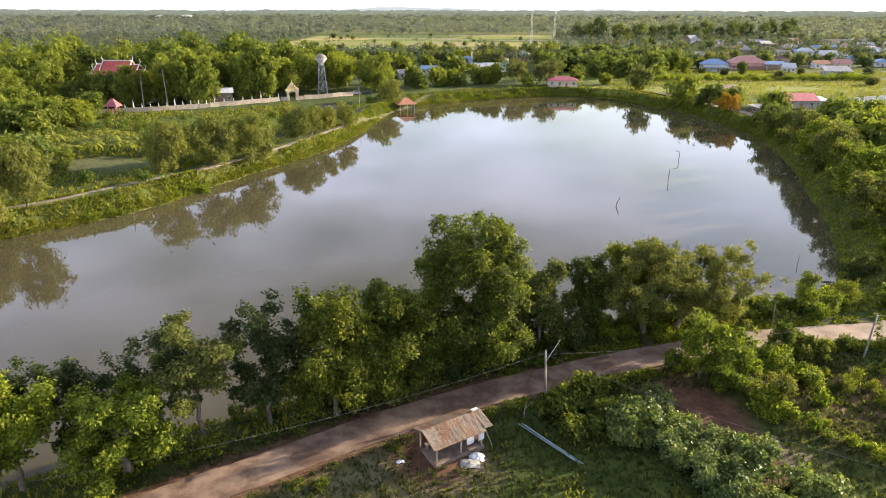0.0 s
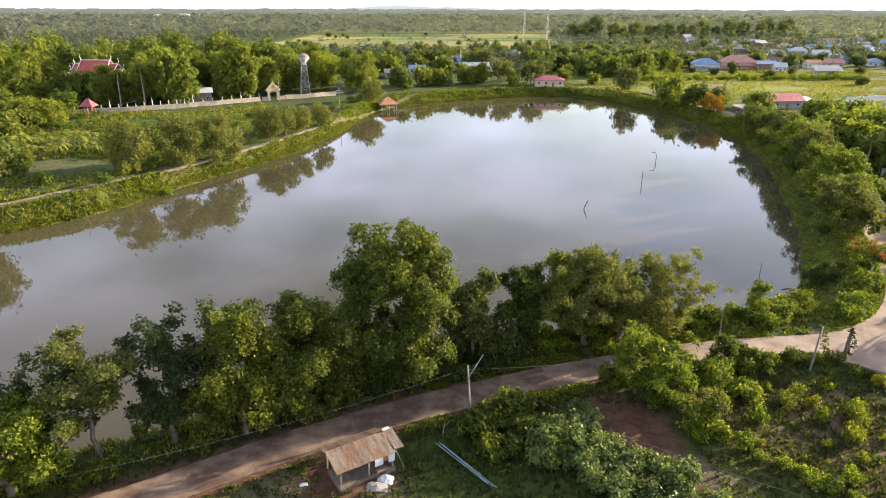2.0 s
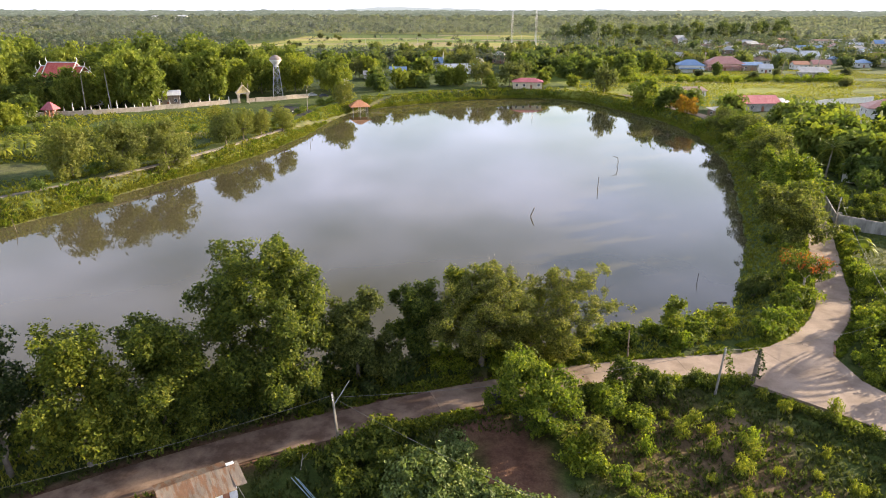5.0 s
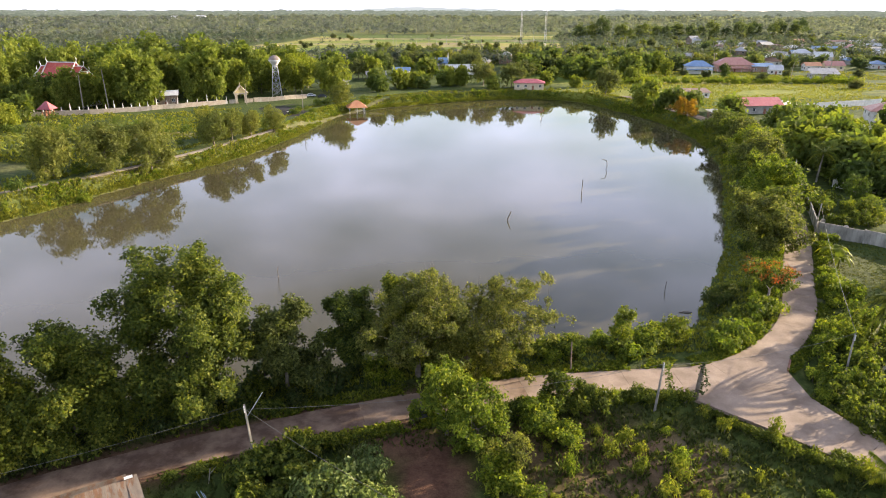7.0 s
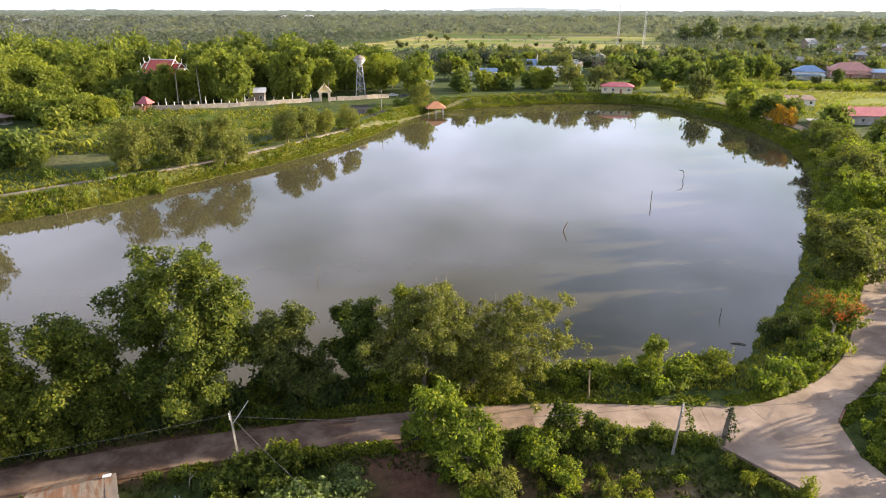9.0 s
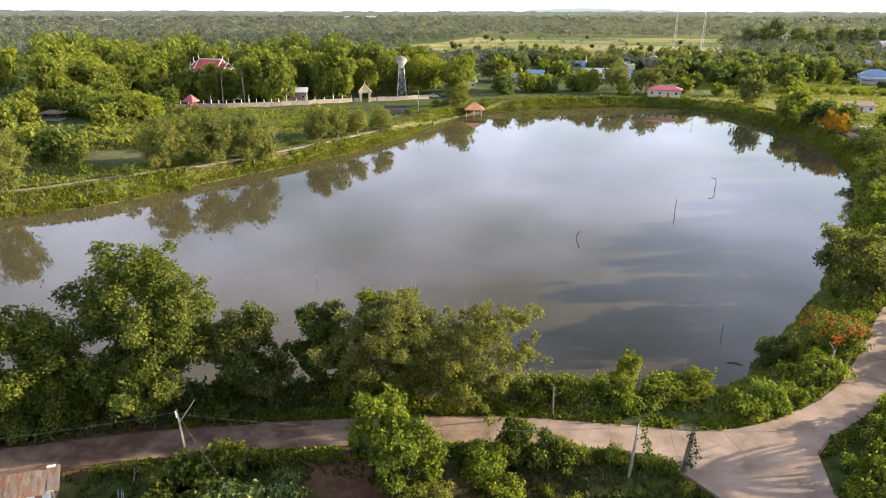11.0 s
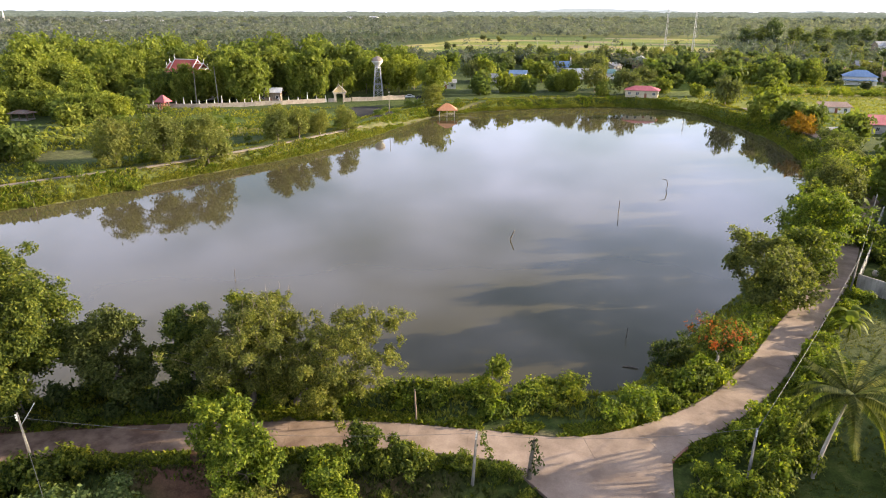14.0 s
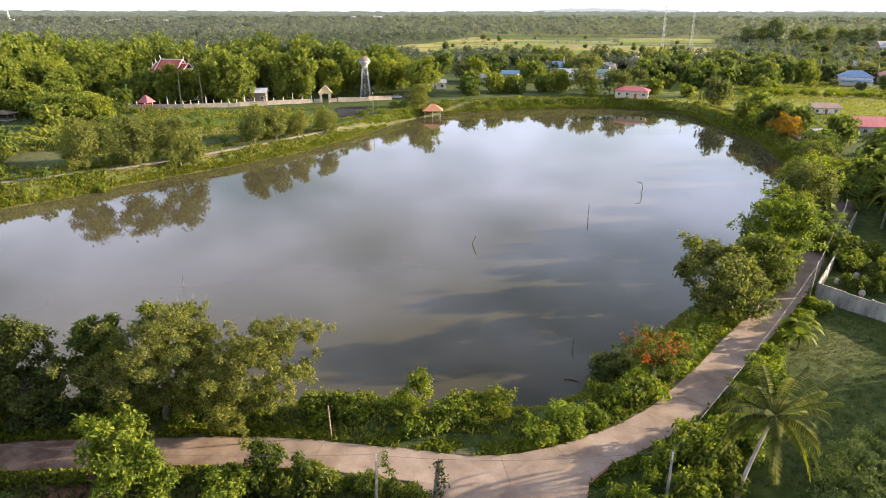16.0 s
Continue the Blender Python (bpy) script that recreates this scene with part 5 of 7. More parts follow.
def off_fields(x, y, d):
    rnd = np.random.default_rng(9).random(len(x))
    town = (x > 0.2 * y) & (y < 900) & (y > 390)
    strip = wave(x, y * 2.2, 0.0042, 0.3) + 0.6 * wave(x * 0.7, y * 2.0, 0.011, 1.1) < -0.85
    return ~(in_fields(x, y) & (rnd > 0.02)) & ~(town & (rnd > 0.4)) & (y > 340) & ~((y < 480) & (x > -60)) & ~(strip & (rnd > 0.12))


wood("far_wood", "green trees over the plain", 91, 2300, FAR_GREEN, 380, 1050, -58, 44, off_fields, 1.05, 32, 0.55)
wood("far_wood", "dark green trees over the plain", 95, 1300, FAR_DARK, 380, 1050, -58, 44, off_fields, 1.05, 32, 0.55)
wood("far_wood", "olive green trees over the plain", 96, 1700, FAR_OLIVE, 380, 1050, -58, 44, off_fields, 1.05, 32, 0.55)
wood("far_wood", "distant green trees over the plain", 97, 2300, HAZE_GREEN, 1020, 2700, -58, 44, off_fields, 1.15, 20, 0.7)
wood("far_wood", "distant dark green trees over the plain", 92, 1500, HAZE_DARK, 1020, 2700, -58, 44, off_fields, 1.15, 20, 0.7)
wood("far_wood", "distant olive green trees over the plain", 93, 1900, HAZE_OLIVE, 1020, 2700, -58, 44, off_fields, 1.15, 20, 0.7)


def field_edges(x, y, d):
    line = (np.abs(np.sin(y * 0.042 + 0.5 * np.sin(x * 0.012))) < 0.1) | (np.abs(np.sin(x * 0.03 + 0.8 * np.sin(y * 0.01))) < 0.06)
    return in_fields(x, y) & line


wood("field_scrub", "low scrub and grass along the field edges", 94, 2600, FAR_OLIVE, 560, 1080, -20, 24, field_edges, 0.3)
copies(v2, [(rg.uniform(-170, 110), rg.uniform(600, 1000)) for _ in range(22)], rg, 0.35, 0.8)
BAM = "bamboo clumps behind the village"
bb = tree("bamboo_clump", 176, 900, 21, 9, TOWN_GREEN, "tall dark bamboo clump with arching feathery tops", 98, 1500, 90, size=1.6, leaf=1.5, low=0.02, narrow=0.45, group=BAM, sides=3)
copies(bb, [(194 + 17 * k + rg.uniform(-4, 4), 905 + 4.5 * k + rg.uniform(-14, 14)) for k in range(20)], rg, 0.75, 1.2)

# ---------- built things ----------
def sheet_metal(name, c1, c2, rust=0.0, pitch=9.0, axis_="X", rough=0.5):
    """Corrugated roofing: ribs in relief, faded paint, rust where asked."""
    m, n, l, b = material(name)
    co, wv = n.new("ShaderNodeTexCoord"), n.new("ShaderNodeTexWave")
    wv.bands_direction, wv.inputs["Scale"].default_value = axis_, pitch
    l.new(co.outputs["Object"], wv.inputs["Vector"])
    big = noise_node(n, l, 0.9, 5, 0.65, stretch=(1, 0.35, 0.35))
    r = ramp(n, [(0.3, c1), (0.7, c2)])
    l.new(big.outputs["Fac"], r.inputs["Fac"])
    col = r.outputs["Color"]
    if rust:
        rn = noise_node(n, l, 1.7, 6, 0.7, stretch=(1, 0.25, 0.25))
        rf = ramp(n, [(0.6 - rust * 0.25, (0, 0, 0)), (0.66 - rust * 0.2, (1, 1, 1))])
        l.new(rn.outputs["Fac"], rf.inputs["Fac"])
        rc = ramp(n, [(0.3, (0.062, 0.031, 0.018)), (0.7, (0.19, 0.098, 0.052))])
        l.new(big.outputs["Fac"], rc.inputs["Fac"])
        col = mixc(n, l, rf.outputs["Color"], col, rc.outputs["Color"])
    l.new(col, b.inputs["Base Color"])
    b.inputs["Roughness"].default_value, b.inputs["Specular IOR Level"].default_value = rough, 0.35
    bump(n, l, wv.outputs["Fac"], 0.6, 0.03, b)
    return m


ROOFS = {k: sheet_metal(k + "_roof", a, b_) for k, a, b_ in (
    ("blue", (0.13, 0.22, 0.36), (0.22, 0.32, 0.46)), ("red", (0.38, 0.17, 0.14), (0.48, 0.25, 0.2)), ("crimson", (0.36, 0.085, 0.1), (0.45, 0.14, 0.155)),
    ("grey", (0.22, 0.22, 0.22), (0.36, 0.355, 0.345)), ("white", (0.4, 0.41, 0.42), (0.55, 0.555, 0.56)), ("teal", (0.13, 0.25, 0.23), (0.2, 0.33, 0.3)),
    ("orange", (0.4, 0.17, 0.09), (0.5, 0.25, 0.13)), ("brown", (0.15, 0.085, 0.06), (0.26, 0.17, 0.12)))}
RUSTY = sheet_metal("rusty_roof", (0.075, 0.062, 0.054), (0.22, 0.18, 0.145), 0.6, 12.0, rough=0.75)
RUSTY_DARK = sheet_metal("rusty_dark_roof", (0.09, 0.075, 0.065), (0.17, 0.14, 0.12), 0.5, 12.0, rough=0.75)
WALL_WHITE = worn("white_render", (0.55, 0.53, 0.48), (0.72, 0.7, 0.65), 0.8, 0.85, vary=0.06)
WALL_BEIGE = worn("beige_render", (0.3, 0.25, 0.19), (0.46, 0.4, 0.32), 0.6, 0.9, vary=0.1)
TANK = worn("tank_paint", (0.15, 0.115, 0.095), (0.25, 0.2, 0.17), 0.6, 0.7, vary=0.08)
WALL_CREAM = worn("cream_render", (0.48, 0.4, 0.26), (0.64, 0.55, 0.39), 0.8, 0.85, vary=0.06)
WALL_PINK = worn("pink_render", (0.5, 0.3, 0.24), (0.62, 0.41, 0.34), 0.8, 0.85, vary=0.06)
WALL_GREEN = worn("green_render", (0.2, 0.42, 0.25), (0.32, 0.52, 0.34), 0.8, 0.85, vary=0.06)
DUSTY = worn("dusty_floor", (0.14, 0.1, 0.075), (0.24, 0.185, 0.14), 1.5, 0.95)
POLE_GREY = worn("pole_grey", (0.15, 0.14, 0.12), (0.27, 0.25, 0.22), 0.9, 0.9, bumps=0.4, vary=0.1)
CEMENT = worn("grey_cement", (0.25, 0.24, 0.22), (0.42, 0.4, 0.36), 0.7, 0.9, bumps=0.4, vary=0.1)
STAINED = worn("stained_cement", (0.15, 0.145, 0.125), (0.4, 0.38, 0.335), 0.8, 0.9, bumps=0.4, vary=0.12, stretch=(1, 1, 0.3))
WOOD = worn("weathered_wood", (0.16, 0.11, 0.075), (0.3, 0.23, 0.17), 2.0, 0.85, stretch=(1, 1, 0.2))
WOOD_RED = worn("red_brown_wood", (0.2, 0.07, 0.04), (0.32, 0.14, 0.08), 2.0, 0.8)
DARK = worn("dark_board", (0.02, 0.02, 0.022), (0.045, 0.043, 0.04), 2.0, 0.6)
STEEL = worn("galvanised_steel", (0.33, 0.34, 0.35), (0.5, 0.5, 0.5), 1.5, 0.5, 0.6)
PLASTIC_WHITE = worn("white_plastic", (0.6, 0.62, 0.64), (0.75, 0.76, 0.77), 2.0, 0.45, vary=0.05)
PLASTIC_BLUE = worn("pale_blue_plastic", (0.22, 0.32, 0.37), (0.36, 0.45, 0.5), 2.0, 0.45, vary=0.06)
CABLE = worn("cable_black", (0.1, 0.1, 0.095), (0.17, 0.165, 0.155), 2.0, 0.6)
TEMPLE_RED = sheet_metal("temple_tiles", (0.36, 0.05, 0.04), (0.46, 0.1, 0.07), 0, 5.0)
GILT = worn("gilt_trim", (0.55, 0.4, 0.16), (0.7, 0.55, 0.26), 2.0, 0.45)


def glass_material():
    m, n, l, b = material("window_glass")
    b.inputs["Base Color"].default_value = (0.03, 0.035, 0.04, 1)
    b.inputs["Roughness"].default_value = 0.06
    return m


GLASS = glass_material()


def roof_planes(w, d, eave, ridge, style, over):
    """Corner lists of the sloping sheets of a roof, ridge along x."""
    W, D = w / 2 + over, d / 2 + over
    if style == "hip":
        k = max(W - D, 0.3)
        a, b_ = (-k, 0, ridge), (k, 0, ridge)
        return [[(-W, -D, eave), (W, -D, eave), b_, a], [(W, D, eave), (-W, D, eave), a, b_], [(W, -D, eave), (W, D, eave), b_], [(-W, D, eave), (-W, -D, eave), a]]
    if style == "shed":
        return [[(-W, -D, eave), (W, -D, eave), (W, D, ridge), (-W, D, ridge)]]
    return [[(-W, -D, eave), (W, -D, eave), (W, 0, ridge), (-W, 0, ridge)], [(W, D, eave), (-W, D, eave), (-W, 0, ridge), (W, 0, ridge)]]


def house(name, x, y, yaw, w, d, eave, ridge, roof, wall, label, style="gable", windows=3, storeys=1, over=0.7, category="house", group="", porch=False, z=None):
    g = (ground_at(x, y) if z is None else z) - 0.05
    ob = thing(name, pose(x, y, g, 0, 0, yaw), label, category, group)
    bm = bmesh.new()
    box(bm, -w / 2, -d / 2, -0.3, w / 2, d / 2, eave)
    if style == "gable":
        for sx in (-w / 2, w / 2 - 0.15):
            vs = [bm.verts.new(v) for v in ((sx, -d / 2, eave), (sx, d / 2, eave), (sx, 0, ridge - 0.15), (sx + 0.15, -d / 2, eave), (sx + 0.15, d / 2, eave), (sx + 0.15, 0, ridge - 0.15))]
            for f in ((0, 1, 2), (5, 4, 3), (0, 2, 5, 3), (1, 4, 5, 2)):
                bm.faces.new([vs[i] for i in f])
        bmesh.ops.recalc_face_normals(bm, faces=bm.faces)
    part("wall", bm, wall, ob)
    for p in roof_planes(w, d, eave - 0.1, ridge, style, over):
        v = [Vector(q_) for q_ in p]
        nor = (v[1] - v[0]).cross(v[2] - v[0]).normalized()
        part("roof", slab([q_ + nor * 0.12 for q_ in v], 0.09, nor), roof, ob)
    win = boxes((-0.6, -0.05, -0.62, -0.52, 0.03, 0.62), (0.52, -0.05, -0.62, 0.6, 0.03, 0.62), (-0.52, -0.05, 0.54, 0.52, 0.03, 0.62), (-0.52, -0.05, -0.62, 0.52, 0.03, -0.54), (-0.03, -0.04, -0.54, 0.03, 0.02, 0.54))
    win = as_mesh("window", win, WALL_WHITE)
    pane = as_mesh("pane", boxes((-0.52, -0.02, -0.54, 0.52, 0.01, 0.54)), GLASS)
    sh = eave / storeys
    for s in range(storeys):
        for side, length, n in ((0, w, windows), (1, w, windows), (2, d, max(1, windows - 1)), (3, d, max(1, windows - 1))):
            for i in range(n):
                if s == 0 and side == 0 and i == n // 2:
                    continue
                u = (i + 0.5) / n * length - length / 2
                zz = s * sh + sh * 0.56
                m = (pose(u, -d / 2 - 0.03, zz), pose(u, d / 2 + 0.03, zz, 0, 0, 180), pose(-w / 2 - 0.03, u, zz, 0, 0, -90), pose(w / 2 + 0.03, u, zz, 0, 0, 90))[side]
                wo = part("window", win, None, ob, at=m)
                part("pane", pane, None, wo)
    u = (windows // 2 + 0.5) / windows * w - w / 2
    part("door", boxes((u - 0.5, -d / 2 - 0.06, 0, u + 0.5, -d / 2 - 0.003, 2.05), bevel=0.015), WOOD_RED, ob, "brown wooden door")
    if porch:
        part("porch_roof", slab([(-w / 2 - 0.3, -d / 2 - 2.6, 2.5), (w / 2 + 0.3, -d / 2 - 2.6, 2.5), (w / 2 + 0.3, -d / 2 - 0.2, 2.95), (-w / 2 - 0.3, -d / 2 - 0.2, 2.95)], 0.08), roof, ob)
        for k in range(4):
            px_ = -w / 2 + 0.2 + k * (w - 0.4) / 3
            part("porch_post", boxes((px_ - 0.08, -d / 2 - 2.5, -0.2, px_ + 0.08, -d / 2 - 2.34, 2.5)), WALL_WHITE, ob)
    return ob


# roadside shelter with a rusty sheet roof
def shelter():
    x, y, turn = 0.7, 48.4, 33.0
    z = ground_at(x, y)
    ob = thing("roadside_shelter", pose(x, y, z, 0, 0, turn), "open wooden shelter with rusty sheet roof beside the lane", "shelter")
    part("floor", boxes((-2.5, -1.6, -0.35, 2.6, 1.4, 0.12), bevel=0.02), DUSTY, ob, "dusty earth-brown floor")
    for px_, py, h in ((-2.3, -1.4, 1.95), (-2.35, 1.2, 2.1), (0.2, -1.4, 1.95), (2.4, -1.4, 1.95), (2.4, 1.2, 2.1), (0.2, 1.2, 2.1)):
        part("post", boxes((px_ - 0.06, py - 0.06, 0.1, px_ + 0.06, py + 0.06, h), bevel=0.01), BARK_PALE, ob)
    # front slope: overlapping rusty sheets; dull back slope
    for k in range(7):
        x0 = -2.95 + k * 0.76
        dz = 0.012 * (k % 2)
        pts = [Vector(p) for p in ((x0 + 0.1, -1.95, 1.85 + dz), (x0 + 0.9, -1.95, 1.85 + dz), (x0 + 0.8, 0.05, 2.78 + dz), (x0, 0.05, 2.78 + dz))]
        part("roof_sheet", slab(pts, 0.02), RUSTY, ob)
    for k in range(6):
        x0 = -2.95 + k * 0.9
        pts = [Vector(p) for p in ((x0, 0.0, 2.75 + 0.01 * (k % 2)), (x0 + 0.95, 0.0, 2.75 + 0.01 * (k % 2)), (x0 + 0.95, 1.9, 1.95), (x0, 1.9, 1.95))]
        part("roof_sheet", slab(pts, 0.02), RUSTY_DARK, ob)
    for k in range(2):
        x0 = 2.35 + 0.42 * k
        part("end_sheet", slab([Vector(p) for p in ((x0 + 0.15, -1.75, 2.0 - 0.04 * k), (x0 + 0.6, -1.75, 1.98 - 0.04 * k), (x0 + 0.45, 0.25, 2.84 - 0.04 * k), (x0, 0.25, 2.86 - 0.04 * k))], 0.02), RUSTY_DARK, ob, "dark rusty roof sheet")
    part("ridge_cap", boxes((2.3, -0.1, 2.86, 2.9, 0.2, 2.92)), PLASTIC_WHITE, ob, "white ridge patch")
    part("beam", boxes((-2.6, -1.46, 1.9, 2.6, -1.34, 2.0)), WOOD, ob)
    part("beam", boxes((-2.6, 1.14, 2.06, 2.6, 1.26, 2.16)), WOOD, ob)
    for x0, x1, z0, mat in ((0.75, 1.5, 0.75, PLASTIC_WHITE), (1.52, 1.98, 1.0, WOOD_RED), (2.0, 2.6, 0.7, PLASTIC_WHITE)):
        part("wall_panel", boxes((x0, -1.5, z0, x1, -1.47, 1.9)), mat, ob)
    part("wall_panel", boxes((0.2, 1.05, 0.12, 2.4, 1.11, 1.6)), WOOD, ob)
    part("wall_panel", boxes((2.44, -1.3, 0.12, 2.5, 1.1, 1.7)), WOOD, ob)
    part("bench", boxes((-2.1, 0.55, 0.5, 0.1, 1.0, 0.57), (-2.0, 0.6, 0.1, -1.9, 0.95, 0.5), (-0.1, 0.6, 0.1, 0.0, 0.95, 0.5)), WOOD, ob)
    part("table", boxes((0.7, -2.0, 0.5, 1.7, -1.55, 0.56), (0.75, -1.95, 0.0, 0.83, -1.6, 0.5), (1.57, -1.95, 0.0, 1.65, -1.6, 0.5)), WOOD, ob)
    part("prop_pole", rods(((2.7, -1.5, 1.7), (3.3, -1.9, -0.2), 0.035)), BARK_PALE, ob)
    return ob


shelter()


def crumpled(seed, w, d, h, n=9):
    rng = np.random.default_rng(seed)
    u, v = np.meshgrid(np.linspace(-1, 1, n), np.linspace(-1, 1, n))
    zz = h * np.clip(1 - (u ** 2 + v ** 2) * 0.6, 0, 1) * (0.6 + 0.5 * rng.random((n, n)))
    V = np.stack([u * w / 2 + rng.normal(size=(n, n)) * 0.03, v * d / 2 + rng.normal(size=(n, n)) * 0.03, zz], -1).reshape(-1, 3)
    low = V.copy()
    low[:, 2] -= 0.04
    q_ = np.array([(i * n + j, i * n + j + 1, (i + 1) * n + j + 1, (i + 1) * n + j) for i in range(n - 1) for j in range(n - 1)])
    return mesh_np("sheet", np.concatenate([V, low]), np.concatenate([q_, q_[:, ::-1] + n * n]))


def litter(name, x, y, w, d, h, mat, label, cat, seed, yaw=0, dz=0.0):
    thing(name, pose(x, y, ground_at(x, y) + dz, 0, 0, yaw), label, cat, data=crumpled(seed, w, d, h), mat=mat)


litter("plastic_sheet", 3.0, 47.2, 1.3, 1.1, 0.45, PLASTIC_WHITE, "crumpled white plastic sheet beside the shelter", "sheet", 1)
litter("rubbish_heap", 2.4, 46.3, 1.7, 1.2, 0.25, CEMENT, "grey rubbish heap in front of the shelter", "rubbish", 2)
litter("plastic_sack", -3.6, 46.4, 0.7, 0.4, 0.2, PLASTIC_WHITE, "white plastic sack lying in the grass", "sack", 3, 20)
litter("plastic_sack", 42.3, 65.3, 0.5, 0.4, 0.35, PLASTIC_WHITE, "white plastic bag caught in the roadside bushes", "sack", 4, 0, 1.1)
litter("blue_tarp", 99.5, 107.5, 1.6, 1.0, 0.3, ROOFS["blue"], "small blue tarpaulin on the grass", "tarpaulin", 5)
for k, (a, b_) in enumerate((((7.4, 51.7), (11.8, 46.3)), ((7.7, 51.5), (12.1, 46.2)), ((7.1, 51.6), (11.4, 46.7)))):
    za, zb = ground_at(*a) + 0.3, ground_at(*b_) + 0.15
    thing("plastic_pipe", Matrix.Identity(4), "pale blue plastic pipe lying on the grass", "pipe", "stacked pipes", rods(((a[0], a[1], za), (b_[0], b_[1], zb), 0.034)), PLASTIC_BLUE)
thing("sawn_branch", Matrix.Identity(4), "bare dead branch standing in the grass", "branch", data=rods(((7.6, 52.6, 2.6), (7.9, 52.9, 4.6), 0.06, 0.03), ((7.8, 52.8, 4.0), (8.4, 53.0, 4.7), 0.03, 0.02)), mat=BARK_PALE)


# poles, wires
def pole(name, x, y, h, label, lean=(0, 0), square=True, arm=None, mat=None, r=0.12, cross=True, top_w=0.75):
    z = ground_at(x, y)
    ob = thing(name, pose(x, y, z, lean[0], lean[1], 0), label, "utility pole")
    bm = bmesh.new()
    rod(bm, (0, 0, -0.5), (0, 0, h), r * 1.25, r * top_w, 4 if square else 9)
    part("shaft", bm, mat or POLE_GREY, ob)
    if cross:
        part("bracket", boxes((-0.06, -0.16, h - 0.75, 0.06, -0.09, h - 0.1)), STEEL, ob)
        for k in range(3):
            part("insulator", rods(((0, -0.2, h - 0.68 + k * 0.25), (0, -0.2, h - 0.56 + k * 0.25), 0.05), n=8), WALL_WHITE, ob)
    if arm:
        part("strut", rods(((0, 0, h - 1.3), (arm[0] * 0.5, arm[1] * 0.5, h - 0.3), 0.035), ((arm[0] * 0.5, arm[1] * 0.5, h - 0.3), (arm[0], arm[1], h + 0.75), 0.035)), STEEL, ob)
    return ob


pole("utility_pole", 10.3, 56.3, 5.0, "grey concrete power pole with a bare strut beside the lane", (1, -3), arm=(1.5, 0.6))
pole("utility_pole", 47.1, 64.4, 5.4, "grey concrete power pole draped with creeper", (0, 3))
pole("utility_pole", 69.0, 71.4, 5.4, "concrete power pole in the thicket", (0, 0))
pole("utility_pole", 88.2, 117.0, 5.8, "concrete power pole beside the roadside wall", (0, 2))
pole("utility_pole", 99.5, 150, 6.2, "concrete power pole beside the lane", (0, 2))
pole("wooden_post", 40.0, 71.2, 3.4, "weathered wooden post on the lane's edge", (0, -2), False, mat=WOOD, r=0.08, cross=False)
st = thing("dead_tree", pose(51.5, 66.0, ground_at(51.5, 66.0)), "dead tree stump trunk hung with vine", "stump")
V, F = tubes([(np.array([[0, 0, -0.4], [0.05, 0, 1.0], [0.12, 0.05, 2.2], [0.3, 0.1, 3.9]]), np.array([0.28, 0.22, 0.2, 0.16])), (np.array([[0.1, 0, 2.4], [0.3, 0.2, 3.2], [0.35, 0.3, 3.7]]), np.array([0.1, 0.08, 0.04]))], 8)
part("trunk", mesh_np("trunk", V, F, smooth=True), BARK, st)
rngs = np.random.default_rng(77)
V, F = clump_leaves(rngs, [(0.5, 0, 3.3, 0.4), (0.6, 0, 2.6, 0.4), (0.55, 0, 1.9, 0.4), (0.5, 0, 1.2, 0.45), (0.2, 0, 3.8, 0.3)], 60, 0.2, 0.13)
part("vine", mesh_np("vine", V, F), LEAF_DARK, st, "dark hanging vine")
vn = thing("hanging_vine", pose(47.6, 64.7, ground_at(47.6, 64.7)), "creeper hanging from the power pole", "vine")
V, F = clump_leaves(rngs, [(0.1 + 0.14 * k, 0.02 * k, 5.0 - 0.45 * k, 0.26 + 0.02 * k) for k in range(11)], 46, 0.2, 0.13)
part("foliage", mesh_np("foliage", V, F), LEAF_GREEN, vn)


def wire(name, a, b_, sag, label, r=0.015):
    a, b_ = np.array(a, float), np.array(b_, float)
    s = np.linspace(0, 1, 25)[:, None]
    pts = a + (b_ - a) * s
    pts[:, 2] -= (4 * sag * s * (1 - s))[:, 0]
    V, F = tubes([(pts, np.full(25, r))], 5)
    thing(name, Matrix.Identity(4), label, "cable", "overhead cables", mesh_np("cable", V, F, smooth=True), CABLE)


wire("overhead_cable", (10.05, 56.2, 8.2), (-30, 38.5, 7.4), 1.1, "thin pale cable along the lane")
wire("overhead_cable", (10.05, 56.2, 8.0), (47.3, 64.2, 8.4), 0.9, "thin cable strung between two power poles")
wire("overhead_cable", (10.2, 56.1, 8.0), (33, 40, 7.5), 0.6, "thin cable crossing the red earth clearing")
wire("overhead_cable", (47.3, 64.2, 8.3), (69, 71.2, 8.4), 0.7, "thin cable over the lane junction")
wire("overhead_cable", (69, 71.2, 8.35), (88.4, 116.8, 8.7), 0.8, "twisted power cable along the lane", 0.022)
wire("overhead_cable", (88.4, 116.8, 8.7), (99.7, 149.8, 9.1), 0.6, "twisted power cable along the lane", 0.024)

# dark notice board by the lane
nb = thing("notice_board", pose(24.6, 61.2, ground_at(24.6, 61.2), 0, 0, 12), "dark board on posts beside the lane", "sign")
part("board", boxes((-1.0, -0.04, 0.5, 1.0, 0.04, 1.75), bevel=0.01), DARK, nb)
for px_ in (-0.85, 0.85):
    part("post", boxes((px_ - 0.05, 0.04, -0.3, px_ + 0.05, 0.14, 2.0)), WOOD, nb)
bush("vine_mound", 24.0, 60.9, 2.7, 0.62, LEAF_BRIGHT, "vine-covered post beside the notice board", 117, 900, 0.2, category="vine", top=0.6)


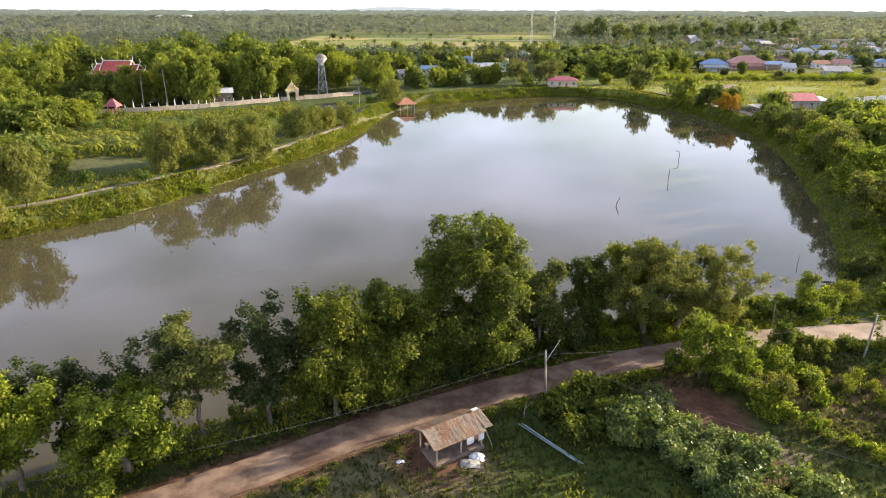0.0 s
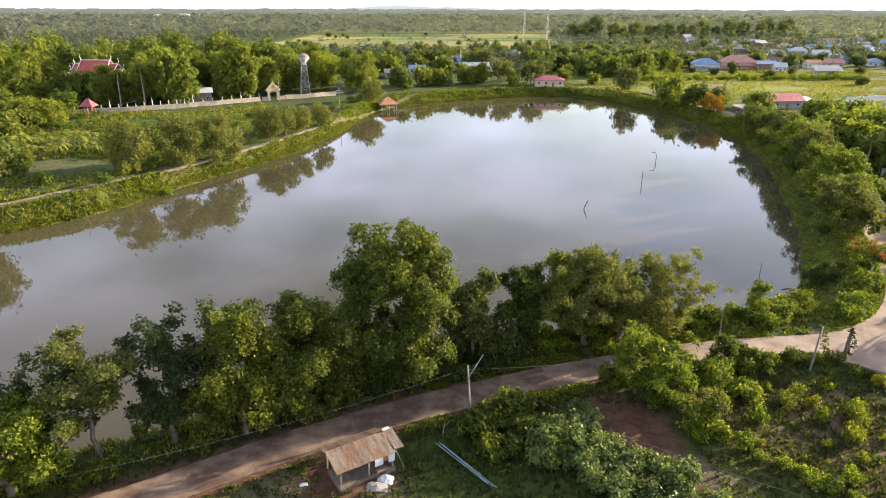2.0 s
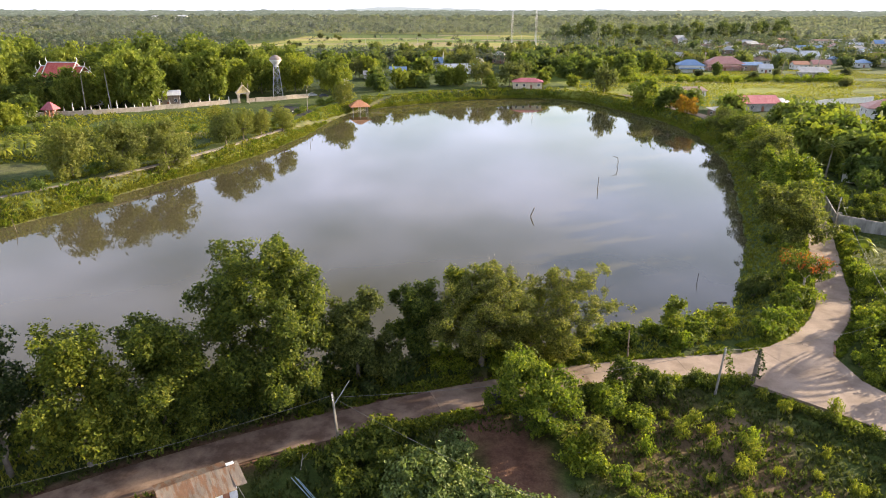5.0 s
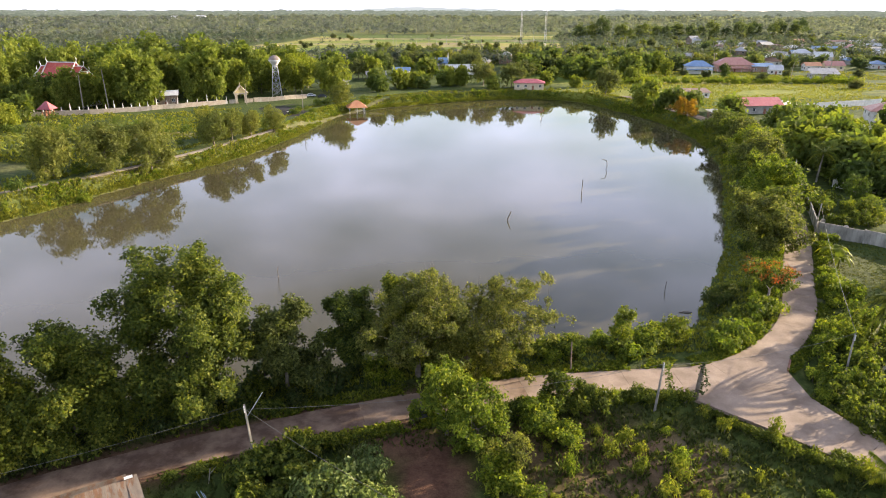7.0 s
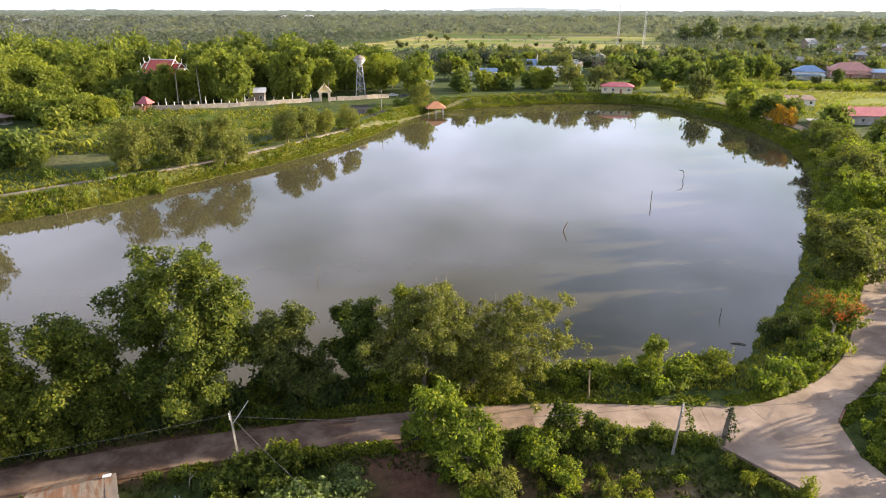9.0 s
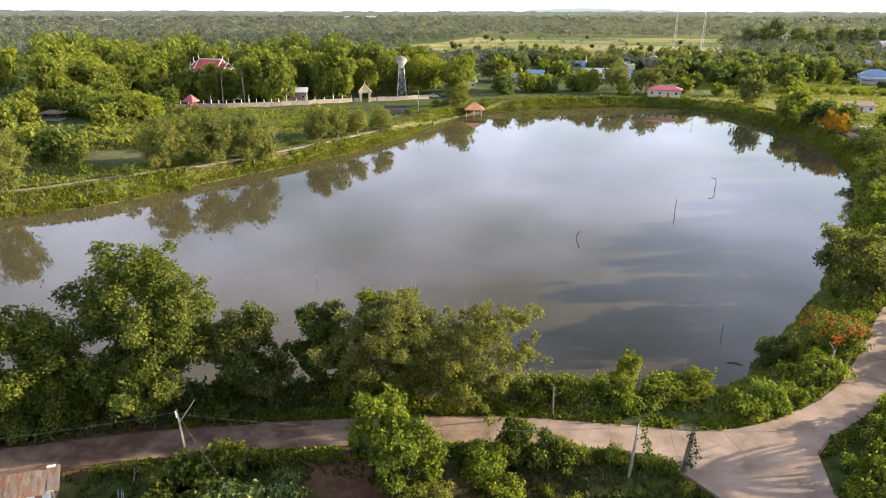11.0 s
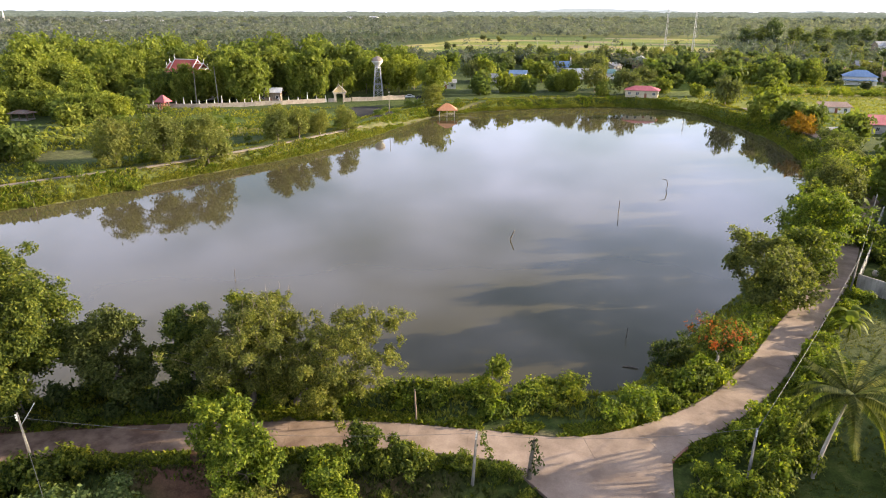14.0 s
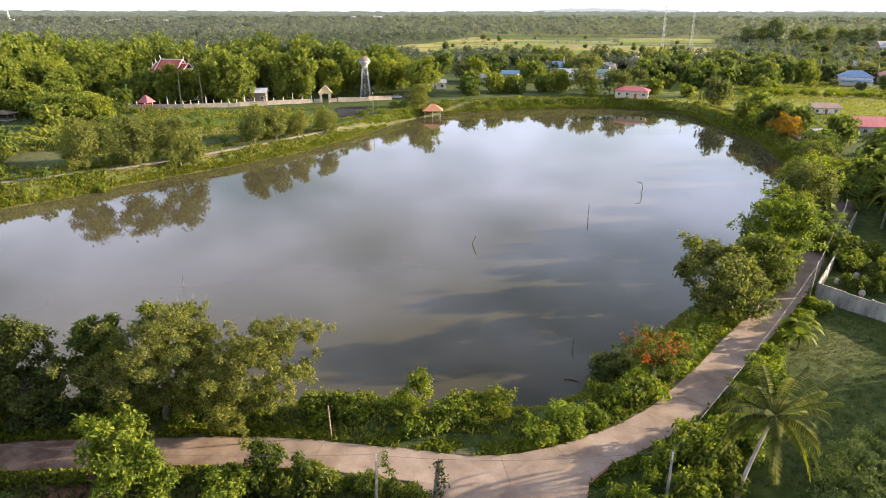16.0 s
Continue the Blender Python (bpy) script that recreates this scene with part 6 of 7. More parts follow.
# walls right of the lane
def wall_run(name, pts, h, label, mat=STAINED, thick=0.16, cap=True, pitch=3.0, post=0.1):
    ob = thing(name, Matrix.Identity(4), label, "wall", kind="structure")
    for (x0, y0), (x1, y1) in zip(pts, pts[1:]):
        L = math.hypot(x1 - x0, y1 - y0)
        n = max(1, round(L / pitch))
        ang = math.degrees(math.atan2(y1 - y0, x1 - x0))
        for i in range(n):
            f = i / n
            x, y = x0 + (x1 - x0) * f, y0 + (y1 - y0) * f
            at = pose(x, y, ground_at(x, y), 0, 0, ang)
            part("wall_panel", boxes((post, -thick / 2, -0.5, L / n - post, thick / 2, h)), mat, ob, at=at)
            part("wall_post", boxes((-post, -thick / 2 - 0.05, -0.5, post, thick / 2 + 0.05, h + 0.12), bevel=0.02), mat, ob, at=at)
    return ob


wall_run("garden_wall", [(89.2, 117.8), (97.0, 111.2), (112, 99), (130, 84)], 2.3, "weathered grey concrete garden wall with damp stains")
wall_run("lane_wall", [(89.4, 118.6), (94.2, 131), (99.5, 146), (104, 158)], 2.0, "weathered concrete wall beside the lane")
wall_run("panel_fence", [(109, 151), (117, 143.6), (130, 132), (150, 116)], 2.4, "pale perforated block fence", WALL_WHITE, 0.14, pitch=2.0)
wall_run("yard_wall", [(140, 262), (156, 268), (172, 275), (200, 288)], 2.3, "white yard wall near a red-roofed house", WALL_WHITE, 0.2, pitch=5.0)
# small tombs and jars behind the garden wall
for k, (x, y) in enumerate(((95.4, 120.5), (93.2, 124.0), (96.5, 127.5))):
    jar = bmesh.new()
    for z0, r0, z1, r1 in ((0, 0.3, 0.35, 0.45), (0.35, 0.45, 0.7, 0.38), (0.7, 0.38, 0.8, 0.28)):
        rod(jar, (0, 0, z0), (0, 0, z1), r0, r1, 12)
    thing("water_jar", pose(x, y, ground_at(x, y)), "round grey cement water jar behind the wall", "jar", "water jars", jar, CEMENT)

# ---------- temple across the pond ----------
def temple_hall():
    ob = thing("temple_hall", pose(-130.5, 272, LAND, 0, 0, -8), "white temple hall with steep tiered red roof", "temple")
    part("plinth", boxes((-11, -6.5, -0.3, 11, 6.5, 1.2), (-10.4, -5.9, 1.2, 10.4, 5.9, 2.0), bevel=0.05), WALL_WHITE, ob)
    part("wall", boxes((-8.6, -4.2, 2.0, 8.6, 4.2, 9.5)), WALL_WHITE, ob)
    for k in range(7):
        for sy in (-5.3, 5.3):
            u = -9 + 3 * k
            part("column", boxes((u - 0.28, sy - 0.28, 2.0, u + 0.28, sy + 0.28, 9.2), (u - 0.4, sy - 0.4, 2.0, u + 0.4, sy + 0.4, 2.5)), WALL_WHITE, ob)
    for k in range(5):
        w_ = part("window", boxes((-6 + 3 * k - 0.6, -4.28, 3.6, -6 + 3 * k + 0.6, -4.18, 6.4)), GILT, ob)
        part("shutter", boxes((-6 + 3 * k - 0.42, -4.33, 3.75, -6 + 3 * k + 0.42, -4.27, 6.2)), WOOD_RED, w_)
    for k, (w_, e, r_, h_) in enumerate(((22.5, 9.0, 6.6, 13.2), (18.5, 11.2, 5.0, 15.2), (12.5, 12.4, 4.2, 16.6))):
        for s in (-1, 1):
            pts = [Vector((-w_ / 2, s * r_, e)), Vector((w_ / 2, s * r_, e)), Vector((w_ / 2, 0, h_)), Vector((-w_ / 2, 0, h_))]
            if s > 0:
                pts = [pts[1], pts[0], pts[3], pts[2]]
            part("roof", slab(pts, 0.18), TEMPLE_RED, ob, "red glazed roof tier")
            for ex in (-w_ / 2, w_ / 2):
                a, b_ = Vector((ex, s * (r_ + 0.1), e + 0.1)), Vector((ex, 0, h_ + 0.25))
                part("bargeboard", rods((a, b_, 0.26, 0.22), n=4), WALL_WHITE, ob, "white carved bargeboard")
        part("ridge", boxes((-w_ / 2, -0.18, h_ - 0.05, w_ / 2, 0.18, h_ + 0.28)), WALL_WHITE, ob)
        for s in (-1, 1):
            part("finial", rods(((s * w_ / 2, 0, h_), (s * (w_ / 2 + 0.5), 0, h_ + 1.2), 0.2, 0.12), ((s * (w_ / 2 + 0.5), 0, h_ + 1.2), (s * (w_ / 2 + 0.2), 0, h_ + 2.2), 0.12, 0.03), n=6), WALL_WHITE, ob)
    for s in (-1, 1):
        bm = bmesh.new()
        poly(bm, [(s * 9.6, -5.9, 9.3), (s * 9.6, 5.9, 9.3), (s * 9.6, 0, 13.6)])
        r = bmesh.ops.extrude_face_region(bm, geom=bm.faces[:])
        bmesh.ops.translate(bm, verts=[v for v in r["geom"] if isinstance(v, bmesh.types.BMVert)], vec=(s * 0.2, 0, 0))
        part("pediment", bm, GILT, ob)


temple_hall()


def pavilion(name, x, y, yaw, w, d, eave, ridge, roof, label, post=WALL_WHITE, tiers=1, category="pavilion"):
    ob = thing(name, pose(x, y, ground_at(x, y), 0, 0, yaw), label, category)
    part("floor", boxes((-w / 2, -d / 2, -0.4, w / 2, d / 2, 0.35), bevel=0.03), CEMENT, ob)
    for i in range(3):
        for sy in (-1, 1):
            u = (i - 1) * (w / 2 - 0.3)
            part("post", boxes((u - 0.13, sy * (d / 2 - 0.3) - 0.13, 0.3, u + 0.13, sy * (d / 2 - 0.3) + 0.13, eave)), post, ob)
    for p in roof_planes(w, d, eave, ridge, "hip", 0.8):
        v = [Vector(q_) for q_ in p]
        nor = (v[1] - v[0]).cross(v[2] - v[0]).normalized()
        part("roof", slab([q_ + nor * 0.1 for q_ in v], 0.1, nor), roof, ob)
    part("railing", boxes((-w / 2 + 0.2, d / 2 - 0.35, 1.0, w / 2 - 0.2, d / 2 - 0.25, 1.1), (-w / 2 + 0.2, d / 2 - 0.35, 0.65, w / 2 - 0.2, d / 2 - 0.27, 0.72)), post, ob)
    return ob


pavilion("waterside_pavilion", -15.5, 279, 15, 6.6, 5.4, 2.9, 5.4, ROOFS["orange"], "open waterside pavilion with orange tiled roof")
pavilion("red_shrine", -119.5, 240, 0, 3.2, 3.2, 3.0, 5.6, ROOFS["crimson"], "small shrine with a bright red pointed roof", WOOD_RED, category="shrine")
house("monk_hut", -90.5, 271.5, 20, 8.5, 5, 4.6, 6.2, ROOFS["white"], WOOD, "small dark wooden hut with pale metal roof", "gable", 3, category="hut")
wall_t = wall_run("temple_wall", [(-160, 228), (-128, 239.5), (-109, 248.5), (-91, 259.5), (-71, 275.5), (-68.5, 277.5)], 1.7, "long pale temple wall with pointed posts", WALL_BEIGE, 0.3, pitch=4.0, post=0.22)
for k in range(30):
    f = k / 29
    pts = [(-150, 231.5), (-128, 239.5), (-109, 248.5), (-91, 259.5), (-69, 277)]
    u = f * 4
    i = min(int(u), 3)
    x, y = pts[i][0] + (pts[i + 1][0] - pts[i][0]) * (u - i), pts[i][1] + (pts[i + 1][1] - pts[i][1]) * (u - i)
    h = 3.4 if k % 5 == 2 else 1.9
    bm = rods(((0, 0, 0), (0, 0, 0.9), 0.5, 0.5), ((0, 0, 0.9), (0, 0, 1.3), 0.42, 0.3), ((0, 0, 1.3), (0, 0, h + 1.2), 0.3, 0.03), n=8)
    thing("small_stupa", pose(x + 0.3, y + 1.4, ground_at(x, y + 1.4)), "small white pointed stupa behind the wall", "stupa", "stupas along the temple wall", bm, WALL_WHITE)


def temple_gate():
    ob = thing("temple_gate", pose(-63.5, 281, LAND, 0, 0, 32) @ Matrix.Diagonal((0.78, 0.78, 0.78, 1)), "cream ornate temple gate with pointed gable", "gate")
    for s in (-1, 1):
        part("pillar", boxes((s * 2.4 - 0.6, -0.6, -0.3, s * 2.4 + 0.6, 0.6, 4.6), (s * 2.4 - 0.75, -0.75, -0.3, s * 2.4 + 0.75, 0.75, 0.7), (s * 2.4 - 0.75, -0.75, 4.2, s * 2.4 + 0.75, 0.75, 4.6)), WALL_BEIGE, ob)
        part("side_wall", boxes((s * 4.6 - 1.6, -0.2, -0.3, s * 4.6 + 1.6, 0.2, 2.1)), WALL_BEIGE, ob)
    part("lintel", boxes((-3.4, -0.7, 4.6, 3.4, 0.7, 5.3), bevel=0.05), WALL_BEIGE, ob)
    part("gable", slab([Vector(p) for p in ((-3.2, -0.5, 5.3), (3.2, -0.5, 5.3), (0, -0.5, 8.6))], 1.0, Vector((0, -1, 0))), GILT, ob, "gilded pointed gable")
    for s in (-1, 1):
        part("bargeboard", rods(((s * 3.7, -0.6, 5.2), (0, -0.6, 9.2), 0.28, 0.2), ((s * 3.7, 0.6, 5.2), (0, 0.6, 9.2), 0.28, 0.2), n=4), WALL_CREAM, ob)
    part("finial", rods(((0, 0, 9.0), (0, 0, 10.8), 0.25, 0.04), n=6), WALL_CREAM, ob)


temple_gate()
wall_run("temple_wall_east", [(-59, 284), (-48, 291), (-40, 298)], 1.7, "low cream temple wall beside the gate", WALL_BEIGE, 0.3, pitch=3.0, post=0.25)


def water_tower():
    ob = thing("water_tower", pose(-54.5, 303, LAND, 0, 0, 15), "tall water tower with domed tank on a white frame", "water tower")
    legs = [(sx, sy) for sx in (-1, 1) for sy in (-1, 1)]
    for sx, sy in legs:
        part("leg", rods(((sx * 2.1, sy * 2.1, -0.3), (sx * 1.0, sy * 1.0, 13.6), 0.16, 0.13), n=6), STEEL, ob)
    for k in range(5):
        z0, z1 = 13.2 * k / 5 + 0.3, 13.2 * (k + 1) / 5 + 0.3
        r0, r1 = 2.1 - 1.1 * z0 / 13.6, 2.1 - 1.1 * z1 / 13.6
        c = [(-1, -1), (1, -1), (1, 1), (-1, 1)]
        for i in range(4):
            a, b_ = c[i], c[(i + 1) % 4]
            part("brace", rods(((a[0] * r0, a[1] * r0, z0), (b_[0] * r1, b_[1] * r1, z1), 0.06), ((b_[0] * r0, b_[1] * r0, z0), (a[0] * r1, a[1] * r1, z1), 0.06), ((a[0] * r1, a[1] * r1, z1), (b_[0] * r1, b_[1] * r1, z1), 0.07), n=5), STEEL, ob)
    part("tank", rods(((0, 0, 12.6), (0, 0, 13.6), 1.0, 1.15), ((0, 0, 13.6), (0, 0, 15.2), 1.15, 2.5), ((0, 0, 15.2), (0, 0, 15.7), 2.5, 2.6), n=20), WALL_WHITE, ob, "white bowl-shaped tank")
    part("tank_cover", rods(((0, 0, 15.7), (0, 0, 16.6), 2.62, 2.2), ((0, 0, 16.6), (0, 0, 17.3), 2.2, 1.2), ((0, 0, 17.3), (0, 0, 17.6), 1.2, 0.3), n=20), TANK, ob, "domed grey-brown tank cover")
    part("ladder", boxes((-0.25, -2.2, 0, -0.18, -2.1, 13), (0.18, -2.2, 0, 0.25, -2.1, 13)), STEEL, ob)


water_tower()

# ---------- houses ----------
house("pond_house", 60, 337, -4, 14, 7.5, 3.3, 4.9, ROOFS["crimson"], WALL_CREAM, "cream bungalow with crimson roof near the far bank", "hip", 4)
house("field_house", 131, 308, 8, 10, 5, 2.5, 3.7, ROOFS["brown"], WALL_WHITE, "small pale house with grey roof in a field", "shed", 3)
house("red_roof_house", 137.5, 263, 6, 17, 9, 3.2, 5.6, ROOFS["crimson"], CEMENT, "long grey house with crimson metal roof", "gable", 4)
house("carport", 149.5, 266, 6, 6, 6, 2.6, 3.4, ROOFS["white"], CEMENT, "low grey lean-to with pale metal roof", "shed", 2)
house("garden_shed", 119, 248, 20, 6, 4, 2.2, 2.9, ROOFS["grey"], WOOD, "low wooden shed with grey roof", "shed", 2, category="shed")
house("white_villa", 166, 228, -18, 12, 10, 6.0, 8.6, ROOFS["red"], WALL_WHITE, "two-storey white villa with red hip roof", "hip", 3, 2)
house("village_house", 171, 427, -8, 15, 10, 4.4, 7.4, ROOFS["blue"], WALL_WHITE, "pale house with blue hip roof", "hip", 4, porch=True)
house("village_house", 198, 443, -6, 22, 12, 4.4, 8.4, ROOFS["red"], WALL_PINK, "large pink house with red hip roof", "hip", 5, porch=True)
house("village_house", 213.5, 438, -6, 12, 9, 3.6, 5.2, ROOFS["blue"], WOOD, "low house with blue metal roof", "gable", 3)
house("village_house", 214.5, 420, -6, 7, 5, 3.0, 5.4, ROOFS["white"], WALL_WHITE, "small white house with white roof", "gable", 3)
house("village_house", 26, 416, 6, 17, 8, 3.4, 5.6, ROOFS["white"], WALL_WHITE, "low white house with pale roof", "gable", 4)
house("village_house", 40, 420, 6, 9, 7, 3.4, 5.4, ROOFS["teal"], WALL_WHITE, "small house with teal roof", "gable", 3)
house("village_house", 90, 430, 4, 13, 8, 3.8, 6.0, ROOFS["white"], PLASTIC_BLUE, "pale blue house with white roof", "hip", 4)
house("village_house", -20, 378, 10, 10, 7, 3.0, 4.8, ROOFS["grey"], CEMENT, "small grey house under trees", "gable", 3)
house("village_house", -8, 402, 0, 9, 6, 3.2, 5.0, ROOFS["blue"], WALL_WHITE, "small house with blue roof under trees", "gable", 3)
house("village_house", -35, 345, 20, 10, 6, 3.0, 4.4, ROOFS["grey"], WALL_WHITE, "low pale house near the water tower", "gable", 3)
sp = thing("spired_hall", pose(13, 428, LAND, 0, 0, 20) @ Matrix.Diagonal((0.75, 0.75, 0.85, 1)), "white hall with blue roof and tall white spire", "temple hall")
part("wall", boxes((-6, -4, -0.3, 6, 4, 6.5)), WALL_WHITE, sp)
for p in roof_planes(12, 8, 6.3, 10.2, "gable", 0.8):
    part("roof", slab([Vector(v) for v in p], 0.15), ROOFS["blue"], sp)
part("spire", rods(((7.5, 0, -0.3), (7.5, 0, 5), 2.2, 2.0), ((7.5, 0, 5), (7.5, 0, 8), 2.0, 1.0), ((7.5, 0, 8), (7.5, 0, 14), 0.9, 0.04), n=12), WALL_WHITE, sp, "tapering white spire")
vr = random.Random(21)
placed = [(171, 427), (198, 443), (213, 438), (214, 420)]
for x, y, w, k, wl_, st_, kind_ in ((219, 533, 14, "white", WALL_WHITE, 1, "gable"), (271, 630, 10, "orange", WALL_CREAM, 1, "hip"), (278, 678, 14, "brown", WALL_WHITE, 1, "gable"), (329, 590, 19, "blue", WALL_WHITE, 2, "gable"),
                                    (337, 664, 12, "white", WALL_CREAM, 1, "hip"), (410, 720, 22, "brown", WALL_WHITE, 2, "hip"), (301, 577, 11, "blue", WOOD, 1, "gable"), (250, 449, 9, "orange", WALL_WHITE, 1, "gable"),
                                    (264, 450, 11, "red", WALL_CREAM, 1, "gable"), (228, 391, 14, "grey", CEMENT, 1, "shed"), (301, 466, 10, "blue", WALL_WHITE, 1, "hip"), (307, 531, 13, "white", WALL_WHITE, 1, "gable"), (433, 700, 15, "white", WALL_WHITE, 1, "gable")):
    placed.append((x, y))
    house("village_house", x, y, vr.uniform(-12, 4), w, vr.uniform(7, 9), 3.2 * st_, 3.2 * st_ + vr.uniform(1.6, 2.6), ROOFS[k], wl_, "village house with %s roof among trees" % k, kind_, 3, st_, group="houses of the village")
tries = 0
while len(placed) < 100 and tries < 4000:
    tries += 1
    y = vr.uniform(455, 800) if vr.random() < 0.8 else vr.uniform(430, 520)
    x = y * vr.uniform(0.36, 0.74) if vr.random() < 0.8 else y * vr.uniform(0.02, 0.34)
    if any(math.hypot(x - a, y - b_) < 17 for a, b_ in placed) or (y > 560 and x < 270) or (x < 300 and y < 480):
        continue
    placed.append((x, y))
    k = vr.choice(("blue", "red", "grey", "grey", "white", "white", "brown", "brown", "grey", "grey", "red"))
    st_ = vr.choice((1, 1, 1, 2))
    house("village_house", x, y, vr.uniform(-25, 25) + vr.choice((0, 90)), vr.uniform(8, 14), vr.uniform(6, 9), 3.1 * st_, 3.3 * st_ + vr.uniform(1.8, 3.0), ROOFS[k],
          vr.choice((WALL_WHITE, WALL_WHITE, WALL_CREAM, CEMENT, WOOD)), "village house with %s roof among trees" % k, vr.choice(("gable", "hip", "gable")), 2, st_, group="houses of the village")


# ---------- masts, far buildings, hills ----------
def mast(name, x, y, h, r, label, lattice=True):
    ob = thing(name, pose(x, y, LAND), label, "radio mast")
    c = [(r * math.cos(a), r * math.sin(a)) for a in (0.3, 2.4, 4.5)]
    for a in c:
        part("leg", rods(((a[0], a[1], -0.3), (a[0] * 0.5, a[1] * 0.5, h), 0.13, 0.1), n=5), STEEL, ob)
    n = int(h / 6)
    for k in range(n):
        z0, z1 = h * k / n, h * (k + 1) / n
        f0, f1 = 1 - 0.5 * k / n, 1 - 0.5 * (k + 1) / n
        bm = bmesh.new()
        for i in range(3):
            a, b_ = c[i], c[(i + 1) % 3]
            rod(bm, (a[0] * f0, a[1] * f0, z0), (b_[0] * f1, b_[1] * f1, z1), 0.05, n=4)
        part("brace", bm, STEEL, ob)
    part("antenna", rods(((0, 0, h - 3), (0, 0, h + 3), 0.09), n=6), STEEL, ob)


mast("radio_mast", 76, 590, 41, 1.1, "slender steel lattice radio mast")
mast("radio_mast", 98, 604, 52, 1.1, "tall steel lattice radio mast")
for k in range(26):
    x, y = -60 + (k % 13) * 20 + 8 * (k // 13), 690 + 90 * (k // 13) + (k % 13) * 3
    bm = rods(((0, 0, -0.3), (0, 0, 8.5), 0.16, 0.11), ((-0.9, 0, 8.0), (0.9, 0, 8.0), 0.06), n=6)
    thing("field_pole", pose(x, y, LAND), "concrete power pole across the rice fields", "utility pole", "poles across the fields", bm, CEMENT)
for x, y, w, h in ((-924, 2250, 46, 15), (-837, 2250, 38, 17), (-1400, 1660, 50, 9), (-1262, 1700, 30, 9)):
    house("far_building", x, y, 10, w, 20, h, h + 3, ROOFS["white"], WALL_WHITE, "long white building far across the plain", "hip", 6, 3, 1.0, "building", z=LAND)
far_st = thing("far_stupa", pose(-1780, 1650, LAND + 0.3) @ Matrix.Diagonal((0.6, 0.6, 0.8, 1)), "white pointed stupa far across the plain", "stupa")
part("base", boxes((-22, -12, -0.3, 22, 12, 14)), WALL_WHITE, far_st)
part("spire", rods(((0, 0, 14), (0, 0, 28), 7, 4), ((0, 0, 28), (0, 0, 58), 3.5, 0.2), n=12), WALL_WHITE, far_st)


def glowing_hills():
    m, n, l, b = material("glowing_hills")
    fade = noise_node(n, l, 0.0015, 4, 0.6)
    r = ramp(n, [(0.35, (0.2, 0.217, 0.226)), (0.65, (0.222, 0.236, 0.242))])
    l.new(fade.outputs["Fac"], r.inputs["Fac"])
    # no lit surface: the hills glow, with their pale haze painted as emission
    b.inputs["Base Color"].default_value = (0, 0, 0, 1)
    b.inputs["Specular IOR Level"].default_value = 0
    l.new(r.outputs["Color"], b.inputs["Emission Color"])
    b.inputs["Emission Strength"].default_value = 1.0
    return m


HILLS = glowing_hills()


def hills():
    n = 220
    a = np.radians(np.linspace(-75, 60, n))
    deg = np.degrees(a)
    h = 8 + 46 * np.exp(-((deg + 4) / 6.5) ** 2) + 34 * np.exp(-((deg - 13) / 4.5) ** 2) + 20 * np.exp(-((deg - 3) / 3.0) ** 2) + 2.5 * np.sin(deg * 3.1) + 1.5 * np.sin(deg * 7.7)
    rows = []
    for d, f in ((4250, 0.0), (4400, 0.75), (4520, 1.0), (4680, 0.0)):
        rows.append(np.stack([d * np.sin(a), d * np.cos(a), LAND - 1 + 24 * (f == 0) + h * f], 1))
    V = np.concatenate(rows)
    F = [(r * n + i, r * n + i + 1, (r + 1) * n + i + 1, (r + 1) * n + i) for r in range(3) for i in range(n - 1)]
    return mesh_np("backdrop", V, F, smooth=True)


tagged(new("backdrop", as_mesh("backdrop", hills(), HILLS)), "low wooded hills along the horizon, glowing in pale haze colours", "hills", kind="structure")


def distance_band():
    """The end of the plain: far tree tops against the sky, their haze painted on."""
    n = 1400
    a = np.radians(np.linspace(-70, 58, n))
    rng = np.random.default_rng(14)
    top = 38.6 + np.convolve(rng.normal(size=n + 6), np.ones(7) / 7, "valid") * 2.6 + rng.uniform(-1.2, 1.6, n) + 1.2 * np.sin(np.linspace(0, 60, n)) * np.sin(np.linspace(0, 17, n))
    V = np.concatenate([np.stack([2750 * np.sin(a), 2750 * np.cos(a), z + 0 * a], 1) for z in (LAND, 18)] + [np.stack([2750 * np.sin(a), 2750 * np.cos(a), top], 1)])
    F = [(r * n + i, r * n + i + 1, (r + 1) * n + i + 1, (r + 1) * n + i) for r in range(2) for i in range(n - 1)]
    return mesh_np("backdrop", V, F)


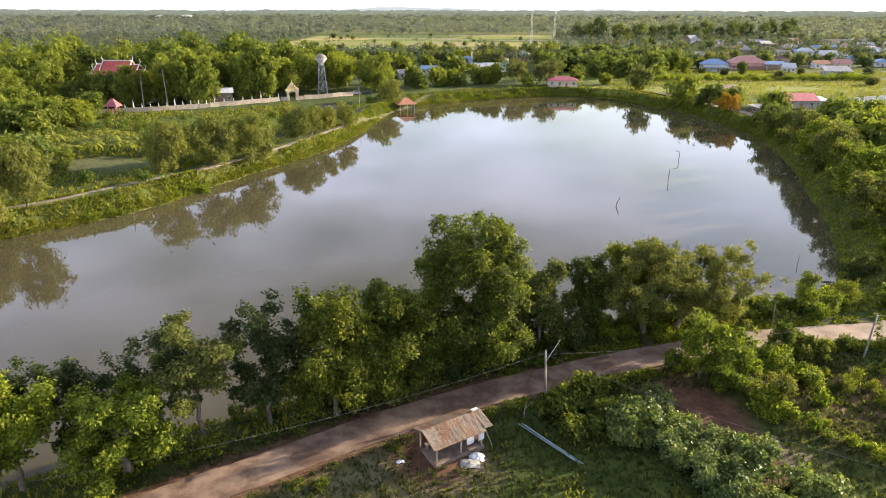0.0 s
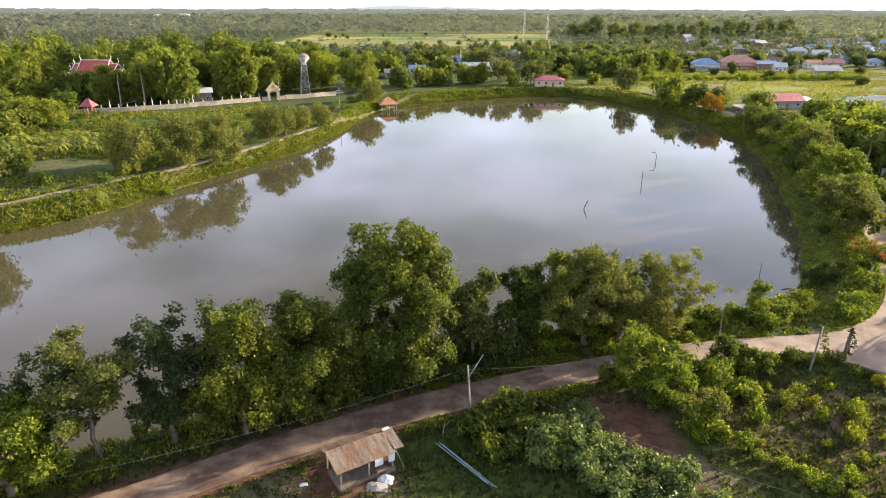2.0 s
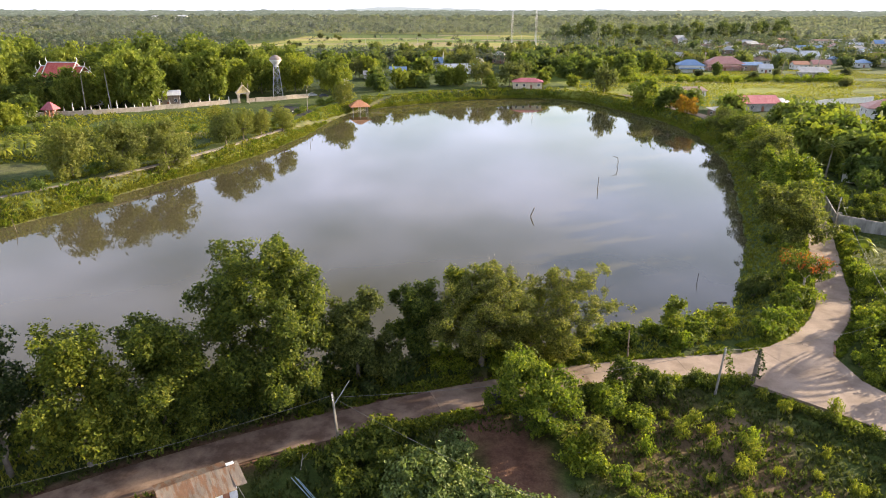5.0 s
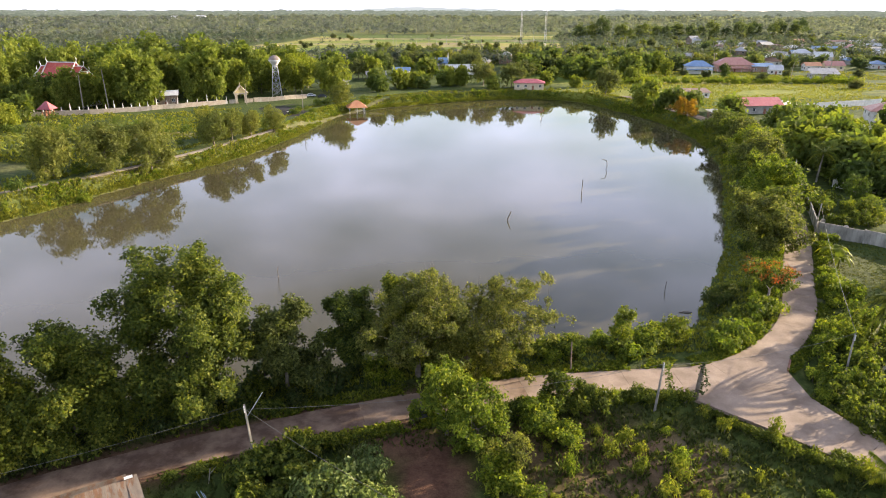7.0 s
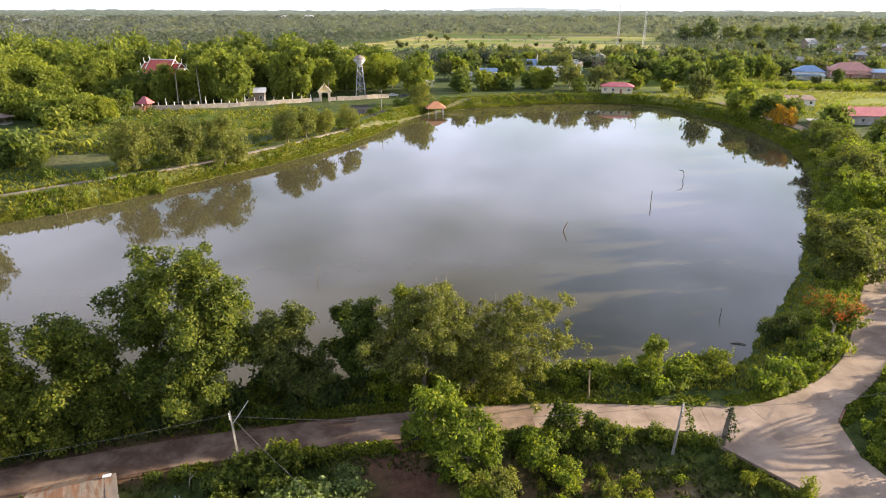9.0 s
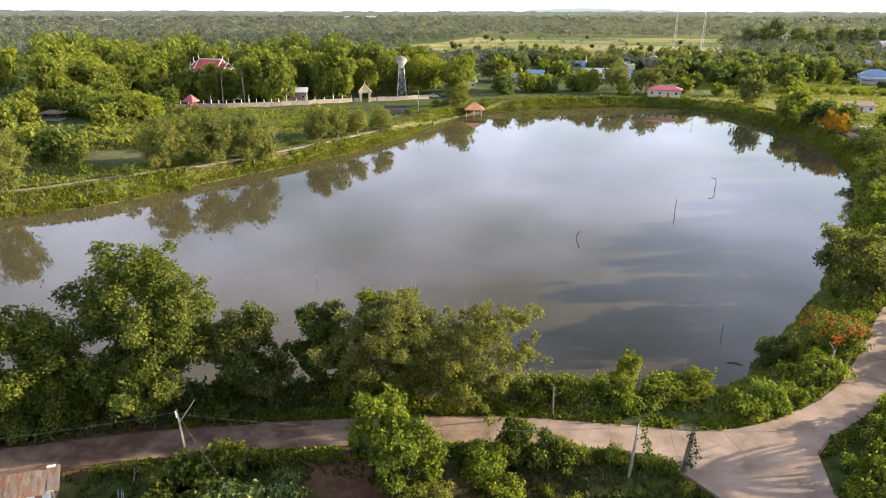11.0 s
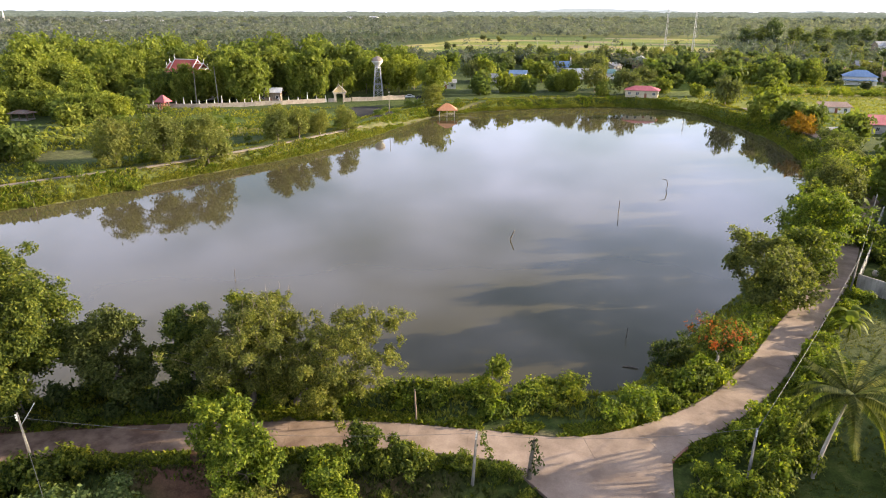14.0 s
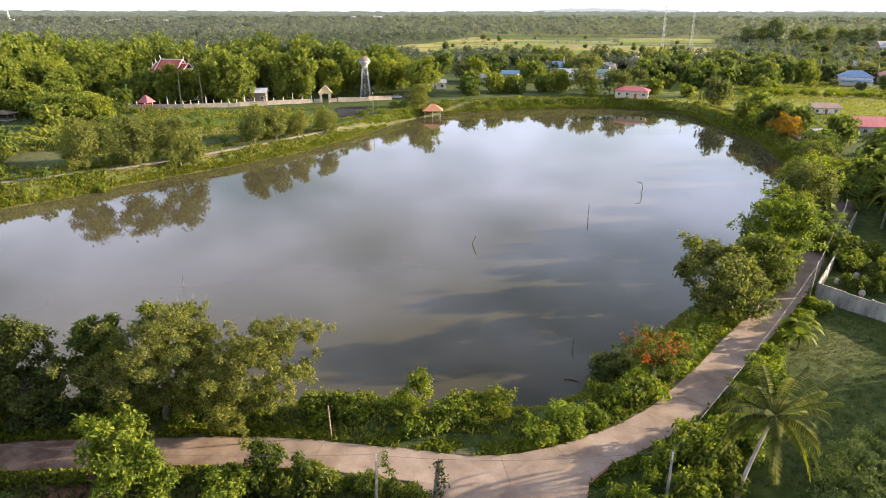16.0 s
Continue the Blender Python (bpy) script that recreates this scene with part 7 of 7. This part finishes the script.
def distance_material():
    m, n, l, b = material("painted_haze")
    big, small = noise_node(n, l, 0.004, 4, 0.6, stretch=(1, 1, 14)), noise_node(n, l, 0.11, 5, 0.7, stretch=(1, 1, 2.2))
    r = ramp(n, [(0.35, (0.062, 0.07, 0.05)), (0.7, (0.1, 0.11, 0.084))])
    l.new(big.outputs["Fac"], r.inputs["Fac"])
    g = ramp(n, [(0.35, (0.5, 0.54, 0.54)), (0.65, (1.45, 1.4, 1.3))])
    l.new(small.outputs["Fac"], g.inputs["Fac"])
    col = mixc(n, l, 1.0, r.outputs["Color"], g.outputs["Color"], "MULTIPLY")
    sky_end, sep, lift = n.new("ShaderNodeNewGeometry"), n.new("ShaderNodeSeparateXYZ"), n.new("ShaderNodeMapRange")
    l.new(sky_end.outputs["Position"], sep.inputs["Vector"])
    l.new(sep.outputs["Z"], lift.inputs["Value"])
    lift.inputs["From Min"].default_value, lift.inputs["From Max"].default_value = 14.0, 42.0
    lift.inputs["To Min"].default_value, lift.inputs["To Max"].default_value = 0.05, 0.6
    # haze painted in, paler towards the top; the band glows by itself
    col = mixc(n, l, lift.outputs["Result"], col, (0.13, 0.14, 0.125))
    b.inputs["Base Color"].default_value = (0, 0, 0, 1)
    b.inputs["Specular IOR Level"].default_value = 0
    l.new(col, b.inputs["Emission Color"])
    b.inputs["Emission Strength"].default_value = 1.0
    return m


tagged(new("backdrop_distance", as_mesh("backdrop_distance", distance_band(), distance_material())), "glowing backdrop painted as hazy grey-green distant woods on the horizon", "backdrop", kind="structure")

# ---------- snags in the water ----------
def snag(x, y, pts, label, r=0.07):
    bm = bmesh.new()
    for a, b_ in zip(pts, pts[1:]):
        rod(bm, a, b_, r, r * 0.7, 6)
    thing("dead_branch", pose(x, y, 0), label, "branch", "snags in the pond", bm, BARK)


snag(37.2, 135, [(0, 0, -0.6), (0.1, 0, 0.3), (0.75, 0, 1.9)], "bent dead branch rising from the pond", 0.13)
snag(55.9, 158.0, [(0, 0, -0.6), (0.1, 0, 1.2), (0.1, 0, 2.8)], "upright dead branch rising from the pond", 0.1)
snag(66.0, 181, [(0, 0, -0.6), (0.45, 0, 1.0), (0.15, 0, 2.4), (-1.0, 0.1, 2.6)], "crooked dead branch rising from the pond", 0.1)
snag(58.8, 100.8, [(0, 0, -0.5), (0.1, 0.0, 1.5)], "short upright stake in the pond", 0.06)
snag(-0.4, 103.2, [(0, 0, -0.5), (-0.1, 0.1, 1.4), (0.1, 0.1, 2.2)], "thin stake in the pond", 0.05)
snag(-61, 124, [(0, 0, -0.5), (-0.7, 0.3, 2.6)], "leaning stake near the far bank", 0.06)
snag(59.5, 93.2, [(-0.9, 0, 0.02), (0, 0.1, 0.12), (0.9, -0.1, 0.1)], "floating dead wood near the bank", 0.1)


# ---------- parked cars and small yard things by the temple ----------
def car(x, y, yaw, paint, label):
    ob = thing("parked_car", pose(x, y, ground_at(x, y) + 0.02, 0, 0, yaw), label, "car", "cars parked by the temple")
    body = bmesh.new()
    side = [(-2.1, 0.35), (2.1, 0.35), (2.15, 0.75), (1.3, 0.95), (0.75, 1.45), (-0.9, 1.48), (-1.7, 1.0), (-2.15, 0.9)]
    rows = [[body.verts.new((px_, sy * (0.85 if pz < 1 else 0.68), pz)) for px_, pz in side] for sy in (-1, 1)]
    body.faces.new(rows[0])
    body.faces.new(rows[1][::-1])
    for i in range(len(side)):
        j = (i + 1) % len(side)
        body.faces.new((rows[0][i], rows[1][i], rows[1][j], rows[0][j]))
    bmesh.ops.recalc_face_normals(body, faces=body.faces)
    part("body", body, paint, ob)
    for sy in (-1, 1):
        part("side_window", boxes((-1.2, sy * 0.79 - 0.02, 1.02, 0.85, sy * 0.79 + 0.02, 1.34)), GLASS, ob)
        for px_ in (-1.3, 1.35):
            w_ = part("wheel", rods(((px_, sy * 0.72, 0.32), (px_, sy * 0.9, 0.32), 0.32), n=14), DARK, ob)
            part("rim", rods(((px_, sy * 0.9, 0.32), (px_, sy * 0.92, 0.32), 0.19), n=10), STEEL, w_)
    part("windscreen", slab([Vector(v) for v in ((1.27, -0.7, 0.99), (1.27, 0.7, 0.99), (0.8, 0.62, 1.43), (0.8, -0.62, 1.43))], 0.02, Vector((0.7, 0, 0.7))), GLASS, ob)
    for sy in (-0.6, 0.6):
        part("headlight", boxes((2.1, sy - 0.15, 0.62, 2.17, sy + 0.15, 0.75)), PLASTIC_WHITE, ob)


PAINT_DARK = worn("dark_car_paint", (0.03, 0.035, 0.045), (0.05, 0.055, 0.065), 1.0, 0.25, vary=0.04, bumps=0)
PAINT_SILVER = worn("silver_car_paint", (0.4, 0.41, 0.42), (0.5, 0.51, 0.52), 1.0, 0.3, vary=0.04, bumps=0)
lot = slab([Vector((x, y, LAND + 0.1)) for x, y in ((-52, 266), (-34.5, 236), (-28.5, 252), (-41, 279))], 0.3)
tagged(new("parking_lot", as_mesh("parking_lot", lot, worn("dark_asphalt", (0.03, 0.03, 0.031), (0.05, 0.049, 0.047), 0.4, 0.95, fine=6, spec=0.08))), "dark asphalt forecourt between temple gate and bank path", "pavement", kind="structure")
car(-34, 301, 20, PAINT_DARK, "dark parked car on the temple forecourt")
car(-39.5, 303, 20, PAINT_SILVER, "silver parked car on the temple forecourt")
pavilion("field_hut", -150, 204, 10, 6.5, 4.0, 2.3, 3.4, RUSTY, "open field hut with rusty roof", WOOD, category="hut")
pole("utility_pole", -32.5, 258, 8.0, "concrete power pole near the far bank path", (0, 1))
bench = thing("concrete_bench", pose(-37, 256, ground_at(-37, 256), 0, 0, 40), "white concrete bench beside the path", "bench")
part("seat", boxes((-1.2, -0.25, 0.42, 1.2, 0.25, 0.52), bevel=0.02), WALL_WHITE, bench)
for px_ in (-0.9, 0.9):
    part("leg", boxes((px_ - 0.1, -0.2, -0.1, px_ + 0.1, 0.2, 0.42)), WALL_WHITE, bench)

# ---------- grass and weeds ----------
def grass(name, label, seed, n, x0, x1, y0, y1, h, w, blades, mat, keep, lean=0.6, verge=2.3):
    rng = np.random.default_rng(seed)
    if x0 is None:
        i = rng.integers(y0, y1, n) % len(SHORE)
        tan = SHORE[(i + 1) % len(SHORE)] - SHORE[i]
        f, o = rng.random(n), rng.uniform(-0.4, x1, n)
        tl = np.linalg.norm(tan, axis=1)
        x, y = SHORE[i, 0] + tan[:, 0] * f + tan[:, 1] / tl * o, SHORE[i, 1] + tan[:, 1] * f - tan[:, 0] / tl * o
    else:
        x, y = rng.uniform(x0, x1, n), rng.uniform(y0, y1, n)
    d = dist_to(SHORE, x, y, True)
    d = np.where(inside(SHORE, x, y), -d, d)
    rd = np.minimum(dist_to(ROAD, x, y), dist_to(BRANCH, x, y))
    pd = dist_to(PATH, x, y)
    ok = (d > -0.6) & (rd > verge + 0.4 * rng.random(n)) & (pd > 0.7) & keep(x, y, d, rd)
    ok &= ~inside(APRON, x, y)
    x, y = x[ok], y[ok]
    z = land_height(x, y)
    dry = z > 0.02
    x, y, z = x[dry], y[dry], z[dry]
    k = np.repeat(np.arange(len(x)), blades)
    a = rng.uniform(0, 2 * np.pi, len(k))
    out = np.stack([np.cos(a), np.sin(a), 0 * a], 1)
    side = np.stack([-np.sin(a), np.cos(a), 0 * a], 1)
    base = np.stack([x[k], y[k], z[k] - 0.05], 1) + out * rng.uniform(0, h * 0.35, (len(k), 1))
    hh = h * rng.uniform(0.5, 1.3, (len(k), 1)) * (0.6 + 0.7 * rng.random(len(x)))[k][:, None]
    ww = w * rng.uniform(0.7, 1.3, (len(k), 1))
    mid = base + np.array([0, 0, 1]) * hh * 0.65 + out * hh * lean * 0.3
    tip_ = base + np.array([0, 0, 1]) * hh + out * hh * lean
    V = np.stack([base - side * ww * 0.4, mid - side * ww * 0.5, tip_, mid + side * ww * 0.5], 1).reshape(-1, 3)
    tagged(new(name, mesh_np(name, V, np.arange(len(V)).reshape(-1, 4), mat)), label, "grass", kind="stuff")


clear = lambda x, y: ((np.abs(x - 26) < 4.5) & (y > 44) & (y < 58)) | ((np.abs(x - 0.7) < 3.2) & (np.abs(y - 48.4) < 2.6))
grass("meadow_grass", "rough green weeds below the lane", 201, 22000, -28, 66, 34, 68, 0.34, 0.13, 4, GRASS_DARK, lambda x, y, d, rd: (d > 9) & ~clear(x, y) & ~((x + y < 118) & (x - 34 > (54 - y)) & (np.sin(x * 2.1 + y) + np.sin(y * 1.7 - x) < -0.5)))
grass("verge_weeds", "creeping green weeds along the lane edge", 211, 42000, 60, 92, 56, 122, 0.34, 0.22, 4, LEAF_BROAD, lambda x, y, d, rd: (rd < 3.7) & (d > 2) & (np.sin(x * 1.3 + np.sin(y)) + np.sin(y * 1.1) > -1.3) & (dist_to(APRON, x, y, True) > 0.2), 0.9, 1.95)
# dark weeds added over the orchard floor in place of tree shade
grass("weeds", "dark rough weeds below the lane", 210, 2000, 36, 64, 40, 64, 0.45, 0.2, 4, GRASS_DARK, lambda x, y, d, rd: (x + y < 119) & (x - 34 > (54 - y) * 0.95) & ~clear(x, y))
grass("weeds", "dark rough weeds below the lane", 202, 6000, -28, 66, 34, 68, 0.42, 0.16, 4, LEAF_GREEN, lambda x, y, d, rd: (d > 9) & ~clear(x, y) & (np.sin(x * 0.7 + np.sin(y * 0.5)) + np.sin(y * 0.8) > 0.5))
grass("verge_weeds", "creeping green weeds along the lane edge", 209, 52000, 6, 62, 52, 82, 0.3, 0.2, 4, LEAF_BROAD, lambda x, y, d, rd: (rd < 3.9) & (d > 2) & (np.sin(x * 1.3 + np.sin(y)) + np.sin(y * 1.1) > -1.1) & ~clear(x, y), 0.9, 1.95)
near_i = int(np.argmin(np.hypot(SHORE[:, 0] + 38, SHORE[:, 1] - 46)))
right_i = int(np.argmin(np.hypot(SHORE[:, 0] - 101, SHORE[:, 1] - 208)))
left_i = int(np.argmin(np.hypot(SHORE[:, 0] + 100, SHORE[:, 1] - 97)))
grass("bank_grass", "sunlit grass on the near pond bank", 203, 16000, None, 9.5, near_i, right_i, 0.42, 0.14, 4, GRASS, lambda x, y, d, rd: d < 9)
grass("bank_grass", "sunlit yellow-green grass on the far pond bank", 204, 24000, None, 12, right_i, left_i, 0.65, 0.28, 3, GRASS, lambda x, y, d, rd: (d < 6) | (d > 10.5))
grass("waterside_grass", "lush green grass at the water's edge", 212, 15000, None, 2.0, right_i, left_i, 0.5, 0.3, 3, GRASS, lambda x, y, d, rd: d < 2.2)
grass("bank_weeds", "taller green weeds on the far pond bank", 205, 5200, None, 5.5, right_i, left_i, 0.8, 0.4, 4, LEAF_BRIGHT, lambda x, y, d, rd: np.sin(x * 0.35 + y * 0.2) + np.sin(y * 0.31) > 0.0)
grass("lawn_grass", "green lawn beside the lane", 206, 14000, 70, 112, 56, 116, 0.2, 0.1, 3, LAWN, lambda x, y, d, rd: (rd > 3.0) & (d > 9))
grass("field_weeds", "green weeds over the fields behind the far bank", 207, 9000, -135, -42, 118, 262, 0.7, 0.4, 3, GRASS, lambda x, y, d, rd: (d > 9) & (np.sin(x * 0.16 + np.sin(y * 0.11)) + np.sin(y * 0.19) > -0.5))
grass("field_grass", "sunlit grass of the fields behind the pond", 208, 24000, 84, 290, 268, 440, 0.5, 0.34, 3, GRASS, lambda x, y, d, rd: (d > 6) & (np.sin(x * 0.11 + 2 * np.sin(y * 0.07)) + np.sin(y * 0.13) > -1.0))
